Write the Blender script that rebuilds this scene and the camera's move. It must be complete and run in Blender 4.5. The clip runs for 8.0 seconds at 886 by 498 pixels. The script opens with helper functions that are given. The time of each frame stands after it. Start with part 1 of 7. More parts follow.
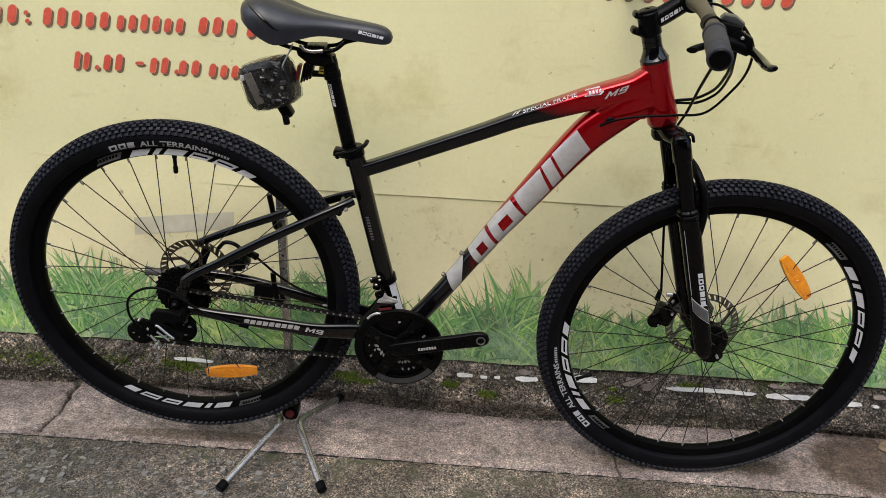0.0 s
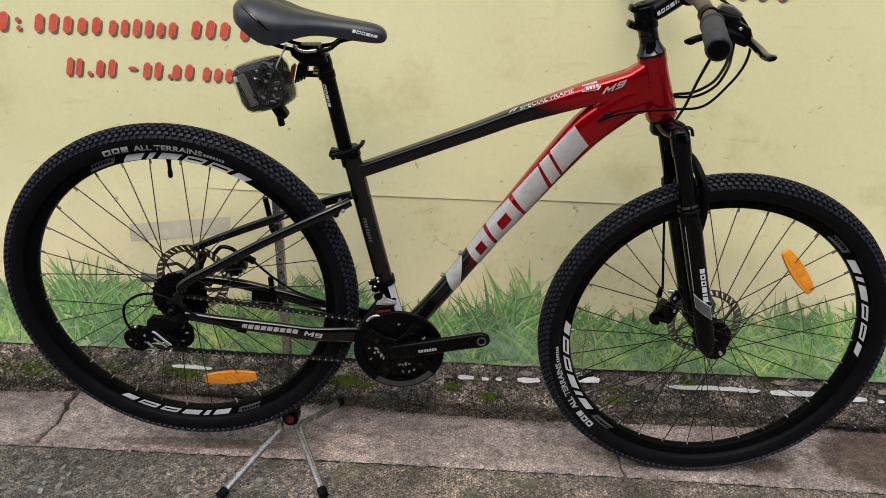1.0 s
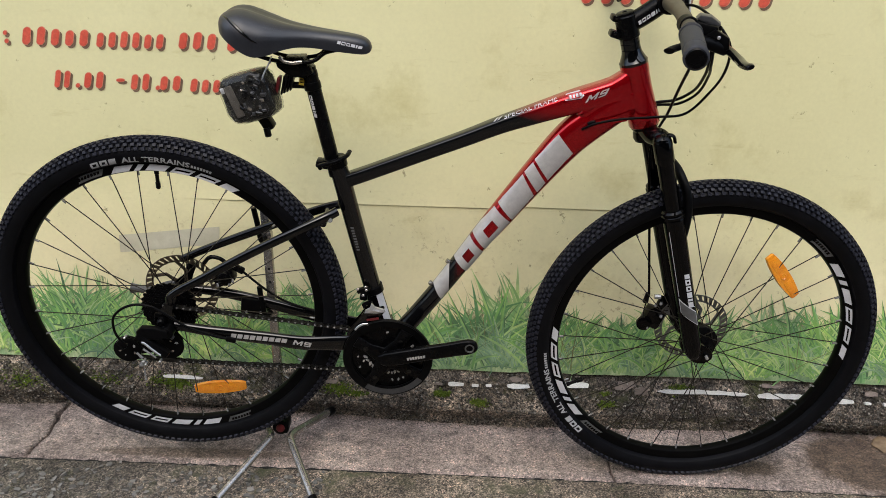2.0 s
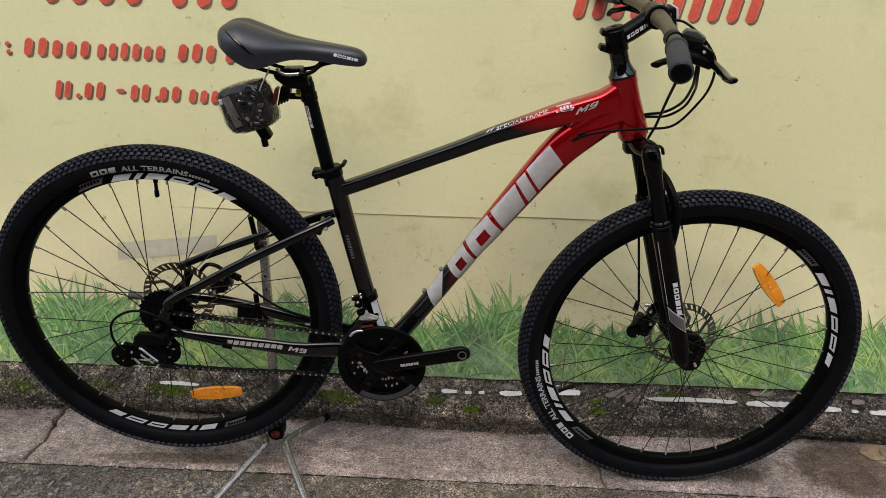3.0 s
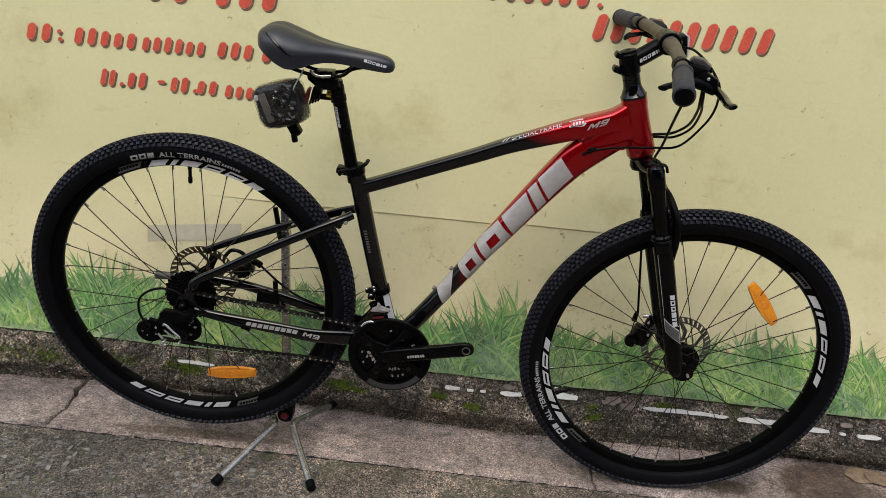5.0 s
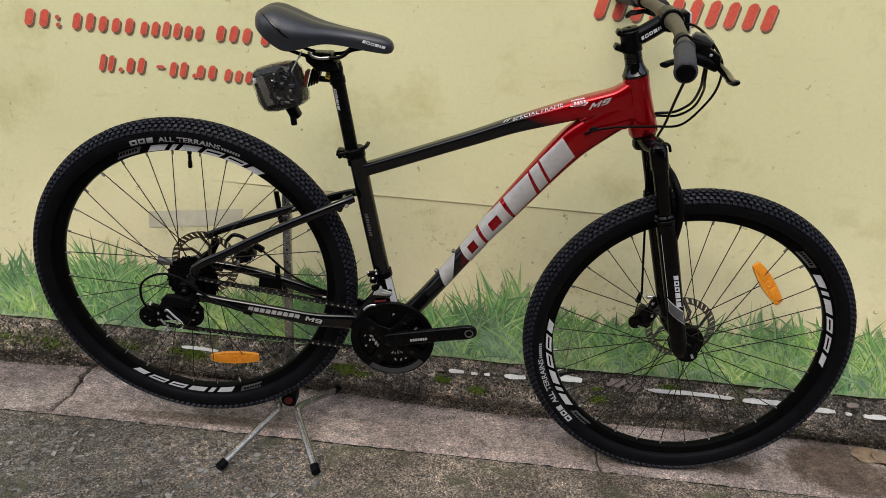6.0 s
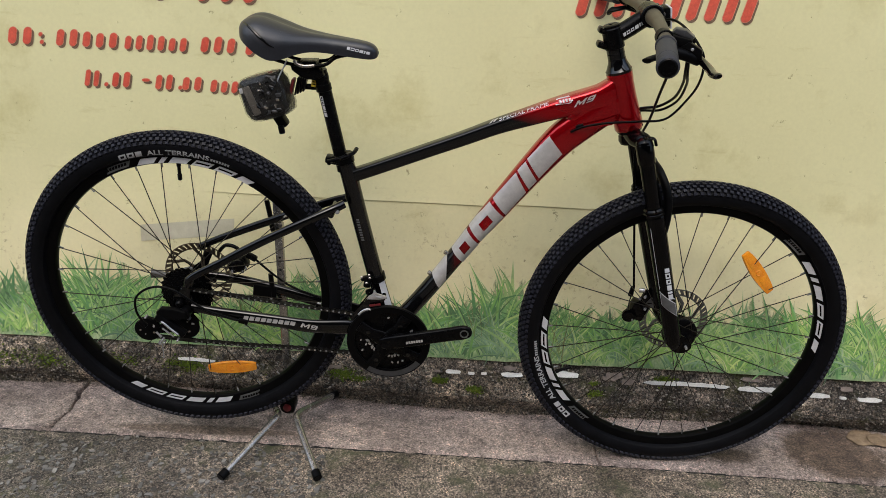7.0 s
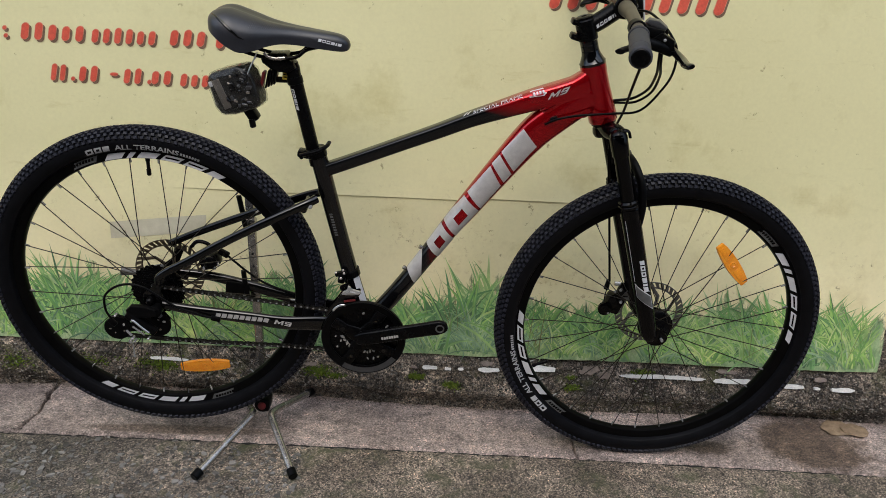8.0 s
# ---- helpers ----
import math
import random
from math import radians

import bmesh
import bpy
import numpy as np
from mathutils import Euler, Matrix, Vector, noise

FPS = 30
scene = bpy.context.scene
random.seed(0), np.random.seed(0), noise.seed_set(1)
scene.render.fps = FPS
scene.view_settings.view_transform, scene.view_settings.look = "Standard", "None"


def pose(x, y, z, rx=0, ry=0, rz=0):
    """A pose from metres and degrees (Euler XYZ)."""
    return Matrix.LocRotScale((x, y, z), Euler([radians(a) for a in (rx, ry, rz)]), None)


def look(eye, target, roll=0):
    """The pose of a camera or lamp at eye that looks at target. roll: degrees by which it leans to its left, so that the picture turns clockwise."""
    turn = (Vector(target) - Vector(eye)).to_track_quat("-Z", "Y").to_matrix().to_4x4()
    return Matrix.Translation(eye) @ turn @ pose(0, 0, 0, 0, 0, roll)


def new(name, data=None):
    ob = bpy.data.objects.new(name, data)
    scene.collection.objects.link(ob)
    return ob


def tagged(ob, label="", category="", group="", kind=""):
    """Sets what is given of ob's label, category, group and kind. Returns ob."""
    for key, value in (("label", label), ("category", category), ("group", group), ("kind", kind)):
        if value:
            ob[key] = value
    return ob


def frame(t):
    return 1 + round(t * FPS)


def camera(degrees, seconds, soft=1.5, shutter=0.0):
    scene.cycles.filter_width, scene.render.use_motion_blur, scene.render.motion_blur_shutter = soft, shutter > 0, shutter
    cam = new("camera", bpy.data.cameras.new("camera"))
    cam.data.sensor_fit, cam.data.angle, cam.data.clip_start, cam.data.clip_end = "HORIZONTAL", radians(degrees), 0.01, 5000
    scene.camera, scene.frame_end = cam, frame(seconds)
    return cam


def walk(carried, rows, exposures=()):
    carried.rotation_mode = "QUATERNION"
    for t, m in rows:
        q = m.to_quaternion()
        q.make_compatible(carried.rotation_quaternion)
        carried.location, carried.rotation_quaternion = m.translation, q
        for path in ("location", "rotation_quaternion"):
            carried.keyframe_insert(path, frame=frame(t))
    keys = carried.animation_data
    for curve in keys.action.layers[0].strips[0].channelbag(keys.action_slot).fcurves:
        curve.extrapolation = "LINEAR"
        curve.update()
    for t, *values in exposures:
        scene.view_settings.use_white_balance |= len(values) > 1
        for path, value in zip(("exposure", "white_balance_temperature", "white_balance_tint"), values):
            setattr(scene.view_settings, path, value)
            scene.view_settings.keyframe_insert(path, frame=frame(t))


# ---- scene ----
# camera and its path
cam = camera(59.226, 8.0, soft=0.5)
ROWS = [
    (0.0, 0.5269, -1.4872, 1.0623, 0.526, -20.830, 2.894),
    (0.5, 0.5307, -1.4771, 1.0529, 0.622, -20.641, 2.339),
    (1.0, 0.5269, -1.4772, 1.0464, 0.428, -20.375, 1.881),
    (1.5, 0.5297, -1.4782, 1.0478, 0.333, -20.147, 1.708),
    (2.0, 0.5417, -1.4855, 1.0549, 0.050, -19.949, 1.434),
    (2.2, 0.5478, -1.4922, 1.0587, -0.021, -19.804, 1.533),
    (3.3, 0.5458, -1.5181, 1.0604, -0.477, -18.784, 1.961),
    (3.5, 0.5412, -1.5255, 1.0561, -0.485, -18.468, 3.201),
    (3.7, 0.5387, -1.5522, 1.0472, -0.355, -18.203, 4.395),
    (4.0, 0.5403, -1.5867, 1.0580, -0.217, -17.991, 4.473),
    (4.5, 0.5426, -1.6032, 1.0705, 0.491, -18.115, 4.656),
    (4.7, 0.5471, -1.6051, 1.0709, 0.921, -18.157, 5.114),
    (5.8, 0.5640, -1.5966, 1.0586, 1.319, -19.463, 4.674),
    (6.0, 0.5639, -1.5975, 1.0589, 1.344, -19.466, 4.373),
    (6.5, 0.5620, -1.5972, 1.0611, 1.100, -19.449, 3.025),
    (7.0, 0.5646, -1.6054, 1.0649, 0.757, -19.409, 2.307),
    (7.5, 0.5697, -1.6005, 1.0618, 0.078, -19.425, 2.043),
    (8.0, 0.5724, -1.5958, 1.0539, -0.920, -19.493, 2.385),
]
EXPOSURE, KELVIN, TINT = 0.73, 6130, 7
walk(cam, [(t, pose(x, y, z, 90 + pitch, 0, yaw) @ pose(0, 0, 0, 0, 0, roll)) for t, x, y, z, yaw, pitch, roll in ROWS],
     exposures=[(t, EXPOSURE + e, KELVIN + k, TINT) for t, e, k in ((0.0, 0.22, -40), (2.0, 0.22, -40), (3.5, -0.02, 0), (4.5, 0.0, 0), (6.0, 0.08, 0), (7.4, 0.04, -40), (8.0, 0.03, -130))])

# overcast daylight from above the alley
SUN_UP, SUN_TURN = 50, 190
world = bpy.data.worlds.new("sky")
scene.world = world
world.use_nodes = True
wn = world.node_tree
sky = wn.nodes.new("ShaderNodeTexSky")
sky.sky_type, sky.sun_disc = "NISHITA", False
sky.sun_elevation, sky.sun_rotation = radians(SUN_UP), radians(SUN_TURN)
sky.air_density, sky.dust_density, sky.ozone_density = 1.0, 4.0, 1.0
wn.links.new(sky.outputs[0], wn.nodes["Background"].inputs[0])
wn.nodes["Background"].inputs[1].default_value = 0.13
sun = new("sun", bpy.data.lights.new("sun", "SUN"))
sun.data.energy, sun.data.angle, sun.data.color = 1.1, radians(130), (1.0, 0.97, 0.93)
az = radians(SUN_TURN)
sun.matrix_world = look((0.5 + 5 * math.sin(az) * math.cos(radians(SUN_UP)), 5 * math.cos(az) * math.cos(radians(SUN_UP)), 5 * math.sin(radians(SUN_UP))), (0.5, 0, 0))

# ---- materials ----


def nodes_of(name):
    m = bpy.data.materials.new(name)
    m.use_nodes = True
    return m, m.node_tree, m.node_tree.nodes["Principled BSDF"]


def noise_node(nt, scale, detail=6.0, rough=0.6, stretch=None):
    co = nt.nodes.new("ShaderNodeTexCoord")
    tex = nt.nodes.new("ShaderNodeTexNoise")
    tex.inputs["Scale"].default_value, tex.inputs["Detail"].default_value, tex.inputs["Roughness"].default_value = scale, detail, rough
    if stretch:
        mp = nt.nodes.new("ShaderNodeMapping")
        mp.inputs["Scale"].default_value = stretch
        nt.links.new(co.outputs["Object"], mp.inputs[0])
        nt.links.new(mp.outputs[0], tex.inputs["Vector"])
    else:
        nt.links.new(co.outputs["Object"], tex.inputs["Vector"])
    return tex


def ramp_node(nt, source, stops):
    r = nt.nodes.new("ShaderNodeValToRGB")
    while len(r.color_ramp.elements) < len(stops):
        r.color_ramp.elements.new(0.5)
    for e, (p, c) in zip(r.color_ramp.elements, stops):
        e.position, e.color = p, (*c, 1)
    nt.links.new(source, r.inputs[0])
    return r


def mix_node(nt, kind, fac, a, b):
    m = nt.nodes.new("ShaderNodeMix")
    m.data_type, m.blend_type = "RGBA", kind
    if isinstance(fac, (int, float)):
        m.inputs[0].default_value = fac
    else:
        nt.links.new(fac, m.inputs[0])
    for sock, v in ((m.inputs[6], a), (m.inputs[7], b)):
        if isinstance(v, tuple):
            sock.default_value = (*v, 1)
        else:
            nt.links.new(v, sock)
    return m.outputs[2]


def bump_node(nt, bsdf, height, strength, dist):
    b = nt.nodes.new("ShaderNodeBump")
    b.inputs["Strength"].default_value, b.inputs["Distance"].default_value = strength, dist
    nt.links.new(height, b.inputs["Height"])
    prev = bsdf.inputs["Normal"].links
    if prev:
        nt.links.new(prev[0].from_socket, b.inputs["Normal"])
    nt.links.new(b.outputs[0], bsdf.inputs["Normal"])


def surf(name, dark, light, scale=20.0, rough=(0.5, 0.6), metal=0.0, bump=0.0, bump_scale=None, dist=0.001, coat=0.0, fine=0.25, spec=0.5):
    """A surface whose colour runs between two tones at two scales, with its own roughness and relief."""
    m, nt, b = nodes_of(name)
    n1, n2 = noise_node(nt, scale), noise_node(nt, scale * 9, 4)
    base = ramp_node(nt, n1.outputs[0], [(0.3, dark), (0.7, light)])
    speck = ramp_node(nt, n2.outputs[0], [(0.35, (1 - fine,) * 3), (0.65, (1, 1, 1))])
    nt.links.new(mix_node(nt, "MULTIPLY", 1.0, base.outputs[0], speck.outputs[0]), b.inputs["Base Color"])
    rr = nt.nodes.new("ShaderNodeMapRange")
    rr.inputs["To Min"].default_value, rr.inputs["To Max"].default_value = rough
    nt.links.new(n1.outputs[0], rr.inputs[0])
    nt.links.new(rr.outputs[0], b.inputs["Roughness"])
    b.inputs["Metallic"].default_value, b.inputs["Coat Weight"].default_value = metal, coat
    b.inputs["Coat Roughness"].default_value, b.inputs["Specular IOR Level"].default_value = 0.03, spec
    if bump:
        bump_node(nt, b, noise_node(nt, bump_scale or scale * 5, 6).outputs[0], bump, dist)
    return m


def faded_paint(name, x0, x1, ax=1.0, az=0.0, plus=0.0):
    """Candy red lacquer that fades to gloss black towards the back of the bicycle, along ax * x + az * z + plus."""
    m, nt, b = nodes_of(name)
    co = nt.nodes.new("ShaderNodeTexCoord")
    dot = nt.nodes.new("ShaderNodeVectorMath")
    dot.operation = "DOT_PRODUCT"
    dot.inputs[1].default_value = (ax, 0, az)
    nt.links.new(co.outputs["Object"], dot.inputs[0])
    mr = nt.nodes.new("ShaderNodeMapRange")
    mr.inputs["From Min"].default_value, mr.inputs["From Max"].default_value = x0 - plus, x1 - plus
    nt.links.new(dot.outputs["Value"], mr.inputs[0])
    flake = ramp_node(nt, noise_node(nt, 900, 2).outputs[0], [(0.3, (0.31, 0.0003, 0.0030)), (0.7, (0.45, 0.0009, 0.0062))])
    nt.links.new(mix_node(nt, "MIX", mr.outputs[0], (0.003, 0.003, 0.0035), flake.outputs[0]), b.inputs["Base Color"])
    flaky = nt.nodes.new("ShaderNodeMath")
    flaky.operation = "MULTIPLY"
    flaky.inputs[1].default_value = 0.70
    nt.links.new(mr.outputs[0], flaky.inputs[0])
    nt.links.new(flaky.outputs[0], b.inputs["Metallic"])
    b.inputs["Roughness"].default_value, b.inputs["Specular IOR Level"].default_value = 0.22, 0.05
    b.inputs["Coat Weight"].default_value, b.inputs["Coat Roughness"].default_value = 0.8, 0.025
    return m


RED_TOP = faded_paint("red_to_black_lacquer", 0.685, 0.760, 0.424, 1.6, -0.912)
RED_DOWN = faded_paint("red_to_black_lacquer_low", 0.565, 0.628)
BLACK_GLOSS = surf("gloss_black_lacquer", (0.0008, 0.0008, 0.001), (0.0018, 0.0018, 0.002), 30, (0.16, 0.22), coat=1.0, fine=0.1, spec=0.02)
FORK_BLACK = surf("deep_black_fork_lacquer", (0.0006, 0.0006, 0.0008), (0.0014, 0.0014, 0.0016), 30, (0.14, 0.20), coat=0.40, fine=0.1, spec=0.02)
BLACK_SATIN = surf("satin_black_metal", (0.0012, 0.0012, 0.0014), (0.003, 0.003, 0.0034), 60, (0.20, 0.34), fine=0.2, bump=0.1, bump_scale=700, dist=0.0002, spec=0.12)
BLACK_PLASTIC = surf("black_plastic", (0.0012, 0.0012, 0.0014), (0.0032, 0.0032, 0.0036), 80, (0.34, 0.46), bump=0.15, bump_scale=900, dist=0.0002, spec=0.09)
TYRE_RUBBER = surf("tyre_rubber", (0.0018, 0.0019, 0.0027), (0.0040, 0.0042, 0.0060), 35, (0.42, 0.56), bump=0.25, bump_scale=500, dist=0.0004, fine=0.3, spec=0.14)
# same rubber on the tread, with the sky's bluish sheen put into its colour
TREAD_RUBBER = surf("tread_rubber", (0.0130, 0.0134, 0.0185), (0.0270, 0.0278, 0.0385), 40, (0.36, 0.48), bump=0.2, bump_scale=500, dist=0.0003, fine=0.3, spec=0.16)
RIM_BLACK = surf("anodised_black_rim", (0.0014, 0.0014, 0.0015), (0.003, 0.003, 0.0032), 40, (0.30, 0.42), metal=0.0, spec=0.07)
SADDLE_SKIN = surf("black_saddle_vinyl", (0.014, 0.0145, 0.018), (0.024, 0.025, 0.031), 30, (0.30, 0.42), bump=0.3, bump_scale=420, dist=0.0004, spec=0.55)
GRIP_RUBBER = surf("dark_grip_rubber", (0.022, 0.0225, 0.027), (0.040, 0.041, 0.050), 60, (0.55, 0.7), bump=0.4, bump_scale=600, dist=0.0004, spec=0.4)
BAR_BRONZE = surf("dull_bronze_bar", (0.085, 0.072, 0.048), (0.125, 0.108, 0.075), 45, (0.42, 0.58), metal=0.35, bump=0.1, bump_scale=500, dist=0.0002)
CHROME = surf("dull_chrome", (0.38, 0.35, 0.31), (0.58, 0.545, 0.50), 60, (0.20, 0.32), metal=0.82, fine=0.3)
STEEL = surf("bright_steel", (0.55, 0.55, 0.55), (0.75, 0.75, 0.74), 90, (0.15, 0.3), metal=0.7)
DARK_STEEL = surf("dark_chain_steel", (0.018, 0.018, 0.018), (0.075, 0.073, 0.070), 150, (0.22, 0.36), metal=0.9)
SPOKE_STEEL = surf("dark_spoke_steel", (0.035, 0.030, 0.024), (0.070, 0.061, 0.050), 120, (0.28, 0.40), metal=0.9)
GREY_STEEL = surf("grey_steel_disc", (0.15, 0.15, 0.145), (0.26, 0.26, 0.25), 120, (0.42, 0.58), metal=0.9)
BROWN_STEEL = surf("brown_tinted_disc", (0.20, 0.16, 0.12), (0.34, 0.28, 0.22), 120, (0.3, 0.45), metal=1.0)
SILVER_DECAL = surf("silver_decal", (0.42, 0.40, 0.39), (0.52, 0.50, 0.48), 80, (0.35, 0.45), metal=0.2, coat=0.6, fine=0.08)
WHITE_DECAL = surf("white_decal", (0.52, 0.52, 0.54), (0.62, 0.62, 0.64), 60, (0.4, 0.5), fine=0.08)
GREY_DECAL = surf("grey_decal", (0.07, 0.07, 0.07), (0.11, 0.11, 0.11), 60, (0.4, 0.5), fine=0.1)
TYRE_PRINT = surf("pale_tyre_print", (0.40, 0.40, 0.41), (0.52, 0.52, 0.53), 90, (0.5, 0.6), fine=0.3)
ORANGE = surf("amber_reflector", (0.90, 0.26, 0.006), (0.98, 0.40, 0.02), 90, (0.12, 0.22), bump=0.4, bump_scale=300, dist=0.0006, coat=0.8)
RED_PLASTIC = surf("red_plastic", (0.35, 0.012, 0.012), (0.45, 0.02, 0.02), 60, (0.3, 0.4))
YELLOW_STICKER = surf("yellow_sticker", (0.65, 0.48, 0.03), (0.75, 0.58, 0.05), 60, (0.4, 0.5))
WHITE_PAINT = surf("white_sealant", (0.70, 0.685, 0.65), (0.85, 0.84, 0.80), 70, (0.5, 0.7), bump=0.4, bump_scale=120, dist=0.002)


def banner_vinyl():
    m, nt, b = nodes_of("printed_yellow_vinyl")
    big, mid, fine = noise_node(nt, 1.1, 3), noise_node(nt, 6, 7, 0.68), noise_node(nt, 120, 3)
    base = ramp_node(nt, big.outputs[0], [(0.25, (0.665, 0.625, 0.34)), (0.75, (0.745, 0.705, 0.40))])
    dirt = ramp_node(nt, mid.outputs[0], [(0.26, (0.80, 0.77, 0.66)), (0.46, (1, 1, 1))])
    spots = ramp_node(nt, noise_node(nt, 34, 5, 0.7).outputs[0], [(0.295, (0.40, 0.37, 0.29)), (0.335, (1, 1, 1))])
    scuff = ramp_node(nt, noise_node(nt, 7, 6, 0.75, (1, 1, 5)).outputs[0], [(0.29, (0.89, 0.87, 0.81)), (0.40, (1, 1, 1))])
    weave = ramp_node(nt, fine.outputs[0], [(0.3, (0.95, 0.95, 0.95)), (0.7, (1, 1, 1))])
    c = mix_node(nt, "MULTIPLY", 0.9, base.outputs[0], dirt.outputs[0])
    c = mix_node(nt, "MULTIPLY", 0.8, c, spots.outputs[0])
    c = mix_node(nt, "MULTIPLY", 0.8, c, scuff.outputs[0])
    c = mix_node(nt, "MULTIPLY", 1.0, c, weave.outputs[0])
    # the sheet pales to pinkish cream low down, which also makes up for dim light
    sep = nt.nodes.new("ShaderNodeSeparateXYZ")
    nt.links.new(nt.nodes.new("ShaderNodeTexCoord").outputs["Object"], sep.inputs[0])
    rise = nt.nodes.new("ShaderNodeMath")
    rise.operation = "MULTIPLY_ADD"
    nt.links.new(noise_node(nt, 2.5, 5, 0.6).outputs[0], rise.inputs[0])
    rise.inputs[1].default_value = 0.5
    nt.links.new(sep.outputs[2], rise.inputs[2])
    # brown splashes gather in clusters low on the sheet
    low = ramp_node(nt, rise.outputs[0], [(0.55, (1, 1, 1)), (0.85, (0, 0, 0))])
    cluster = ramp_node(nt, noise_node(nt, 5, 3).outputs[0], [(0.46, (0, 0, 0)), (0.60, (1, 1, 1))])
    splash = ramp_node(nt, noise_node(nt, 75, 6, 0.75).outputs[0], [(0.37, (0.52, 0.44, 0.34)), (0.42, (1, 1, 1))])
    c = mix_node(nt, "MULTIPLY", mix_node(nt, "MULTIPLY", 1.0, low.outputs[0], cluster.outputs[0]), c, splash.outputs[0])
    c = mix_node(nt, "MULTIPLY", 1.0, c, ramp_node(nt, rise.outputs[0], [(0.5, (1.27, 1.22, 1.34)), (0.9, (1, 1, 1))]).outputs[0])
    nt.links.new(c, b.inputs["Base Color"])
    b.inputs["Roughness"].default_value = 0.55
    bump_node(nt, b, noise_node(nt, 3.5, 3).outputs[0], 0.25, 0.02)
    bump_node(nt, b, mid.outputs[0], 0.25, 0.004)
    dent = ramp_node(nt, noise_node(nt, 34, 3, 0.5).outputs[0], [(0.26, (0, 0, 0)), (0.34, (1, 1, 1)), (0.70, (1, 1, 1)), (0.78, (0, 0, 0))])
    bump_node(nt, b, dent.outputs[0], 0.16, 0.002)
    return m


def island_print(name, stops, rough=0.55, clumps=False):
    """Printed ink whose tone differs from one small shape to the next."""
    m, nt, b = nodes_of(name)
    g = nt.nodes.new("ShaderNodeNewGeometry")
    r = ramp_node(nt, g.outputs["Random Per Island"], stops)
    sh = ramp_node(nt, noise_node(nt, 60, 4).outputs[0], [(0.3, (0.74, 0.77, 0.74)), (0.7, (1, 1, 1))])
    c = mix_node(nt, "MULTIPLY", 0.8, r.outputs[0], sh.outputs[0])
    if clumps:
        soft = ramp_node(nt, noise_node(nt, 28, 4, 0.6).outputs[0], [(0.36, (0.80, 0.84, 0.80)), (0.62, (1.10, 1.08, 1.06))])
        c = mix_node(nt, "MULTIPLY", 1.0, c, soft.outputs[0])
        patch = ramp_node(nt, noise_node(nt, 7, 5, 0.6, (1, 1, 0.7)).outputs[0], [(0.36, (0.48, 0.62, 0.62)), (0.50, (0.96, 1.0, 0.94)), (0.64, (1.36, 1.20, 0.96))])
        c = mix_node(nt, "MULTIPLY", 1.0, c, patch.outputs[0])
        c = mix_node(nt, "MIX", 0.16, c, (0.36, 0.34, 0.27))
    nt.links.new(c, b.inputs["Base Color"])
    b.inputs["Roughness"].default_value = rough
    return m


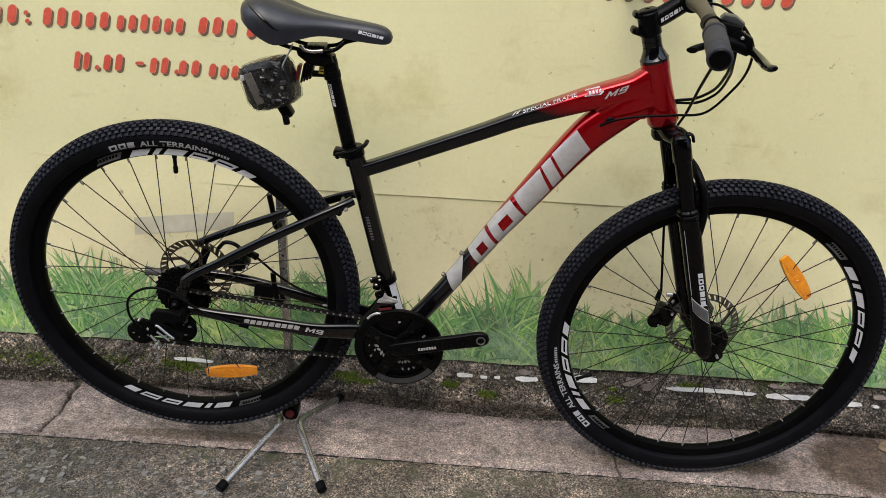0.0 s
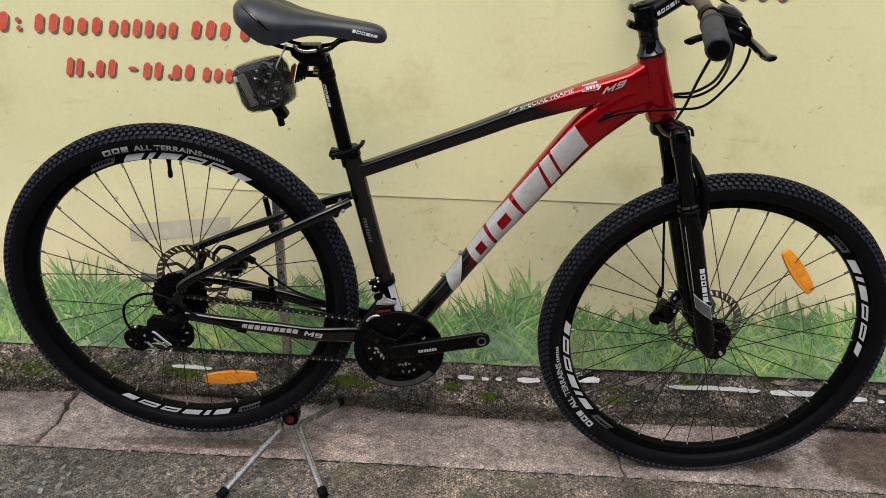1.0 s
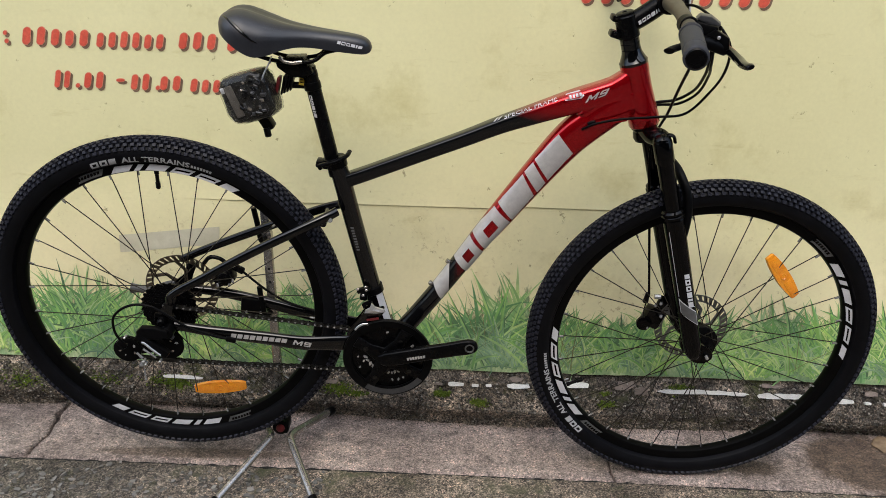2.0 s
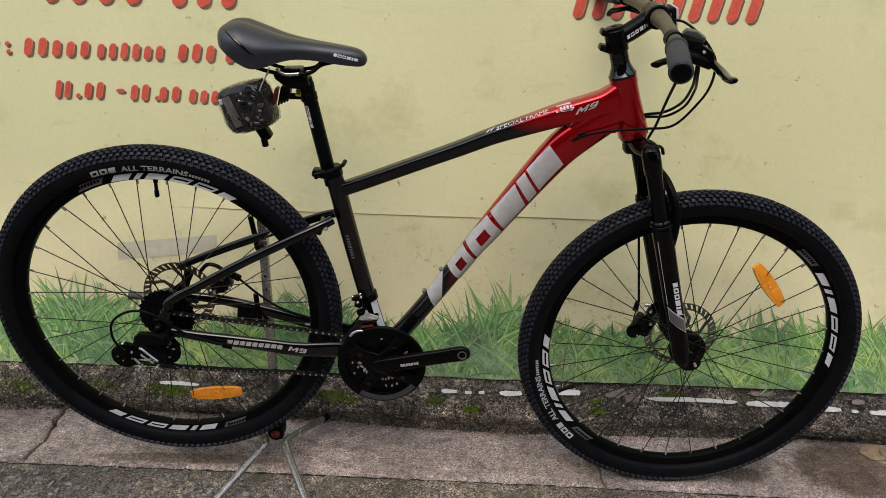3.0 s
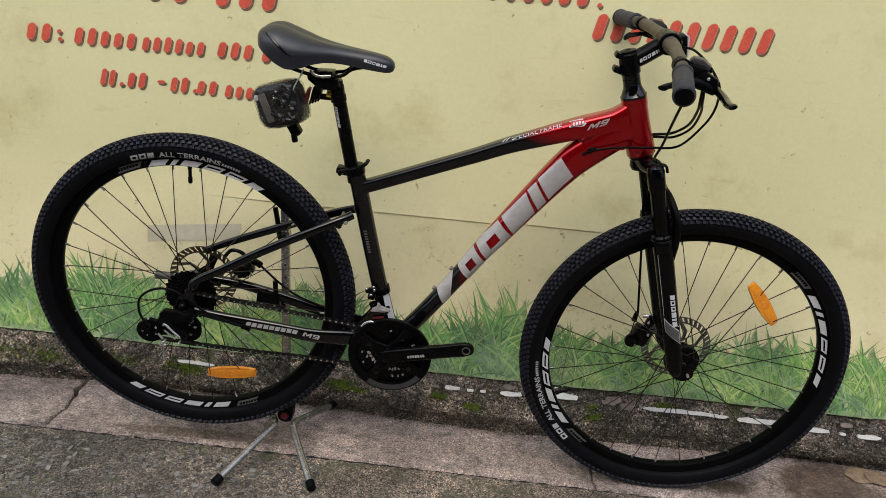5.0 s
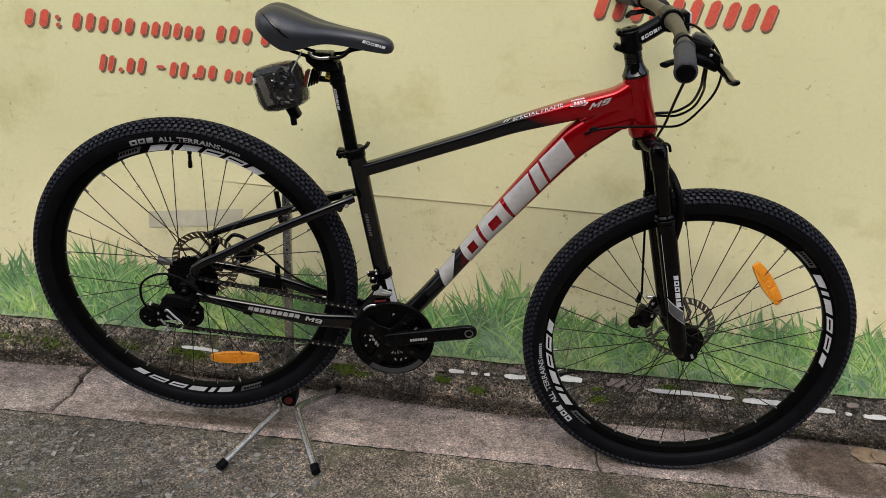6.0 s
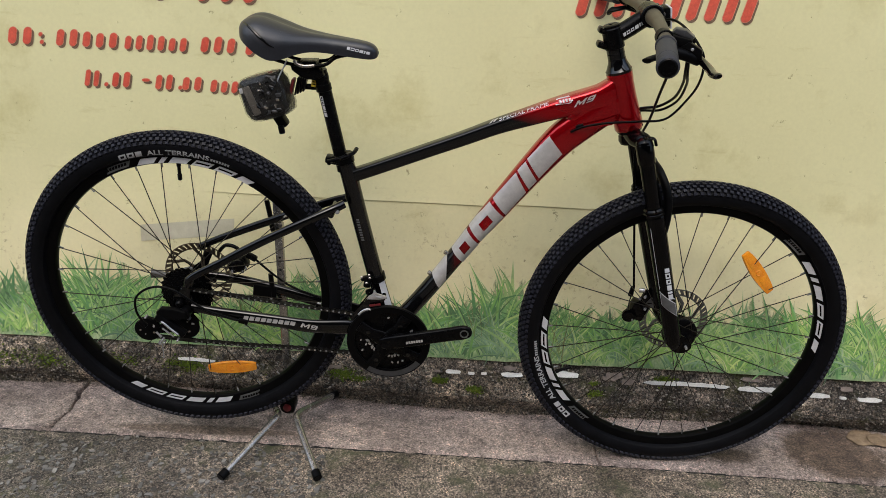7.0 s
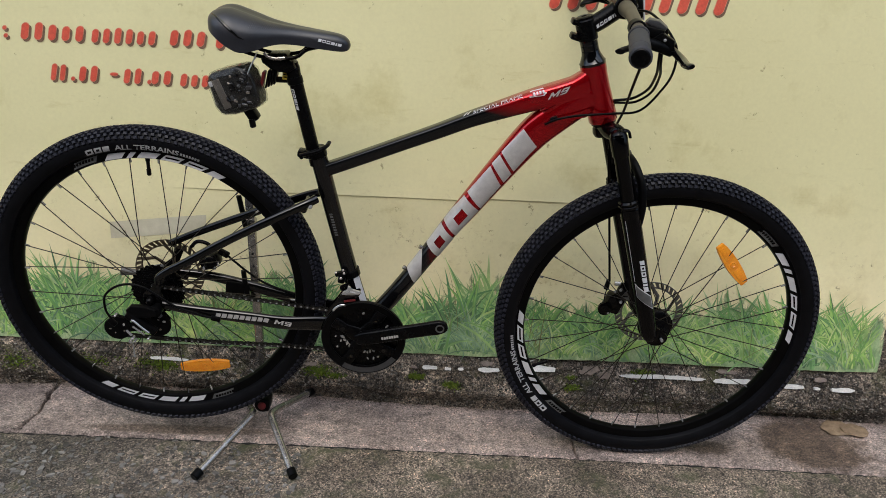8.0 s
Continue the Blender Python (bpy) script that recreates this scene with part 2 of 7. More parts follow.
def concrete(name, tones, scale, grit, rough, pits=0.0, green=0.0, moss_tone=(0.07, 0.10, 0.02), drift=None, grain=0.0, strokes=0.0, dirt_and_shade=(), blotch=0.45):
    """Worn concrete: broad staining, medium blotches, sand grain, some green growth, tone drift along x, and patches of
    dirt and painted shade.
    """
    m, nt, b = nodes_of(name)
    broad, mid, sand = noise_node(nt, scale, 6, 0.65), noise_node(nt, scale * 6, 8, 0.72), noise_node(nt, 240, 5, 0.8)
    c = ramp_node(nt, broad.outputs[0], [(0.33, tones[0]), (0.5, tones[1]), (0.67, tones[2])]).outputs[0]
    c = mix_node(nt, "MULTIPLY", 0.9, c, ramp_node(nt, mid.outputs[0], [(0.34, (blotch, blotch * 0.98, blotch * 0.94)), (0.50, (0.95, 0.95, 0.95)), (0.68, (1.75 - blotch, 1.72 - blotch, 1.67 - blotch))]).outputs[0])
    c = mix_node(nt, "MULTIPLY", 1.0, c, ramp_node(nt, sand.outputs[0], [(0.37, (1 - grit,) * 3), (0.46, (0.97,) * 3), (0.54, (1.03,) * 3), (0.64, (1 + grit * 1.2,) * 3)]).outputs[0])
    c = mix_node(nt, "MULTIPLY", 1.0, c, ramp_node(nt, noise_node(nt, 62, 8, 0.8).outputs[0], [(0.36, (1 - grit,) * 3), (0.45, (0.97,) * 3), (0.56, (1.03,) * 3), (0.66, (1 + grit * 0.8,) * 3)]).outputs[0])
    pit = nt.nodes.new("ShaderNodeTexVoronoi")
    pit.inputs["Scale"].default_value = 110
    nt.links.new(nt.nodes.new("ShaderNodeTexCoord").outputs["Object"], pit.inputs["Vector"])
    c = mix_node(nt, "MULTIPLY", grit, c, ramp_node(nt, pit.outputs["Distance"], [(0.10, (0.22, 0.21, 0.20)), (0.26, (1, 1, 1))]).outputs[0])
    if grain:
        for cells, amount in ((260, grain), (520, grain * 0.8)):
            vor = nt.nodes.new("ShaderNodeTexVoronoi")
            vor.inputs["Scale"].default_value = cells
            nt.links.new(nt.nodes.new("ShaderNodeTexCoord").outputs["Object"], vor.inputs["Vector"])
            c = mix_node(nt, "MULTIPLY", 1.0, c, ramp_node(nt, vor.outputs["Color"], [(0.15, (1 - amount,) * 3), (0.5, (1, 1, 1)), (0.9, (1 + amount * 1.2,) * 3)]).outputs[0])
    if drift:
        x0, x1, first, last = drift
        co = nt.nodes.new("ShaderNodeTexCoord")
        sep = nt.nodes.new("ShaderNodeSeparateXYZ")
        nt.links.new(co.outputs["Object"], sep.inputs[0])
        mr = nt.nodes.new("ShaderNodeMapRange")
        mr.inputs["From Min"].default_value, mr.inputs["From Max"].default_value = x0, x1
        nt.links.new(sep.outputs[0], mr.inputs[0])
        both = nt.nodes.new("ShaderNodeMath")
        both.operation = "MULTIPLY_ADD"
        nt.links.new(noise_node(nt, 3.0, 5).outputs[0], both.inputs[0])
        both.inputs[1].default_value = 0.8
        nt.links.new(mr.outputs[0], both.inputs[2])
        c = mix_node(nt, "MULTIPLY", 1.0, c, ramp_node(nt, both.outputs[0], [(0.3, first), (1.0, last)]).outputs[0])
    if strokes:
        swirl = noise_node(nt, 9, 3, 0.5)
        co = nt.nodes.new("ShaderNodeTexCoord")
        warp = nt.nodes.new("ShaderNodeVectorMath")
        warp.operation = "MULTIPLY_ADD"
        nt.links.new(swirl.outputs["Color"], warp.inputs[0])
        warp.inputs[1].default_value = (0.05, 0.05, 0.05)
        nt.links.new(co.outputs["Object"], warp.inputs[2])
        comb = noise_node(nt, 40, 7, 0.74, (1.0, 2.6, 1.0))
        nt.links.new(warp.outputs[0], comb.inputs["Vector"].links[0].from_node.inputs[0])
        c = mix_node(nt, "MULTIPLY", strokes, c, ramp_node(nt, comb.outputs[0], [(0.34, (0.55, 0.53, 0.52)), (0.44, (0.98, 0.98, 0.98)), (0.56, (1.02, 1.02, 1.02)), (0.68, (1.25, 1.24, 1.23))]).outputs[0])
        bump_node(nt, b, comb.outputs[0], 0.9, 0.004)
    for sx, sy, across, deep, tone in dirt_and_shade:
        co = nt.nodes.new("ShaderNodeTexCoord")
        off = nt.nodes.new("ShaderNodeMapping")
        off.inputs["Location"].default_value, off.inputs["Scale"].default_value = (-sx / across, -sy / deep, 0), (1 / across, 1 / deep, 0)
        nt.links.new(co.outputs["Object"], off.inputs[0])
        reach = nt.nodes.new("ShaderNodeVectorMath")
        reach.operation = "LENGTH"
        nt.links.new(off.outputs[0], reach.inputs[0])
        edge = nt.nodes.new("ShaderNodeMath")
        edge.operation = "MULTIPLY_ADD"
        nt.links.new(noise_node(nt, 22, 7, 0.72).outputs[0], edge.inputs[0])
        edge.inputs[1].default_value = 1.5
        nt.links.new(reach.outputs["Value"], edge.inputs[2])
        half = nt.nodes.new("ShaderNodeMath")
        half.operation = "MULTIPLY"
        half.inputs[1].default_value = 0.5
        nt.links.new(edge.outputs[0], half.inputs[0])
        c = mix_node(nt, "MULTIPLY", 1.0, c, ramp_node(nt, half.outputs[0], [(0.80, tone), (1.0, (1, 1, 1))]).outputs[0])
    if green:
        where = ramp_node(nt, noise_node(nt, 9, 7, 0.7).outputs[0], [(0.62 - green, (0, 0, 0)), (0.74 - green * 0.6, (1, 1, 1))])
        c = mix_node(nt, "MIX", where.outputs[0], c, moss_tone)
    nt.links.new(c, b.inputs["Base Color"])
    rr = nt.nodes.new("ShaderNodeMapRange")
    rr.inputs["To Min"].default_value, rr.inputs["To Max"].default_value = rough
    nt.links.new(mid.outputs[0], rr.inputs[0])
    nt.links.new(rr.outputs[0], b.inputs["Roughness"])
    bump_node(nt, b, mid.outputs[0], 0.8, 0.008)
    bump_node(nt, b, sand.outputs[0], 0.9, 0.0022 + pits)
    return m


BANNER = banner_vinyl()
# patches: dirt by the leaf, darker front-tyre spot, rear tyre's shadow painted in
SLAB = concrete("pinkish_grey_slab", ((0.2433, 0.1965, 0.1752), (0.395, 0.3242, 0.2941), (0.5539, 0.4654, 0.4225)), 5.0, 0.48, (0.55, 0.9), drift=(-0.5, 0.7, (0.82, 0.81, 0.80), (1.14, 1.11, 1.07)), grain=0.36, strokes=0.8, dirt_and_shade=((1.52, 0.045, 0.125, 0.105, (0.40, 0.35, 0.29)), (1.255, 0.016, 0.055, 0.025, (0.42, 0.39, 0.35)), (-0.02, 0.02, 0.22, 0.018, (0.55, 0.52, 0.48))))
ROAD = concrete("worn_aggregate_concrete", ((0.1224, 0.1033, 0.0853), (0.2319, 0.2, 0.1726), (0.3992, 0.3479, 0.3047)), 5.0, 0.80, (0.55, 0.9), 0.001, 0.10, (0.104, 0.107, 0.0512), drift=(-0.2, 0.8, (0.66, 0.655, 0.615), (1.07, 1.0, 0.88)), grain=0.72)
PLINTH = concrete("blackened_mortar", ((0.034, 0.0281, 0.0223), (0.168, 0.1412, 0.1149), (0.495, 0.4225, 0.3448)), 11.0, 0.70, (0.6, 0.95), 0.002, 0.08, (0.060, 0.0664, 0.0164), drift=(0.55, 1.15, (1.26, 1.22, 1.13), (0.76, 0.74, 0.72)), grain=0.72, blotch=0.20)
EARTH = concrete("dark_grit", ((0.012, 0.0112, 0.0096), (0.02, 0.0184, 0.016), (0.032, 0.03, 0.026)), 8.0, 0.5, (0.7, 0.95), 0.002)
PLASTER = concrete("grey_plaster", ((0.06, 0.056, 0.052), (0.085, 0.08, 0.074), (0.115, 0.11, 0.10)), 1.2, 0.12, (0.7, 0.9))
STONE_CHIPS = island_print("pale_stone_chips", [(0.0, (0.060, 0.053, 0.045)), (0.40, (0.135, 0.124, 0.112)), (0.75, (0.205, 0.192, 0.178)), (1.0, (0.32, 0.295, 0.268))], 0.75)
GRASS_BACK = island_print("printed_pale_grass_ink", [(0.0, (0.165, 0.362, 0.106)), (0.4, (0.299, 0.517, 0.182)), (0.75, (0.474, 0.641, 0.278)), (1.0, (0.638, 0.744, 0.413))], 0.55, True)
GRASS_SUNNY = island_print("printed_bright_grass_ink", [(0.0, (0.126, 0.356, 0.064)), (0.35, (0.234, 0.515, 0.11)), (0.7, (0.378, 0.653, 0.166)), (1.0, (0.594, 0.765, 0.313))], 0.55, True)
GRASS_SHADY = island_print("printed_deep_grass_ink", [(0.0, (0.03, 0.134, 0.042)), (0.4, (0.076, 0.263, 0.076)), (0.8, (0.17, 0.426, 0.137)), (1.0, (0.296, 0.565, 0.223))], 0.55, True)
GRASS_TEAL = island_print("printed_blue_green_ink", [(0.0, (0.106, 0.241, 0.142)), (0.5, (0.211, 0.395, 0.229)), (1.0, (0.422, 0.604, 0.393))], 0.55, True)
STEM_PRINT = island_print("printed_seed_stem_ink", [(0.0, (0.14, 0.14, 0.05)), (1.0, (0.26, 0.24, 0.09))])
RED_INK = surf("red_lettering_ink", (0.60, 0.075, 0.04), (0.70, 0.11, 0.06), 18, (0.5, 0.6), fine=0.2)
SHADOW_INK = surf("brown_lettering_edge_ink", (0.16, 0.10, 0.06), (0.22, 0.14, 0.08), 18, (0.5, 0.6))
MOSS = island_print("moss_green", [(0.0, (0.06, 0.10, 0.008)), (0.5, (0.13, 0.19, 0.012)), (1.0, (0.22, 0.28, 0.03))], 0.9)
TAPE = surf("yellowed_clear_tape", (0.56, 0.52, 0.37), (0.70, 0.66, 0.50), 22, (0.15, 0.3), bump=0.5, bump_scale=22, dist=0.004, fine=0.05)
DRY_LEAF = surf("dry_tan_leaf", (0.17, 0.115, 0.065), (0.34, 0.245, 0.15), 60, (0.6, 0.8), bump=0.5, bump_scale=90, dist=0.002)
FLAKE = surf("pinkish_flaked_mortar", (0.15, 0.12, 0.10), (0.28, 0.225, 0.19), 40, (0.7, 0.9), bump=0.4, bump_scale=150, dist=0.002)


def film_wrap():
    m, nt, b = nodes_of("clear_plastic_film")
    b.inputs["Base Color"].default_value = (0.05, 0.048, 0.043, 1)
    b.inputs["Roughness"].default_value = 0.06
    b.inputs["Alpha"].default_value = 0.15
    b.inputs["Specular IOR Level"].default_value = 0.9
    bump_node(nt, b, noise_node(nt, 90, 5, 0.7, (1.0, 1.0, 2.2)).outputs[0], 1.0, 0.020)
    return m


FILM = film_wrap()
GRIT = island_print("mixed_grit", [(0.0, (0.010, 0.009, 0.0075)), (0.3, (0.045, 0.040, 0.034)), (0.7, (0.15, 0.132, 0.111)), (1.0, (0.38, 0.34, 0.29))], 0.8)
DIRT = island_print("brown_dirt", [(0.0, (0.04, 0.03, 0.021)), (0.5, (0.085, 0.066, 0.047)), (1.0, (0.15, 0.12, 0.088))], 0.9)
POD_GREY = surf("dark_grey_plastic", (0.035, 0.035, 0.037), (0.06, 0.06, 0.062), 60, (0.3, 0.42))
LAMP_SKIN = surf("film_covered_dark_plastic", (0.003, 0.0026, 0.0021), (0.017, 0.0145, 0.0115), 70, (0.3, 0.5), bump=1.0, bump_scale=75, dist=0.012, coat=0.7, spec=0.2)
PANEL_GREY = surf("brownish_grey_panel", (0.10, 0.088, 0.074), (0.16, 0.142, 0.12), 60, (0.35, 0.5))
CORAL_INK = surf("pale_coral_lettering_edge_ink", (0.66, 0.24, 0.15), (0.74, 0.32, 0.20), 18, (0.5, 0.6))
DARK_RED = surf("dark_red_label", (0.10, 0.008, 0.01), (0.16, 0.012, 0.014), 60, (0.35, 0.45))

# ---- mesh helpers ----
UP_Y = Vector((0, 1, 0))


def V(*a):
    return Vector(a)


def spline(points, k=8):
    """Points along a smooth curve through the given ones."""
    p = [Vector(q) for q in points]
    p = [2 * p[0] - p[1]] + p + [2 * p[-1] - p[-2]]
    out = []
    for i in range(1, len(p) - 2):
        for j in range(k):
            t = j / k
            a, b, c, d = p[i - 1], p[i], p[i + 1], p[i + 2]
            out.append(0.5 * (2 * b + (c - a) * t + (2 * a - 5 * b + 4 * c - d) * t * t + (3 * b - a - 3 * c + d) * t ** 3))
    return out + [p[-2]]


def rounded(w, k):
    """Cosine and sine of w, drawn towards a square with round corners as k falls below one."""
    c, s = math.cos(w), math.sin(w)
    return math.copysign(abs(c) ** k, c), math.copysign(abs(s) ** k, s)


def sweep(bm, pts, radii, n=14, ref=UP_Y, caps=True, boxy=None):
    """A tube along pts; a radius is a number or (across, in the bend's plane)."""
    pts = [Vector(p) for p in pts]
    if not isinstance(radii, (list, tuple)) or (len(radii) == 2 and len(pts) != 2):
        radii = [radii] * len(pts)
    rings, side = [], Vector(ref)
    for i, p in enumerate(pts):
        t = (pts[min(i + 1, len(pts) - 1)] - pts[max(i - 1, 0)]).normalized()
        side = side - side.dot(t) * t
        if side.length < 1e-4:
            side = t.orthogonal()
        side.normalize()
        nor = t.cross(side)
        a, b = radii[i] if isinstance(radii[i], (list, tuple)) else (radii[i], radii[i])
        k = boxy[i] if boxy else 1.0
        rings.append([bm.verts.new(p + side * a * cw + nor * b * sw) for cw, sw in (rounded(2 * math.pi * j / n, k) for j in range(n))])
    for r0, r1 in zip(rings, rings[1:]):
        for j in range(n):
            bm.faces.new((r0[j], r0[(j + 1) % n], r1[(j + 1) % n], r1[j]))
    if caps:
        bm.faces.new(rings[0][::-1])
        bm.faces.new(rings[-1])
    return bm


def lathe(bm, base, axis, profile, n=24, caps=True):
    """A turned piece: profile of (distance along the axis, radius)."""
    base, axis = Vector(base), Vector(axis).normalized()
    side = axis.orthogonal().normalized()
    nor = axis.cross(side)
    rings = [[bm.verts.new(base + axis * h + (side * math.cos(w) + nor * math.sin(w)) * r) for w in (2 * math.pi * j / n for j in range(n))] for h, r in profile]
    for r0, r1 in zip(rings, rings[1:]):
        for j in range(n):
            bm.faces.new((r0[j], r0[(j + 1) % n], r1[(j + 1) % n], r1[j]))
    if caps:
        bm.faces.new(rings[0][::-1])
        bm.faces.new(rings[-1])
    return bm


def box(bm, m, size, bevel=0.0, seg=2):
    made = bmesh.ops.create_cube(bm, size=1.0, matrix=m @ Matrix.Diagonal((*size, 1)))["verts"]
    if bevel:
        edges = list({e for v in made for e in v.link_edges})
        bmesh.ops.bevel(bm, geom=edges, offset=bevel, segments=seg, affect="EDGES", profile=0.5)
    return bm


def prism(bm, outline, depth, m, bevel=0.0):
    """An outline in the x z plane, given depth along y, at the pose m."""
    lo = [bm.verts.new(m @ V(u, 0, v)) for u, v in outline]
    hi = [bm.verts.new(m @ V(u, depth, v)) for u, v in outline]
    k = len(outline)
    top, back = bm.faces.new(lo), bm.faces.new(hi[::-1])
    for i in range(k):
        bm.faces.new((lo[i], hi[i], hi[(i + 1) % k], lo[(i + 1) % k]))
    if bevel:
        bmesh.ops.bevel(bm, geom=list(top.edges) + list(back.edges), offset=bevel, segments=2, affect="EDGES", profile=0.5)
    return bm


def smooth_outline(points, k=6):
    p = [Vector((a, b, 0)) for a, b in points]
    q = spline([p[-1]] + p + [p[0], p[1]], k)[k:-2 * k] if len(p) > 2 else p
    return [(v.x, v.y) for v in q]


MESHES = {}


def to_mesh(name, bm, mats, sharp=38):
    bmesh.ops.recalc_face_normals(bm, faces=bm.faces)
    me = bpy.data.meshes.new(name)
    bm.to_mesh(me)
    bm.free()
    for mt in mats if isinstance(mats, (list, tuple)) else [mats]:
        me.materials.append(mt)
    if sharp:
        me.polygons.foreach_set("use_smooth", [True] * len(me.polygons))
        me.set_sharp_from_angle(angle=radians(sharp))
    return me


def part(name, bm, material, parent, label="", sharp=38, at=None):
    """One mesh, made of bm (or of a mesh that others share), under a thing or a part."""
    me = bm if isinstance(bm, bpy.types.Mesh) else to_mesh(name, bm, material, sharp)
    ob = new(name, me)
    ob.parent = parent
    if at is not None:
        ob.matrix_basis = at
    elif parent.type == "EMPTY":
        ob.matrix_basis = Matrix.Translation(-parent.location)
    return tagged(ob, label)


def thing(name, base, label, category, group="", kind=""):
    e = new(name)
    e.location, e.empty_display_size = base, 0.05
    return tagged(e, label, category, group, kind)


def solid(name, bm, material, label, category, kind="structure", sharp=38):
    return tagged(new(name, to_mesh(name, bm, material, sharp)), label, category, kind=kind)


def text_shape(body, size, shear=0.0, bold=0.0):
    """Flat outline of some writing, from the built-in font: points and faces."""
    cu = bpy.data.curves.new("writing", "FONT")
    cu.body, cu.size, cu.shear, cu.offset = body, size, shear, bold
    cu.resolution_u = 2
    ob = new("writing", cu)
    bpy.context.view_layer.update()
    me = bpy.data.meshes.new_from_object(ob.evaluated_get(bpy.context.evaluated_depsgraph_get()))
    bm = bmesh.new()
    bm.from_mesh(me)
    bmesh.ops.triangulate(bm, faces=bm.faces)
    bpy.data.objects.remove(ob)
    bpy.data.meshes.remove(me)
    return bm


def model_glyphs(size, shear):
    """The characters M9 in heavy square strokes."""
    bm = bmesh.new()
    strokes = [((0, 0), (0.26, 0), (0.26, 1), (0, 1)), ((0.96, 0), (1.22, 0), (1.22, 1), (0.96, 1)),
               ((0.26, 1), (0.26, 0.60), (0.61, 0.10), (0.61, 0.50)), ((0.96, 1), (0.61, 0.50), (0.61, 0.10), (0.96, 0.60)),
               ((1.40, 0.78), (2.34, 0.78), (2.28, 1), (1.46, 1)), ((1.40, 0.58), (1.66, 0.58), (1.66, 0.78), (1.40, 0.78)),
               ((1.46, 0.38), (2.08, 0.38), (2.08, 0.58), (1.40, 0.58)), ((2.08, 0.20), (2.34, 0.20), (2.34, 0.78), (2.08, 0.78)),
               ((1.46, 0), (2.28, 0), (2.34, 0.20), (1.46, 0.20))]
    for stroke in strokes:
        bm.faces.new([bm.verts.new(Vector((size * (u + shear * v), size * v, 0))) for u, v in stroke])
    return bm


def block_row(widths, gap, height, slant, hollow=(), rim=0.26):
    """A row of slanted plain blocks, solid or hollow, each cut fine enough to bend."""
    bm, u = bmesh.new(), 0.0
    for k, w in enumerate(widths):
        nu, nv = max(6, int(w / height * 9) + 1), 14
        grid = [[bm.verts.new(V(u + w * i / nu + slant * height * j / nv, height * j / nv, 0)) for i in range(nu + 1)] for j in range(nv + 1)]
        for j in range(nv):
            for i in range(nu):
                a, b = (i + 0.5) / nu, (j + 0.5) / nv
                if k in hollow and rim * height / w < a < 1 - rim * height / w and rim < b < 1 - rim:
                    continue
                bm.faces.new((grid[j][i], grid[j][i + 1], grid[j + 1][i + 1], grid[j + 1][i]))
        u += w + gap
    for v in [v for v in bm.verts if not v.link_faces]:
        bm.verts.remove(v)
    return bm


def wrap(bm, place):
    """Lays flat writing or blocks on a surface: place(u, v) gives the point."""
    for v in bm.verts:
        v.co = place(v.co.x, v.co.y)
    return bm


# ---- the setting ----
WALL0, WALL_SLOPE, WALL_LEAN = 0.1986, -0.0265, 0.0317   # the wall runs at a slight angle behind the bicycle and leans back a little
rnd = random.Random(7)


def wall_y(x, z=0.0):
    return WALL0 + WALL_SLOPE * x + WALL_LEAN * z


def on_wall(x, z, lift=0.0):
    return V(x, wall_y(x, z) - lift, z)


def slab_edge(x):
    u = max(-1.5, min(2.0, x))
    return -0.0135 - 0.022 * x - 0.008 * u * u


def build_ground():
    bm = bmesh.new()
    s = 400
    bm.faces.new([bm.verts.new(V(x, y, -0.03)) for x, y in ((-s, -s), (s, -s), (s, s), (-s, s))])
    solid("ground", bm, EARTH, "dark gritty earth under the alley paving", "ground")


def jag(x, y, amp=0.003, scale=30.0):
    p = V(x * scale, y * scale, 3.1)
    return V(noise.noise(p) * amp, noise.noise(p + V(9, 4, 2)) * amp, 0)


def fine_line(a, b, step):
    n = max(1, int((Vector(b) - Vector(a)).length / step))
    return [Vector(a).lerp(Vector(b), i / n) for i in range(n)]


def worn_plate(name, corners, top, thick, material, label, parent=None, amp=0.003):
    """A cast plate with an uneven outline and a rounded, chipped rim."""
    rim = []
    for a, b in zip(corners, corners[1:] + corners[:1]):
        rim += fine_line((*a, 0), (*b, 0), 0.008 if max(abs(a[0]), abs(b[0])) < 2.2 and abs(a[1]) < 0.6 and abs(b[1]) < 0.6 else 0.3)
    rim = [p + jag(p.x, p.y, amp) + jag(p.x, p.y, amp * 0.5, 140) for p in rim]
    bm = bmesh.new()
    rings = []
    for inset, z in ((0.0, top - thick), (0.0, top - 0.004), (0.0025, top - 0.0012), (0.006, top)):
        ring = []
        for i, p in enumerate(rim):
            t = (rim[(i + 1) % len(rim)] - rim[i - 1]).normalized()
            ring.append(bm.verts.new(V(p.x - t.y * inset, p.y + t.x * inset, z)))
        rings.append(ring)
    k = len(rim)
    for r0, r1 in zip(rings, rings[1:]):
        for i in range(k):
            bm.faces.new((r0[i], r0[(i + 1) % k], r1[(i + 1) % k], r1[i]))
    bm.faces.new(rings[-1])
    if parent is None:
        return solid(name, bm, material, label, "paving")
    return part(name, bm, material, parent, sharp=50)


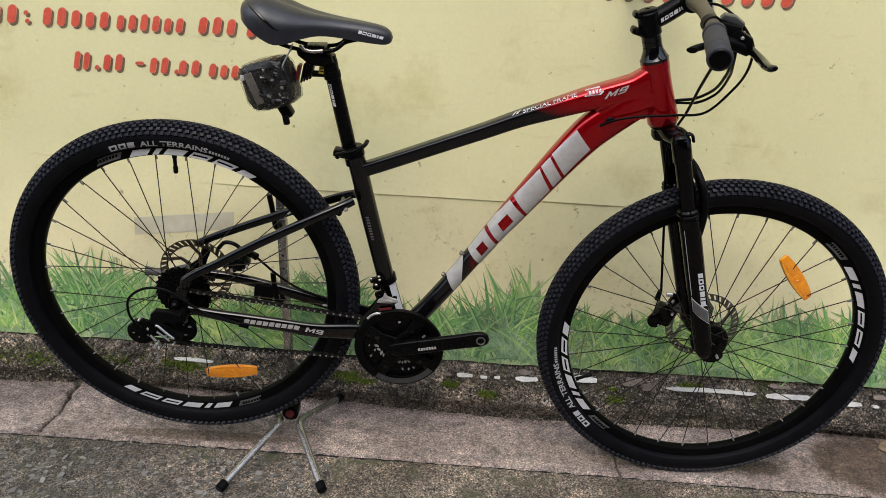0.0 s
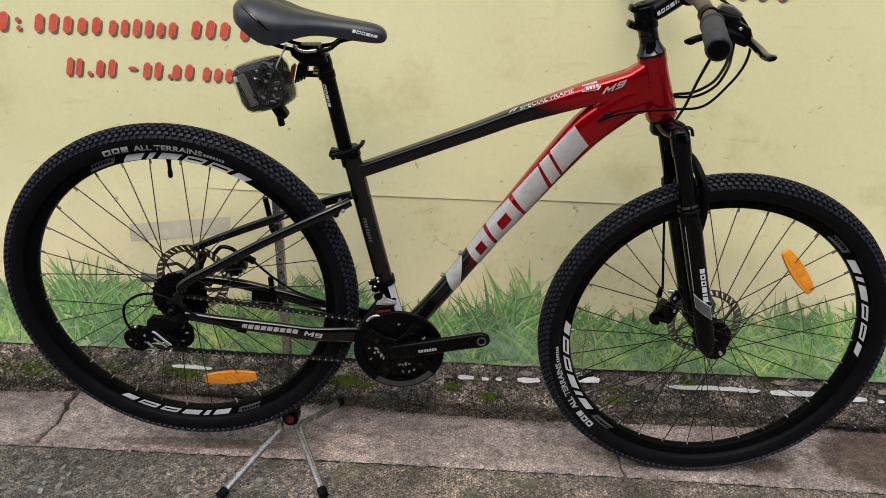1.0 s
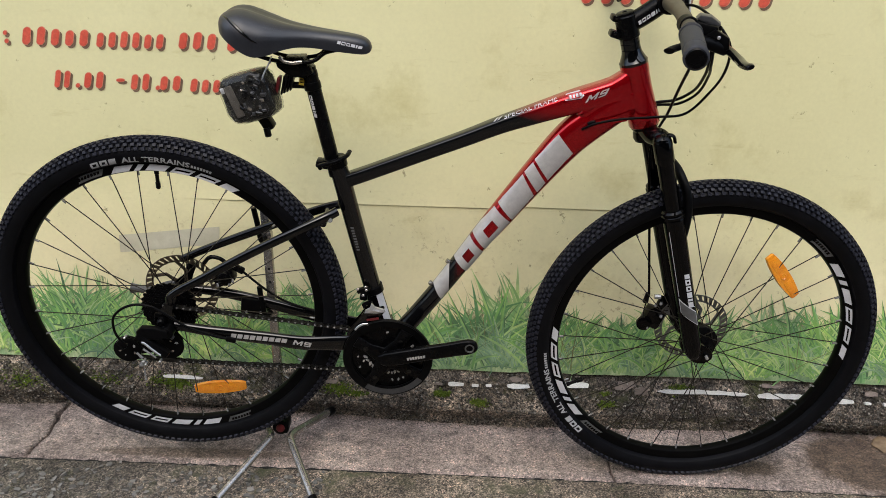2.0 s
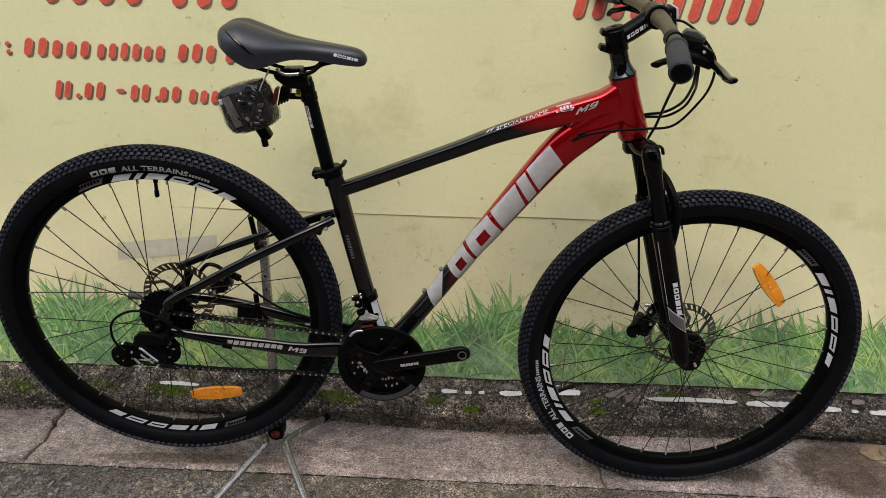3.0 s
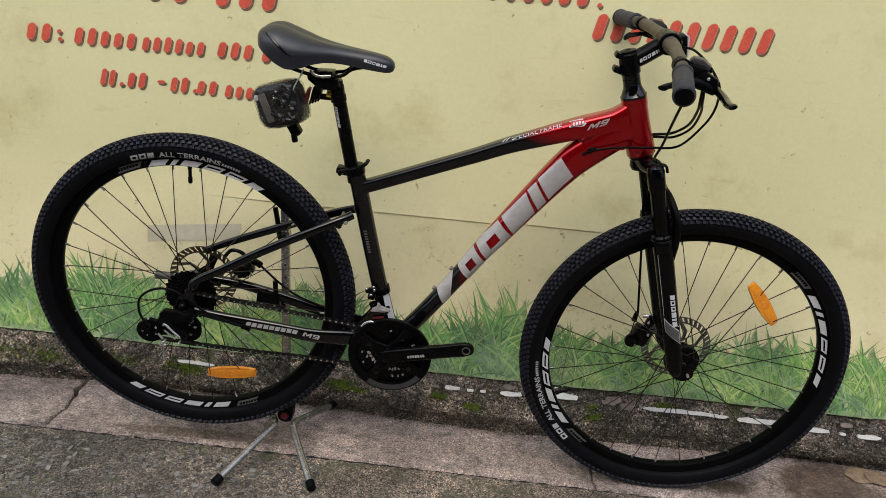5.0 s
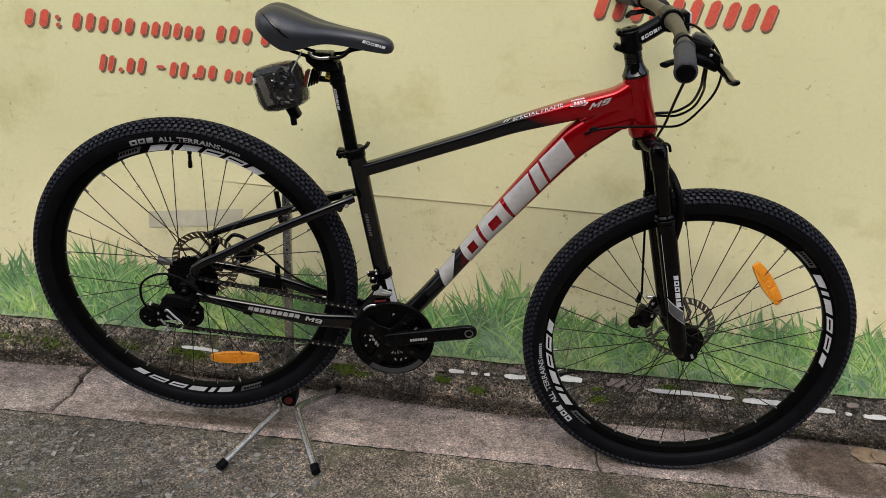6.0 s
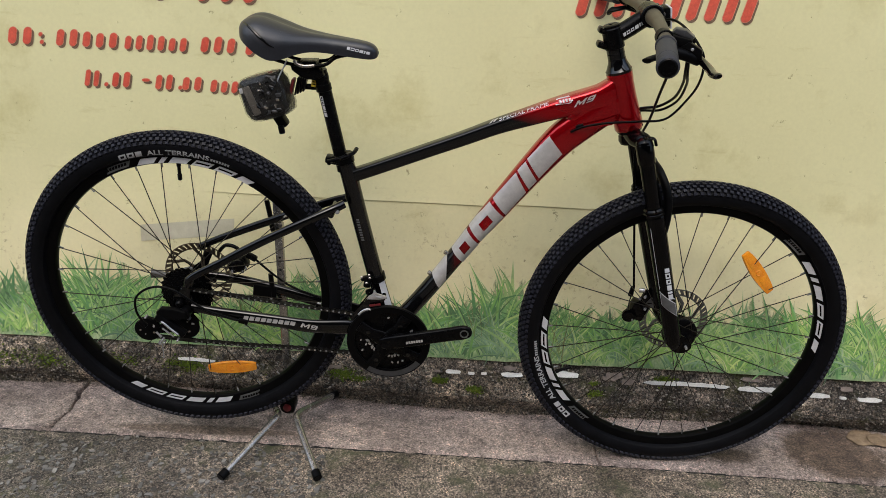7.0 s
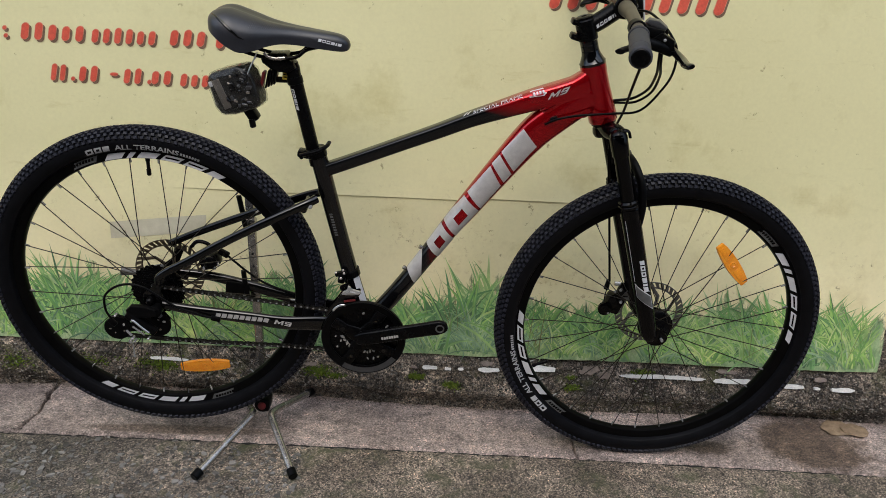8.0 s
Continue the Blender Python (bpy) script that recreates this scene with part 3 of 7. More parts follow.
def build_paving():
    road = [(-7, -6), (7, -6), (7, slab_edge(7) - 0.006)] + [(x, slab_edge(x) - 0.0065) for x in (2.2, 1.7, 1.2, 0.7, 0.2, -0.3, -0.8)] + [(-7, 0.0)]
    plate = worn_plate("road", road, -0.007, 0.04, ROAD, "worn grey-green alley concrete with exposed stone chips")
    # the worn crust on top of it, along the slabs
    bm = bmesh.new()
    bm.from_mesh(plate.data)
    nx, ny, rows = 760, 112, []
    for i in range(nx + 1):
        x = -1.0 + 3.0 * i / nx
        edge = slab_edge(x) - (0.0042 if x < 0.5 else max(0.0030, 0.0042 - (x - 0.5) * 0.003)) + jag(x, 0.3, 0.004).y + jag(x, 0.1, 0.003, 110).y
        rows.append([bm.verts.new(V(x, edge - 0.50 * (j - 1) / ny if j else edge, road_height(x, edge - 0.50 * (j - 1) / ny) - (0.002 if j == 1 else 0.0) if j else -0.012)) for j in range(ny + 2)])
    for r0, r1 in zip(rows, rows[1:]):
        for j in range(ny + 1):
            bm.faces.new((r0[j], r0[j + 1], r1[j + 1], r1[j])).smooth = True
    bm.to_mesh(plate.data)
    bm.free()
    strip = thing("pavement", (0.5, 0.1, -0.03), "strip of cracked pinkish-grey cast concrete slabs along the wall", "pavement", kind="structure")
    crack = [(-0.418, -0.012), (-0.402, 0.004), (-0.386, 0.018), (-0.382, 0.05), (-0.376, 0.08), (-0.384, 0.115), (-0.382, 0.14), (-0.396, 0.17), (-0.392, 0.20), (-0.394, 0.26)]
    wide = (0.022, 0.015, 0.009, 0.005, 0.0045, 0.006, 0.010, 0.015, 0.010, 0.007)
    left_side = [(x - w * 0.5, y) for (x, y), w in zip(crack, wide)]
    right_side = [(x + w * 0.5 + (0.010 if i == 0 else 0), y) for i, ((x, y), w) in enumerate(zip(crack, wide))]

    def front(x0, x1):
        return [(x0 + (x1 - x0) * i / 6, slab_edge(x0 + (x1 - x0) * i / 6)) for i in range(7)]
    for x0, x1 in ((-7.0, -5.41), (-5.406, -4.01), (-4.006, -2.604), (2.354, 3.75), (3.754, 5.2), (5.204, 7.0)):
        worn_plate("slab", front(x0, x1) + [(x1, 0.40 if x1 < 0 else 0.16), (x0, 0.40 if x1 < 0 else 0.16)], 0.0, 0.03, SLAB, "", strip)
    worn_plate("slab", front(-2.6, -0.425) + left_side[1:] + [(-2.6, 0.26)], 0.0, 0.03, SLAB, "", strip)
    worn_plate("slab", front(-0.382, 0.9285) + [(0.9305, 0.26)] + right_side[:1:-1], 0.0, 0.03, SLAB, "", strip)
    worn_plate("slab", front(0.9325, 2.35) + [(2.35, 0.26), (0.9345, 0.26)], 0.0, 0.03, SLAB, "", strip)


def road_height(x, y):
    """The crust's relief: shallow hollows, grains standing proud and small pits."""
    fade = min(1.0, max(0.0, (y + 0.50) / 0.04))
    grain = noise.cell(V(x * 150, y * 150, 2)) * 0.0014 * max(0.0, 0.3 + noise.noise(V(x * 14, y * 14, 9)))
    pit = min(0.0, noise.noise(V(x * 85, y * 85, 5)) + 0.22) * 0.0045
    return -0.0045 + fade * (0.0022 * noise.noise(V(x * 9, y * 9, 1)) + 0.0016 * noise.noise(V(x * 45, y * 45, 3)) + grain + pit)


def build_joint():
    """Black dirt packed into the open joint between the road and the slabs."""
    bm = bmesh.new()
    last = None
    for i in range(2001):
        x = -7 + 0.007 * i
        y = slab_edge(x)
        w = 0.0015 * noise.noise(V(x * 70, 2, 8))
        pair = [bm.verts.new(V(x, y - 0.0105 + w, -0.0100 + 0.0012 * noise.noise(V(x * 120, 1, 1)))), bm.verts.new(V(x, y - 0.0006 + w, -0.0062 + 0.0040 * noise.noise(V(x * 40, 4, 1))))]
        if last:
            bm.faces.new((last[0], pair[0], pair[1], last[1]))
        last = pair
    solid("joint_dirt", bm, EARTH, "black dirt packed into the paving joint", "dirt", "structure", 0)


def build_chips():
    """Pale flat stone chips that show in the worn surface of the road."""
    bm = bmesh.new()
    for _ in range(9500):
        x, y = rnd.uniform(-0.80, 1.80), rnd.uniform(-0.36, -0.006)
        dense = 1.0 if x < 0.15 else max(0.22, 1.0 - (x - 0.15) * 2.0)
        far = -y
        y += slab_edge(x)
        r = 0.0011 + 0.0095 * rnd.random() ** 4.5
        if rnd.random() > dense * (0.25 + 0.75 * min(1, far / 0.07)) or (x > 0.3 and r > 0.0032):
            continue
        n, turn, flat = rnd.randint(5, 8), rnd.uniform(0, 6.3), rnd.uniform(0.45, 0.95)
        base = road_height(x, y)
        lo, hi, up = [], [], min(0.0034, r * 0.50) * rnd.uniform(0.4, 1.0)
        tx, ty = rnd.gauss(0, 0.10), rnd.gauss(0, 0.10)
        for i in range(n):
            w, q = 2 * math.pi * (i + rnd.uniform(-0.25, 0.25)) / n, r * rnd.uniform(0.65, 1.2)
            u, v = q * math.cos(w), q * math.sin(w) * flat
            px, py = u * math.cos(turn) - v * math.sin(turn), u * math.sin(turn) + v * math.cos(turn)
            lo.append(bm.verts.new(V(x + px, y + py, base - 0.003)))
            hi.append(bm.verts.new(V(x + px * 0.86, y + py * 0.86, base + up + px * tx + py * ty)))
        bm.faces.new(hi)
        for i in range(n):
            bm.faces.new((lo[i], lo[(i + 1) % n], hi[(i + 1) % n], hi[i]))
    solid("stone_chips", bm, STONE_CHIPS, "pale flat stone chips set in the worn road surface", "stones", "stuff", 30)


def plinth_foot(x):
    """Where the footing meets the slabs."""
    line = [(-6, 0.22), (-0.8, 0.215), (-0.6, 0.208), (-0.24, 0.228), (0.0, 0.212), (0.23, 0.200), (0.32, 0.194), (0.44, 0.178), (0.735, 0.160), (1.1, 0.166), (1.47, 0.172), (1.7, 0.152), (2.2, 0.15), (6, 0.05)]
    for (x0, y0), (x1, y1) in zip(line, line[1:]):
        if x0 <= x <= x1:
            return y0 + (y1 - y0) * (x - x0) / (x1 - x0)
    return 0.15


def plinth_profile(x):
    w, b = wall_y(x), plinth_foot(x)
    k = noise.noise(V(x * 5, 1.7, 0.3)) * 0.008
    lip = min(w, b) - 0.021 - k
    return [(w + 0.040, 0.180), (w + 0.012, 0.172), (w + 0.007, 0.135), (w * 0.7 + lip * 0.3, 0.112), (w * 0.45 + lip * 0.55, 0.092), (w * 0.2 + lip * 0.8, 0.072), (lip, 0.052), (lip + 0.003, 0.042), (lip + 0.010, 0.032), (lip + 0.015, 0.022), (b - 0.003, 0.012), (b - 0.001, 0.0005), (b - 0.012, -0.007)]


def seen_on_plinth(x, z):
    """Moves a spot told on the wall's plane out to the footing's face, along the view from the alley."""
    d = -0.02
    while d < 0.09 and plinth_y(x, min(0.17, z + 0.55 * d)) > wall_y(x, z) - d:
        d += 0.0005
    return x + (0.55 - x) * d / 1.75 - 0.012, max(0.002, z + 0.55 * d) + 0.014


def crumble(x, y, z):
    """Relief of broken mortar: lumps, pits and loose grains."""
    lump = noise.noise(V(x * 30, y * 30, z * 30)) * 0.0060 + noise.noise(V(x * 75, y * 75, z * 75)) * 0.0052
    grain = noise.cell(V(x * 190, y * 190, z * 190)) * 0.0030 * max(0.0, 0.35 + noise.noise(V(x * 22, y * 22, z * 22 + 7)))
    pit = min(0.0, noise.noise(V(x * 120, y * 120, z * 120)) + 0.16) * 0.0105
    return lump + grain + pit


def build_plinth():
    xs = [-6, -3, -1.5] + [-0.9 + 0.0032 * i for i in range(876)] + [2.4, 4, 6]
    verts, faces, wide = [], [], 0
    for x in xs:
        prof, fine = plinth_profile(x), []
        for (y0, z0), (y1, z1) in zip(prof, prof[1:]):
            cuts = max(2, int(math.hypot(y1 - y0, z1 - z0) / 0.0028))
            fine += [(y0, z0, y1, z1, i / 9) for i in range(9)] if cuts > 4 else [(y0, z0, y1, z1, i / 4) for i in range(4)]
        wide = wide or len(fine)
        for y0, z0, y1, z1, f in fine[:wide] + [fine[-1]] * max(0, wide - len(fine)):
            y, z = y0 + (y1 - y0) * f, z0 + (z1 - z0) * f
            d = crumble(x, y, z) if z < 0.150 else 0.0
            verts.append((x, y - d * 0.75, z + d * 0.65))
    for a in range(len(xs) - 1):
        faces += [(a * wide + j, a * wide + j + 1, (a + 1) * wide + j + 1, (a + 1) * wide + j) for j in range(wide - 1)]
    me = bpy.data.meshes.new("plinth")
    me.from_pydata(verts, [], faces)
    me.materials.append(PLINTH)
    me.polygons.foreach_set("use_smooth", [True] * len(me.polygons))
    return tagged(new("plinth", me), "blackened rough mortar footing at the foot of the wall", "plinth", kind="structure")


def blob(bm, cx, cz, half, high, lift, seed, y_of, rough=0.35):
    """A soft-edged lump of paint or mortar on the footing."""
    r = random.Random(seed)
    n = 36
    ring0, ring1 = [], []
    off = r.uniform(0, 50)
    for i in range(n):
        w = 2 * math.pi * i / n
        ex = abs(math.cos(w)) ** 0.55 * math.copysign(1, math.cos(w))
        ez = abs(math.sin(w)) ** 0.55 * math.copysign(1, math.sin(w))
        u = cx + ex * half * (1 + 0.10 * noise.noise(V(w * 2, off, 0)))
        ragged = 0.90 + rough * noise.noise(V(u * 45, off, 1 if ez > 0 else 7)) + 0.25 * noise.noise(V(u * 130, off, 3))
        for ring, s, l in ((ring0, 1.0, -0.004), (ring1, 0.82, lift)):
            x, z = cx + (u - cx) * (0.985 if ring is ring1 else 1), cz + ez * high * s * ragged + 0.12 * high * math.sin(u * 40 + off)
            ring.append(bm.verts.new(V(x, y_of(x, z) - l, z + l * 0.4)))
    for i in range(n):
        bm.faces.new((ring0[i], ring0[(i + 1) % n], ring1[(i + 1) % n], ring1[i]))
    bm.faces.new(ring1)
    return bm


def plinth_y(x, z):
    prof = plinth_profile(x)
    for (y0, z0), (y1, z1) in zip(prof, prof[1:]):
        if z0 >= z >= z1:
            return y0 + (y1 - y0) * (z0 - z) / max(1e-6, z0 - z1)
    return prof[-1][0]


def build_plinth_marks(plinth):
    # middle, height, half length, half height
    dashes = [(-0.085, 0.098, 0.047, 0.005), (0.580, 0.108, 0.018, 0.006), (0.626, 0.107, 0.008, 0.004), (0.658, 0.108, 0.007, 0.004), (0.729, 0.110, 0.026, 0.006), (0.868, 0.115, 0.030, 0.0075), (1.170, 0.108, 0.101, 0.0065), (1.356, 0.106, 0.055, 0.0075), (1.500, 0.100, 0.026, 0.0065), (1.560, 0.099, 0.007, 0.004), (1.625, 0.098, 0.028, 0.0065)]
    for i, (x, z, a, b) in enumerate(dashes):
        part("sealant_dab", blob(bmesh.new(), x, z, a * 1.04, b, 0.0060, 50 + i, plinth_y), WHITE_PAINT, plinth, "white smeared sealant", 60, Matrix())
    flakes = [(0.995, 0.116, 0.026, 0.011), (1.030, 0.102, 0.020, 0.012), (0.979, 0.111, 0.016, 0.006), (0.734, 0.121, 0.02, 0.006), (0.552, 0.105, 0.012, 0.004), (1.338, 0.124, 0.03, 0.005), (1.569, 0.116, 0.02, 0.005), (1.426, 0.119, 0.014, 0.007), (0.856, 0.084, 0.02, 0.004), (0.467, 0.073, 0.016, 0.004), (0.291, 0.098, 0.02, 0.007)]
    for i, (x, z, a, b) in enumerate(flakes):
        x, z = seen_on_plinth(x, z)
        part("mortar_flake", blob(bmesh.new(), x, z, a * 0.8, b * 0.9, 0.0035, 90 + i, plinth_y, 0.9), FLAKE, plinth, "pinkish bare mortar patch", 60, Matrix())


def build_moss():
    spots = [(-0.555, 0.076, 0.06, 150), (-0.459, 0.069, 0.05, 150), (-0.133, 0.081, 0.03, 60), (-0.080, 0.081, 0.045, 420), (0.311, 0.081, 0.03, 420), (0.355, 0.072, 0.02, 120), (0.559, 0.082, 0.018, 300), (0.646, 0.066, 0.02, 240), (0.948, 0.073, 0.018, 160), (1.121, 0.111, 0.03, 200), (-0.268, 0.084, 0.06, 110), (0.041, 0.075, 0.05, 60), (0.944, 0.097, 0.012, 70), (1.423, 0.075, 0.02, 30), (-0.671, 0.084, 0.06, 90)]
    bm = bmesh.new()
    for cx, cz, s, count in spots:
        cx, cz = seen_on_plinth(cx, cz)
        for _ in range(count):
            x, z = rnd.gauss(cx, s * 0.5), max(0.003, rnd.gauss(cz, s * 0.20))
            y = plinth_y(x, z)
            h = rnd.uniform(0.0015, 0.0042)
            c = V(x, y - 0.002, z + 0.001)
            a, b = V(rnd.uniform(-1, 1), rnd.uniform(-1, 1), rnd.uniform(-0.3, 0.6)).normalized() * h, V(rnd.uniform(-1, 1), rnd.uniform(-1, 1), rnd.uniform(-0.3, 0.6)).normalized() * h
            tip = c + V(rnd.uniform(-1, 1) * h, -h, h)
            q = [bm.verts.new(p) for p in (c + a, c + b, c - a, c - b, tip)]
            for i in range(4):
                bm.faces.new((q[i], q[(i + 1) % 4], q[4]))
    solid("moss", bm, MOSS, "bright green moss clumps on the mortar footing", "moss", "stuff", 0)


def build_grit():
    """Loose pale grit caught on the footing and along the joints."""
    bm = bmesh.new()
    for _ in range(17000):
        x = rnd.uniform(-0.8, 1.85)
        z = 0.002 + 0.13 * rnd.random() ** 1.2
        y = plinth_y(x, z)
        r = rnd.choice((0.0009, 0.0011, 0.0014, 0.0018, 0.0022, 0.0028, 0.0036)) * rnd.uniform(0.7, 1.3)
        c = V(x, y - r * 0.4, z + r * 0.5)
        q = [bm.verts.new(c + V(rnd.uniform(0.6, 1.2) * dx * r, rnd.uniform(0.6, 1.2) * dy * r, rnd.uniform(0.5, 1) * dz * r)) for dx, dy, dz in ((1, 0, 0), (0, 1, 0), (-1, 0, 0), (0, -1, 0), (0, 0, 1), (0, 0, -1))]
        for a, b in ((0, 1), (1, 2), (2, 3), (3, 0)):
            bm.faces.new((q[a], q[b], q[4])), bm.faces.new((q[b], q[a], q[5]))
    for _ in range(9000):
        x = rnd.uniform(-0.8, 1.85)
        foot = plinth_foot(x)
        y = foot - 0.002 - abs(rnd.gauss(0, 0.016)) if rnd.random() < 0.35 else rnd.uniform(-0.40, foot)
        r = rnd.choice((0.0007, 0.0009, 0.0011, 0.0014, 0.0019)) * rnd.uniform(0.7, 1.3)
        z = 0.0 if y > slab_edge(x) else road_height(x, y)
        if -0.008 < y - slab_edge(x) < 0.002:
            continue
        q = [bm.verts.new(V(x + math.cos(w) * r * rnd.uniform(0.7, 1.2), y + math.sin(w) * r * rnd.uniform(0.7, 1.2), z - 0.0004)) for w in (0.3, 1.6, 2.9, 4.1, 5.4)]
        top = bm.verts.new(V(x, y, z + r * 0.7))
        for i in range(5):
            bm.faces.new((q[i], q[(i + 1) % 5], top))
    solid("grit", bm, GRIT, "fine pale grit scattered on the mortar footing", "grit", "stuff", 0)


def build_dirt():
    """Brown dirt spread thinly over the slab beside the leaf, and dark flecks behind the front tyre."""
    bm = bmesh.new()
    patch = [(1.419, 0.118), (1.511, 0.164), (1.630, 0.023), (1.596, -0.071), (1.441, -0.056), (1.368, -0.021)]
    mx, my = sum(p[0] for p in patch) / 6, sum(p[1] for p in patch) / 6
    for k in range(3600):
        if k < 3200:
            i = rnd.randrange(6)
            a, b = patch[i], patch[(i + 1) % 6]
            u, v = rnd.random(), math.sqrt(rnd.random()) * rnd.uniform(0.85, 1.08)
            x, y = mx + ((a[0] + (b[0] - a[0]) * u) - mx) * v, my + ((a[1] + (b[1] - a[1]) * u) - my) * v
            if noise.noise(V(x * 26, y * 26, 4)) < -0.22:
                continue
        else:
            x, y = rnd.gauss(1.255, 0.026), rnd.gauss(0.018, 0.012)
        if y < slab_edge(x) + 0.004:
            continue
        r = rnd.uniform(0.0005, 0.0013)
        z = 0.0003 + 0.0004 * rnd.random()
        t = rnd.uniform(0, 6.3)
        bm.faces.new([bm.verts.new(V(x + math.cos(t + w) * r * rnd.uniform(0.6, 1.2), y + math.sin(t + w) * r * rnd.uniform(0.6, 1.2), z)) for w in (0, 1.3, 2.5, 3.8, 5.1)])
    solid("dirt", bm, DIRT, "thin brown dirt and dark flecks spread over the concrete slab", "dirt", "stuff", 0)


def build_walls():
    bm = bmesh.new()
    back = 0.014
    q = [(-6, 0.0), (6, 0.0), (6, 0.2), (-6, 0.2)]
    # carried up to 5.5 m, unseen, to narrow the sky reflected in the tubes
    lo, hi = [bm.verts.new(V(x, wall_y(x, -0.03) + back + d, -0.03)) for x, d in q], [bm.verts.new(V(x, wall_y(x, 5.5) + back + d, 5.5)) for x, d in q]
    bm.faces.new(lo[::-1]), bm.faces.new(hi)
    for i in range(4):
        bm.faces.new((lo[i], lo[(i + 1) % 4], hi[(i + 1) % 4], hi[i]))
    solid("wall_north", bm, PLINTH, "dark weathered masonry wall behind the printed banner", "wall")
    # added out of view; its height and dark tone trim sky and bounce light
    bm = bmesh.new()
    box(bm, pose(0, -5.0, 2.0), (16, 0.2, 4.1))
    solid("wall_south", bm, PLASTER, "plain dark wall added across the alley, out of view", "wall")


BAN_X0, BAN_X1, BAN_Z0, BAN_Z1 = -1.6, 1.706, 0.130, 2.1


def ban_lift(x, z):
    """How far the loose sheet stands off the wall."""
    ripple = 0.004 * noise.noise(V(x * 2.2, z * 1.6, 0.4)) + 0.0016 * noise.noise(V(x * 7, z * 4, 2.0))
    seam = z - (0.545 + 0.006 * (x > 0.7))
    fold = 0.0030 * math.exp(-max(0.0, seam) / 0.05) * min(1, max(0, (x + 0.06) / 0.12)) * (1 - min(1, max(0, (x - 0.88) / 0.16))) if seam > 0 else 0.0
    return 0.004 + ripple + fold


def ban_foot(x):
    """How far the sheet's uneven foot stands above its lowest line."""
    return 0.005 + 0.008 * min(1, max(0, (x - 0.3) / 0.7)) + 0.003 * noise.noise(V(x * 8, 0, 5)) + 0.002 * noise.noise(V(x * 40, 0, 1))


def build_banner():
    ban = thing("banner", (0.4, wall_y(0.4), BAN_Z0), "pale yellow printed vinyl banner with red lettering on the wall", "banner")
    bm = bmesh.new()
    nx = 240
    zs = [BAN_Z0] + [BAN_Z0 + 0.012 * i for i in range(2, 34)] + [0.530 + 0.002 * i for i in range(25)] + [0.584 + 0.03 * i for i in range(52)]
    grid = []
    for z in zs:
        row = []
        for i in range(nx + 1):
            x = BAN_X0 + (BAN_X1 - BAN_X0) * i / nx
            zz = z
            if z == BAN_Z0:
                zz += ban_foot(x)
            row.append(bm.verts.new(on_wall(x + (0.003 * noise.noise(V(0, z * 12, 4)) if i == nx else 0), zz, ban_lift(x, z))))
        grid.append(row)
    for r0, r1 in zip(grid, grid[1:]):
        for i in range(nx):
            bm.faces.new((r0[i], r0[i + 1], r1[i + 1], r1[i]))
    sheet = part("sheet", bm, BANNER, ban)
    mod = sheet.modifiers.new("thickness", "SOLIDIFY")
    mod.thickness, mod.offset = 0.0006, 0
    build_grass(ban)
    build_lettering(ban)
    bm = bmesh.new()
    a, b = V(-0.209, 0, 0.411), V(0.025, 0, 0.439)
    lo, hi = [], []
    for i in range(25):
        u = i / 24
        x, z = a.x + (b.x - a.x) * u, a.z + (b.z - a.z) * u
        for row, zz in ((lo, z), (hi, z + 0.042)):
            jx = jag(x, zz, 0.004, 60).x if i in (0, 24) else 0
            row.append(bm.verts.new(on_wall(x + jx, zz, ban_lift(x, zz) + 0.0012)))
    for i in range(24):
        bm.faces.new((lo[i], lo[i + 1], hi[i + 1], hi[i]))
    part("tape", bm, TAPE, ban, "strip of yellowed clear tape")


def blade(bm, x, z, length, width, lean, curl, lift, fold=0.0):
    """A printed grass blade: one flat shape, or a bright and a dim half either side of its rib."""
    n = 5
    rib, left, right = [], [], []
    for i in range(n + 1):
        t = i / n
        ang = lean + curl * t * t
        cx, cz = x + length * t * math.sin(lean + curl * t * 0.6), z + length * t * math.cos(lean + curl * t * 0.6)
        w = width * (0.55 + 1.1 * t if t < 0.35 else 0.935 * (1 - ((t - 0.35) / 0.65) ** 1.5)) * 0.5
        px, pz = math.cos(ang) * w, -math.sin(ang) * w
        rib.append((cx + px * fold, cz + pz * fold)), left.append((cx - px, cz - pz)), right.append((cx + px, cz + pz))

    def strip(a, b, slot):
        va, vb = [[bm.verts.new(on_wall(u, v, ban_lift(u, v) + lift)) for u, v in side] for side in (a, b[:n])]
        for i in range(n - 1):
            bm.faces.new((va[i], vb[i], vb[i + 1], va[i + 1])).material_index = slot
        bm.faces.new((va[n - 1], vb[n - 1], va[n])).material_index = slot
    if fold:
        strip(left, rib, 0)
        strip(right, rib, 1)
    else:
        strip(left, right, 0)


def grass_top(x):
    """The height that the printed grass reaches along the banner."""
    peaks = [(-0.602, 0.323), (-0.506, 0.342), (-0.427, 0.333), (-0.353, 0.388), (-0.263, 0.370), (-0.149, 0.306), (-0.039, 0.278), (0.057, 0.306), (0.181, 0.398), (0.272, 0.380), (0.384, 0.288), (0.472, 0.306), (0.551, 0.315), (0.641, 0.390), (0.711, 0.418), (0.800, 0.343), (0.899, 0.301), (0.999, 0.329), (1.100, 0.366), (1.199, 0.329), (1.301, 0.366), (1.403, 0.363), (1.503, 0.354), (1.604, 0.363), (1.728, 0.289)]
    for (x0, h0), (x1, h1) in zip(peaks, peaks[1:]):
        if x0 <= x <= x1:
            return h0 + (h1 - h0) * (x - x0) / (x1 - x0)
    return 0.31


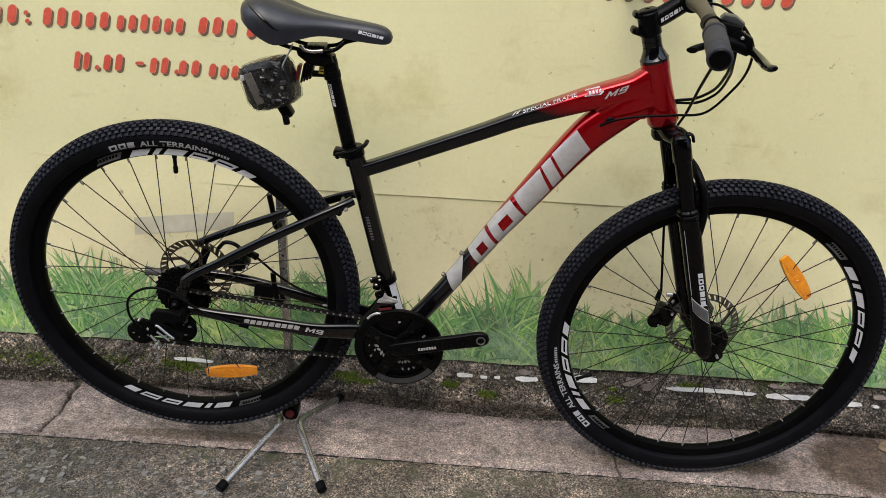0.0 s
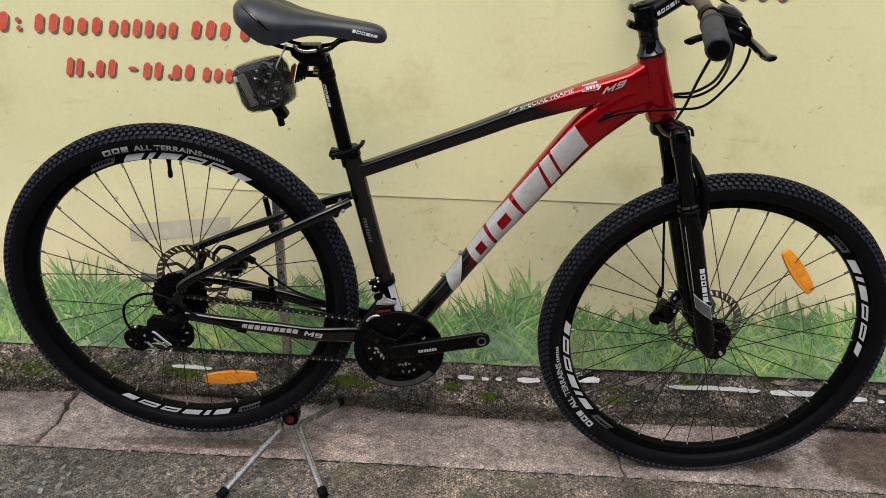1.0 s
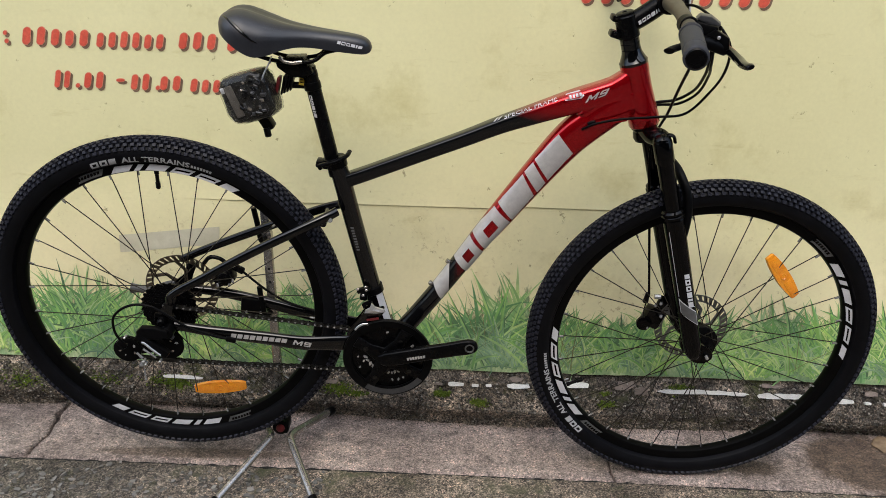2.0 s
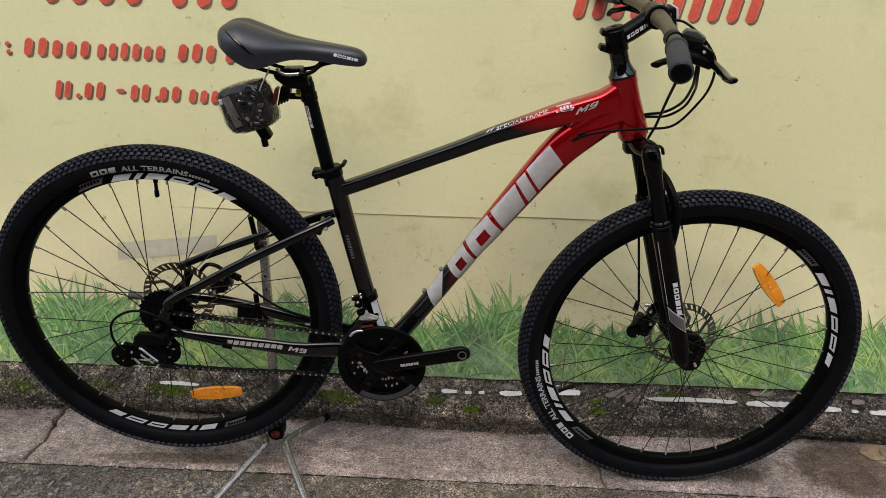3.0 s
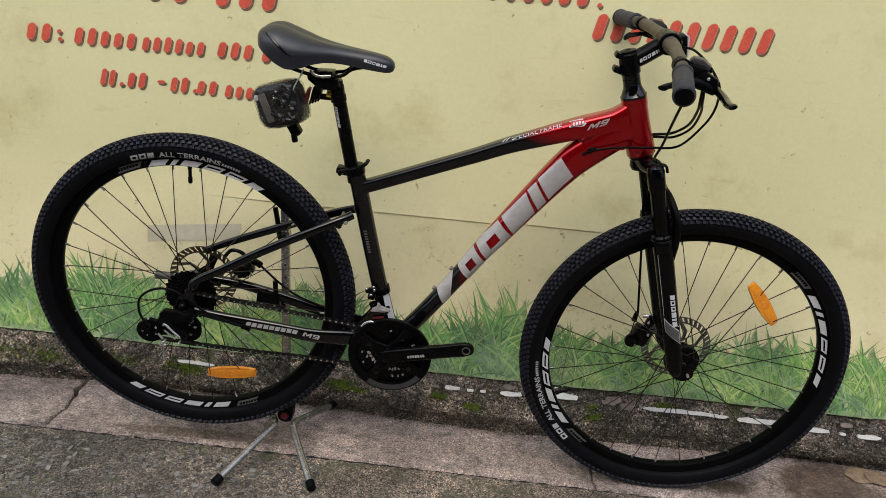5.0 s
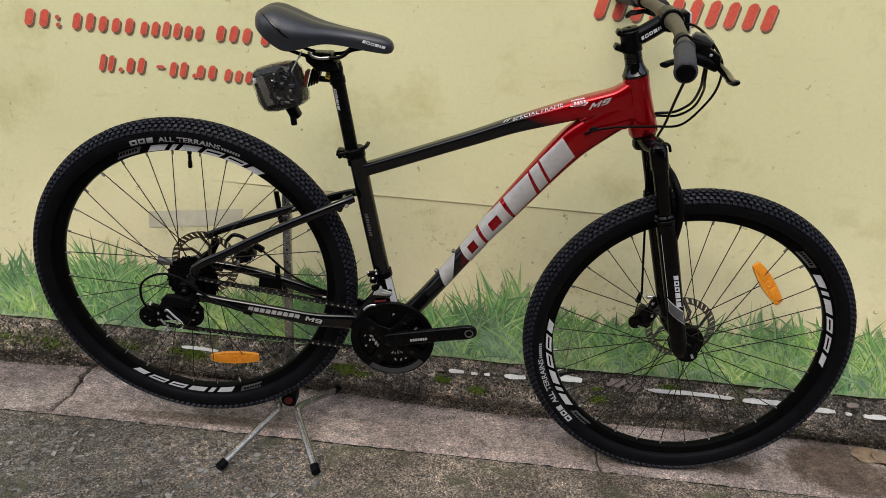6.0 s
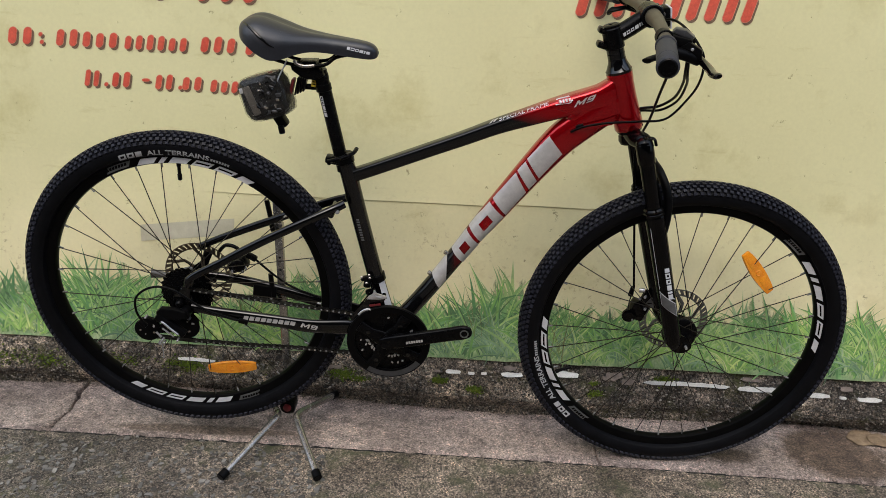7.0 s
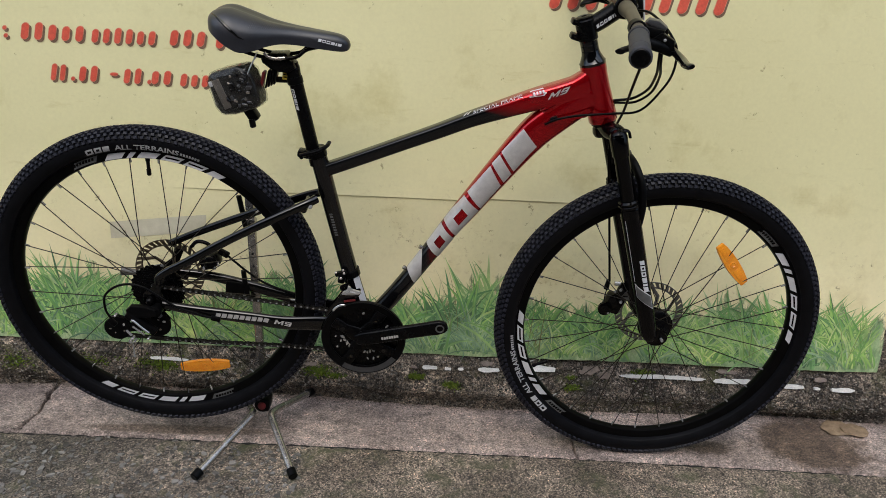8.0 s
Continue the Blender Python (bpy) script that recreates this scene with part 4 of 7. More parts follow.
def build_grass(ban):
    # an even shade of green behind the blades, uneven at its upper edge
    bm = bmesh.new()
    uv = bm.loops.layers.uv.new("rise")
    last = None
    xs = [BAN_X0 + 0.01 * i for i in range(int((BAN_X1 + 0.014 - BAN_X0) / 0.01))]
    for x in xs:
        h = (grass_top(x) - BAN_Z0) * 0.90
        z0 = BAN_Z0 + ban_foot(x) + 0.0004
        col = [(bm.verts.new(on_wall(x, z0 + h * f / 6, ban_lift(x, z0 + h * f / 6) + 0.0006)), (x, f / 6)) for f in range(7)]
        if last:
            for a in range(6):
                quad = (last[a], col[a], col[a + 1], last[a + 1])
                face = bm.faces.new([q[0] for q in quad])
                for lp, q in zip(face.loops, quad):
                    lp[uv].uv = q[1]
        last = col
    part("printed_undergrowth", bm, UNDERGROWTH, ban, "printed dim green undergrowth")
    # tufts of blades, the pale ones behind and the deep ones in front
    layers = (("printed_grass", [GRASS_BACK], 165, 0.0010, (0.40, 0.95), (0.005, 0.011), 0.55, 0.0, 0.5), ("printed_grass", [GRASS_SHADY], 85, 0.0014, (0.25, 0.70), (0.004, 0.010), 0.40, 0.0, 0.7),
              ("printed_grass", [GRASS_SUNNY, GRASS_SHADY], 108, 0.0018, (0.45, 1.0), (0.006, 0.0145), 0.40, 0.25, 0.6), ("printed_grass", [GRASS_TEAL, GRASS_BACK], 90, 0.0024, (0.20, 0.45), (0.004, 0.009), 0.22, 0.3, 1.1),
              ("printed_grass", [GRASS_BACK, GRASS_SUNNY], 60, 0.0027, (0.25, 0.65), (0.004, 0.010), 0.35, -0.3, 0.9), ("printed_seed_stem", [STEM_PRINT], 11, 0.0029, (0.6, 1.2), (0.0008, 0.002), 0.45, 0.0, 0.4))
    for name, mats, tufts, lift, hs, ws, z_band, fold, droop in layers:
        bm = bmesh.new()
        for _ in range(tufts):
            tx, root, sway = rnd.uniform(-0.97, BAN_X1 - 0.004), rnd.random() ** 1.4, rnd.gauss(0, 0.22)
            for _ in range(rnd.randint(4, 10)):
                x = tx + rnd.gauss(0, 0.014)
                if x > BAN_X1 - 0.006:
                    continue
                top = grass_top(x) - BAN_Z0
                z = BAN_Z0 + ban_foot(x) + 0.001 + top * z_band * root + rnd.uniform(0, 0.012)
                length = min(top * rnd.uniform(*hs), BAN_Z0 + top * rnd.uniform(0.74, 1.06) - z)
                lean = sway + rnd.gauss(0, 0.36)
                curl = math.copysign(abs(rnd.gauss(0, droop)), lean)
                if length < 0.016 or x + length * max(0, math.sin(lean + curl * 0.6)) > BAN_X1 - 0.006:
                    continue
                blade(bm, x, z, length, rnd.uniform(*ws) * min(1, 0.45 + length / 0.12), lean, curl, lift + rnd.random() * 0.0003, fold)
        tagged(part(name, bm, mats, ban, "printed green grass blades" if mats[0] != STEM_PRINT else "printed thin brown seed stems", 0), kind="stuff")


def letter_bar(ban, x, z, w, h, slant=0.22):
    """One plain slanted bar with a brown edge, in place of a character."""
    bm = bmesh.new()
    for lift, dx, dz, slot, grow in ((0.0012, 0.0040, -0.0048, 1, 0.0012), (0.0018, 0, 0, 2, 0.0014), (0.0024, 0, 0, 0, 0.0)):
        c, lo, hi = min(w, h) * 0.5 + grow, -grow, h + grow
        shape = [(w / 2 + (w / 2 + grow) * math.cos(a), (lo + c if math.sin(a) < 0 else hi - c) + c * math.sin(a)) for a in (2 * math.pi * (k + 0.5) / 16 for k in range(16))]
        pts = [(x + dx + u + slant * v, z + dz + v) for u, v in shape]
        f = bm.faces.new([bm.verts.new(on_wall(a, b, ban_lift(a, b) + lift)) for a, b in pts])
        f.material_index = slot
    part("lettering_bar", bm, [RED_INK, SHADOW_INK, CORAL_INK], ban, sharp=0)


def build_lettering(ban):
    # from, to, foot, height, how many bars
    rows = [(-0.488, -0.418, 0.876, 0.038, 2), (-0.374, -0.219, 0.876, 0.037, 5), (-0.213, -0.058, 0.875, 0.033, 6), (-0.035, 0.056, 0.876, 0.035, 3), (0.069, 0.129, 0.874, 0.035, 2), (-0.315, -0.274, 0.787, 0.037, 2), (-0.250, -0.198, 0.788, 0.036, 2), (-0.147, -0.098, 0.787, 0.036, 2), (-0.083, -0.028, 0.788, 0.033, 2), (-0.017, 0.057, 0.786, 0.028, 3), (-0.318, -0.081, 0.989, 0.088, 4), (-0.040, 0.118, 0.988, 0.094, 3), (0.570, 0.808, 1.057, 0.063, 6), (0.811, 1.213, 0.990, 0.054, 10)]
    for k, (x0, x1, z, h, n) in enumerate(rows):
        step = (x1 - x0) / n
        for i in range(n):
            f = rnd.uniform(0.82, 1.0) if h < 0.05 else 1.0
            letter_bar(ban, x0 + step * i, z, step * 0.52, h * f)
    for x, z in ((-0.412, 0.878), (-0.413, 0.895), (-0.268, 0.788), (-0.092, 0.788), (0.815, 1.058)):
        letter_bar(ban, x, z, 0.008, 0.008)
    letter_bar(ban, -0.177, 0.803, 0.018, 0.006)


def undergrowth_ink():
    """Blurred green print that thins out into the yellow of the sheet."""
    m, nt, b = nodes_of("printed_dim_green_ink")
    co = nt.nodes.new("ShaderNodeTexCoord")
    sep = nt.nodes.new("ShaderNodeSeparateXYZ")
    nt.links.new(co.outputs["UV"], sep.inputs[0])
    streak = noise_node(nt, 24, 6, 0.65, (1, 1, 0.3))
    add = nt.nodes.new("ShaderNodeMath")
    add.operation = "MULTIPLY_ADD"
    nt.links.new(streak.outputs[0], add.inputs[0])
    add.inputs[1].default_value = -1.9
    nt.links.new(sep.outputs[1], add.inputs[2])
    shift = nt.nodes.new("ShaderNodeMath")
    shift.operation = "ADD"
    nt.links.new(add.outputs[0], shift.inputs[0])
    shift.inputs[1].default_value = 0.42
    fade = ramp_node(nt, shift.outputs[0], [(0.0, (0, 0, 0)), (0.22, (1, 1, 1))])
    green = ramp_node(nt, noise_node(nt, 15, 6, 0.7, (1, 1, 0.6)).outputs[0], [(0.36, (0.13, 0.29, 0.13)), (0.5, (0.29, 0.46, 0.21)), (0.62, (0.56, 0.68, 0.37))])
    fine = ramp_node(nt, noise_node(nt, 80, 4, 0.7, (1, 1, 0.3)).outputs[0], [(0.35, (0.62, 0.66, 0.62)), (0.6, (1.15, 1.12, 1.1))])
    tone = mix_node(nt, "MIX", 0.16, mix_node(nt, "MULTIPLY", 0.9, green.outputs[0], fine.outputs[0]), (0.36, 0.34, 0.27))
    nt.links.new(tone, b.inputs["Base Color"])
    ink = nt.nodes.new("ShaderNodeMath")
    ink.operation = "SUBTRACT"
    ink.inputs[0].default_value = 1.0
    nt.links.new(fade.outputs[0], ink.inputs[1])
    nt.links.new(ink.outputs[0], b.inputs["Alpha"])
    b.inputs["Roughness"].default_value = 0.55
    return m


UNDERGROWTH = undergrowth_ink()

# ---- the bicycle ----
REAR, FRONT, WHEEL_R, TYRE_R = V(0, 0, 0.419), V(1.0667, 0, 0.350), 0.350, 0.026
BB = V(0.436, 0, 0.336)
HEAD_TOP, HEAD_LOW = V(0.867, 0, 0.914), V(0.8985, 0, 0.8085)


def ring_point(angle, radius, y):
    return V(radius * math.cos(angle), y, radius * math.sin(angle))


def spin(bm, section, n, closed=True):
    """Turns a closed section of (radius, y) about the wheel's axle."""
    rings = [[bm.verts.new(ring_point(2 * math.pi * i / n, r, y)) for r, y in section] for i in range(n)]
    k = len(section)
    for i in range(n):
        a, b = rings[i], rings[(i + 1) % n]
        for j in range(k if closed else k - 1):
            bm.faces.new((a[j], a[(j + 1) % k], b[(j + 1) % k], b[j]))
    return bm


def tyre_mesh():
    bm = bmesh.new()
    mid = WHEEL_R - TYRE_R - 0.001
    sec = []
    for j in range(22):
        w = math.radians(-128 + 256 * j / 21)
        sec.append((mid + (TYRE_R - (0.0032 if abs(w) < 1.15 else 0.0015)) * math.cos(w), (TYRE_R - (0.0025 if abs(w) < 1.15 else 0.0005)) * math.sin(w)))
    sec += [(0.304, 0.011), (0.304, -0.011)]
    spin(bm, sec, 120)
    # tread blocks in staggered rows over the crown and shoulders
    rows = [(-64, 0.0, 0.0060, 0.0066), (-47, 0.5, 0.0056, 0.0066), (-31, 0.0, 0.0056, 0.0074), (-15.5, 0.5, 0.0056, 0.0074), (0, 0.0, 0.0058, 0.0078), (15.5, 0.5, 0.0056, 0.0074), (31, 0.0, 0.0056, 0.0074), (47, 0.5, 0.0056, 0.0066), (64, 0.0, 0.0060, 0.0066)]
    count = 164
    verts, faces = [], []
    for lat, shift, wide, long in rows:
        w = math.radians(lat)
        for i in range(count):
            a = 2 * math.pi * (i + shift) / count
            out = V(math.cos(a) * math.cos(w), math.sin(w), math.sin(a) * math.cos(w))
            along = V(-math.sin(a), 0, math.cos(a))
            across = out.cross(along)
            c = ring_point(a, mid, 0) + out * (TYRE_R - 0.0040)
            for h, s in ((0.0, 1.0), (0.0066, 0.84)):
                for sx, sy in ((-1, -1), (1, -1), (1, 1), (-1, 1)):
                    skew = 0.0004 if lat > 0 else -0.0004
                    verts.append(c + out * h + along * (sx * long * 0.6 * s + sy * skew) + across * sy * wide * 0.57 * s)
    base = [bm.verts.new(v) for v in verts]
    for k in range(0, len(base), 8):
        q = base[k:k + 8]
        bm.faces.new(q[4:8]).material_index = 1
        for i in range(4):
            bm.faces.new((q[i], q[(i + 1) % 4], q[4 + (i + 1) % 4], q[4 + i])).material_index = 1
    return to_mesh("tyre", bm, [TYRE_RUBBER, TREAD_RUBBER], 32)


def rim_mesh():
    bm = bmesh.new()
    spin(bm, [(0.2858, -0.006), (0.2874, -0.0092), (0.2905, -0.0107), (0.3045, -0.0118), (0.3045, 0.0118), (0.2905, 0.0107), (0.2874, 0.0092), (0.2858, 0.006), (0.2850, 0.0)], 120)
    return to_mesh("rim", bm, RIM_BLACK, 28)


def spoke_mesh(side, turn, flange):
    bm = bmesh.new()
    a = ring_point(math.radians(turn), flange, side * 0.027)
    b = ring_point(0, 0.286, side * 0.003)
    sweep(bm, [a, b], [0.0010, 0.0010], 6)
    return to_mesh("spoke", bm, SPOKE_STEEL)


def nipple_mesh():
    bm = bmesh.new()
    lathe(bm, ring_point(0, 0.2862, 0), V(-1, 0, 0), [(0, 0.0021), (0.010, 0.0018), (0.011, 0.0012)], 8)
    return to_mesh("nipple", bm, STEEL)


def rotor(y):
    """A drilled brake disc with six bent arms."""
    bm = bmesh.new()
    n = 108
    for k in range(n):
        if k % 3 == 2:
            continue
        a0, a1 = 2 * math.pi * k / n, 2 * math.pi * (k + 1) / n
        quad = [(a0, 0.0625), (a1, 0.0625), (a1 + 0.11, 0.0755 + 0.0010 * (k % 2)), (a0 + 0.11, 0.0755)]
        lo, hi = [bm.verts.new(ring_point(a, r, y)) for a, r in quad], [bm.verts.new(ring_point(a, r, y + 0.0018)) for a, r in quad]
        bm.faces.new(lo), bm.faces.new(hi[::-1])
        for i in range(4):
            bm.faces.new((lo[i], hi[i], hi[(i + 1) % 4], lo[(i + 1) % 4]))
    for r0, r1 in ((0.0605, 0.0640), (0.0738, 0.0760)):
        spin(bm, [(r0, y), (r1, y), (r1, y + 0.0018), (r0, y + 0.0018)], 72)
    for k in range(6):
        a = math.pi / 3 * k
        sweep(bm, [ring_point(a, 0.020, y + 0.001), ring_point(a + 0.25, 0.043, y + 0.001), ring_point(a + 0.62, 0.0620, y + 0.001)], [(0.0009, 0.004)] * 3, 8)
    return bm


def rim_blocks(start, parent, at):
    """White plain blocks and a small grey tag on the rim's side."""
    r0, high = 0.2890, 0.0122
    widths = [0.026, 0.037, 0.035, 0.036, 0.011, 0.034]

    def place(u, v):
        return ring_point(start + u / 0.289, r0 + high - v, -0.0124 + 0.0006 * (v - high) / high)
    part("rim_decal", wrap(block_row(widths, 0.0095, high, -0.9, (1, 2), 0.36), lambda u, v: place(u, high - v)), WHITE_DECAL, parent, "white rim decal blocks", 0, at)
    part("rim_tag", wrap(block_row([0.050], 0, 0.012, -0.7), lambda u, v: place(u + 0.244, high - v - 0.002)), GREY_DECAL, parent, "small grey rim tag", 0, at)
    part("rim_tag_bars", wrap(block_row([0.005] * 7, 0.0016, 0.0055, -0.3), lambda u, v: V(0, -0.0004, 0) + place(u + 0.247, high - v - 0.006)), BLACK_SATIN, parent, "", 0, at)


def tyre_writing(start, parent, at):
    mid = WHEEL_R - TYRE_R - 0.001

    def place(u, v):
        r = 0.3090 + v
        y = -math.sqrt(max(1e-8, (TYRE_R * 0.985) ** 2 - (r - mid) ** 2)) - 0.0005
        return ring_point(start - u / 0.311, r, y)
    part("tyre_logo", wrap(block_row([0.015, 0.014, 0.013], 0.003, 0.0115, 0.2, (0, 1), 0.3), place), TYRE_PRINT, parent, "pale logo blocks on the tyre", 0, at)
    bm = text_shape("ALL TERRAINS", 0.0150, 0.1, 0.0004)
    us = [v.co.x for v in bm.verts]
    k = 0.124 / (max(us) - min(us))
    part("tyre_lettering", wrap(bm, lambda u, v: place(0.058 + (u - min(us)) * k, v + 0.0005)), TYRE_PRINT, parent, "pale moulded lettering", 0, at)
    part("tyre_tag", wrap(block_row([0.004] * 7, 0.0016, 0.006, 0.1), lambda u, v: place(u + 0.184, v + 0.0015)), TYRE_PRINT, parent, "", 0, at)


def build_wheel(bike, hub, turn, rear):
    name = "rear_wheel" if rear else "front_wheel"
    m = Matrix.Translation(hub - bike.location) @ Matrix.Rotation(-radians(turn), 4, "Y")
    if "tyre" not in MESHES:
        MESHES.update(tyre=tyre_mesh(), rim=rim_mesh(), nipple=nipple_mesh())
        for side in (-1, 1):
            for lead in (-1, 1):
                MESHES[side, lead] = spoke_mesh(side, lead * 66, 0.025)
    wheel = part(name, MESHES["rim"], None, bike, "black anodised rim", at=m)
    part("tyre", MESHES["tyre"], None, wheel, "black knobbly rubber tyre", at=Matrix())
    # the side of the hub and the lead of each spoke, four by four round the rim
    lacing, first = (((-1, 1), (1, 1), (-1, -1), (1, -1)), 4.95) if rear else (((1, 1), (-1, -1), (1, -1), (-1, 1)), -0.62)
    for i in range(32):
        r = Matrix.Rotation(-radians(first + 11.25 * i - turn), 4, "Y")
        part("spoke", MESHES[lacing[i % 4]], None, wheel, at=r)
        part("nipple", MESHES["nipple"], None, wheel, at=r)
    bm = bmesh.new()
    lathe(bm, V(0, -0.050, 0), UP_Y, [(0, 0.008), (0.014, 0.010), (0.020, 0.020), (0.0215, 0.027), (0.0245, 0.027), (0.027, 0.016), (0.040, 0.0135), (0.060, 0.0135), (0.073, 0.016), (0.0755, 0.027), (0.0785, 0.027), (0.081, 0.021), (0.100, 0.008)], 28)
    part("hub", bm, BLACK_SATIN, wheel, "black hub shell", at=Matrix())
    part("brake_disc", rotor(0.060 if rear else 0.052), BROWN_STEEL if rear else GREY_STEEL, wheel, "slotted steel brake disc", 30, Matrix())
    for k in range(2):
        rim_blocks(math.pi * k, wheel, Matrix())
    tyre_writing(radians(49.5), wheel, Matrix())
    bm = bmesh.new()
    d = ring_point(radians(29), 1, 0)
    lathe(bm, d * 0.284, -d, [(0, 0.0045), (0.006, 0.0045), (0.007, 0.0035), (0.022, 0.0035), (0.023, 0.0045), (0.034, 0.0045), (0.036, 0.003)], 12)
    part("valve", bm, BLACK_PLASTIC, wheel, "black valve with its cap", at=Matrix())
    # amber reflector clipped across the spokes
    d = ring_point(radians(231.0), 0.216 if rear else 0.206, 0)
    r = Matrix.Translation(d) @ Matrix.Rotation(-radians(231.0 - 14.5), 4, "Y")
    if not rear:
        r = Matrix.Translation(V(0.005, 0, -0.0039)) @ r @ Matrix.Rotation(-radians(6), 4, "Y") @ Matrix.Rotation(radians(16), 4, "Z")
    bm = bmesh.new()
    # barrel outline with squared ends
    side = [(0.0143 * (1 - 0.40 * (i / 6) ** 2), 0.054 * i / 6) for i in range(-6, 7)]
    side = [(0.0068, -0.0552)] + side + [(0.0068, 0.0552)]
    out = side + [(-a, b) for a, b in reversed(side)]
    prism(bm, out, 0.008, pose(0, -0.010, 0), 0.0015)
    lathe(bm, V(0, -0.0095, 0), V(0, -1, 0), [(0, 0.0068), (0.0018, 0.0066), (0.0022, 0.0052), (0.0012, 0.004), (0.0012, 0)], 16)
    for z in (-0.031, 0.031):
        box(bm, pose(0, -0.0100, z), (0.0150, 0.0016, 0.034), 0.0005)
    part("reflector", bm, ORANGE, wheel, "amber plastic spoke reflector", 30, r)
    return wheel


def tube_along(centres, square=0.0):
    """centres: points in the bicycle's plane with half width and half depth; square: how square the section is. Returns a finely cut copy."""
    fine = spline([V(x, 0, z) for x, z, *_ in centres], 6)
    rad = spline([V(a, b, 0) for _, _, a, b in centres], 6)
    return fine, [(r.x, r.y) for r in rad], [1 - max(square, 0.30 * min(1, max(0, (p.x - 0.62) / 0.16))) for p in fine]


def on_tube(tube, s, phi, lift=0.0006):
    """The point s metres along the tube, phi radians up from its near flank."""
    pts, rad, boxy = tube
    for i in range(len(pts) - 1):
        d = (pts[i + 1] - pts[i]).length
        if s <= d or i == len(pts) - 2:
            break
        s -= d
    t = (pts[i + 1] - pts[i]).normalized()
    k = s / d
    a, b = (rad[i][j] + (rad[i + 1][j] - rad[i][j]) * k for j in (0, 1))
    nor = V(-t.z, 0, t.x)
    cw, sw = rounded(phi, boxy[i])
    return pts[i] + t * s - UP_Y * (a + lift) * cw + nor * (b + lift) * sw


def over_top(tube, s, q, lift=0.0016):
    """The point s metres along the tube on its upper face, q from -1 at the near edge to 1 at the far one."""
    i, along = 0, s
    while i < len(tube[0]) - 2 and along > (tube[0][i + 1] - tube[0][i]).length:
        along -= (tube[0][i + 1] - tube[0][i]).length
        i += 1
    return on_tube(tube, s, math.acos(math.copysign(abs(q) ** (1 / tube[2][i]), -q)), lift)


def at_height(tube, s, v, lift=0.0011):
    """The point s metres along the tube on its near flank, v metres above its middle line."""
    pts, rad, boxy = tube
    along, i = s, 0
    while i < len(pts) - 2 and along > (pts[i + 1] - pts[i]).length:
        along -= (pts[i + 1] - pts[i]).length
        i += 1
    q = max(-0.99, min(0.99, v / rad[i][1]))
    return on_tube(tube, s, math.copysign(math.asin(abs(q) ** (1 / boxy[i])), q), lift)


TOP_TUBE = tube_along([(0.352, 0.687, 0.0135, 0.0135), (0.40, 0.7045, 0.0135, 0.0132), (0.5225, 0.7525, 0.0145, 0.0132), (0.585, 0.777, 0.0152, 0.0136), (0.644, 0.8015, 0.0168, 0.0145), (0.70, 0.8215, 0.0190, 0.0165), (0.766, 0.8445, 0.0222, 0.0196), (0.820, 0.8605, 0.0224, 0.0222), (0.838, 0.8650, 0.0222, 0.0250), (0.852, 0.8690, 0.0218, 0.0295), (0.864, 0.8725, 0.0208, 0.0345)], 0.48)
DOWN_TUBE = tube_along([(0.436, 0.336, 0.0185, 0.0195), (0.480, 0.387, 0.0190, 0.0185), (0.535, 0.461, 0.0195, 0.0182), (0.576, 0.520, 0.0203, 0.0192), (0.614, 0.575, 0.0213, 0.0215), (0.638, 0.607, 0.0220, 0.0238), (0.679, 0.663, 0.0228, 0.0262), (0.723, 0.722, 0.0234, 0.0288), (0.757, 0.765, 0.0236, 0.0310), (0.785, 0.794, 0.0236, 0.0320), (0.841, 0.838, 0.0226, 0.0310), (0.870, 0.854, 0.0206, 0.0290)])
SEAT_TUBE = tube_along([(0.436, 0.334, 0.0180, 0.0180), (0.4065, 0.450, 0.0178, 0.0172), (0.378, 0.575, 0.0175, 0.0172), (0.354, 0.688, 0.0172, 0.0172), (0.3435, 0.733, 0.0168, 0.0168)])


# the two upper stays, near (-1) and far (1)
STAY = {-1: [V(0.0180, -0.064, 0.4560), V(0.0285, -0.064, 0.4765), V(0.0949, -0.063, 0.5138), V(0.1537, -0.061, 0.5479), V(0.2110, -0.057, 0.5779), V(0.2669, -0.050, 0.6043), V(0.3214, -0.036, 0.6273), V(0.3442, -0.022, 0.6356)],
        1: [V(0.010, 0.064, 0.486), V(0.0577, 0.062, 0.5085), V(0.1213, 0.060, 0.5355), V(0.1843, 0.057, 0.5613), V(0.2227, 0.050, 0.5795), V(0.3105, 0.030, 0.6185), V(0.346, 0.016, 0.6340)]}


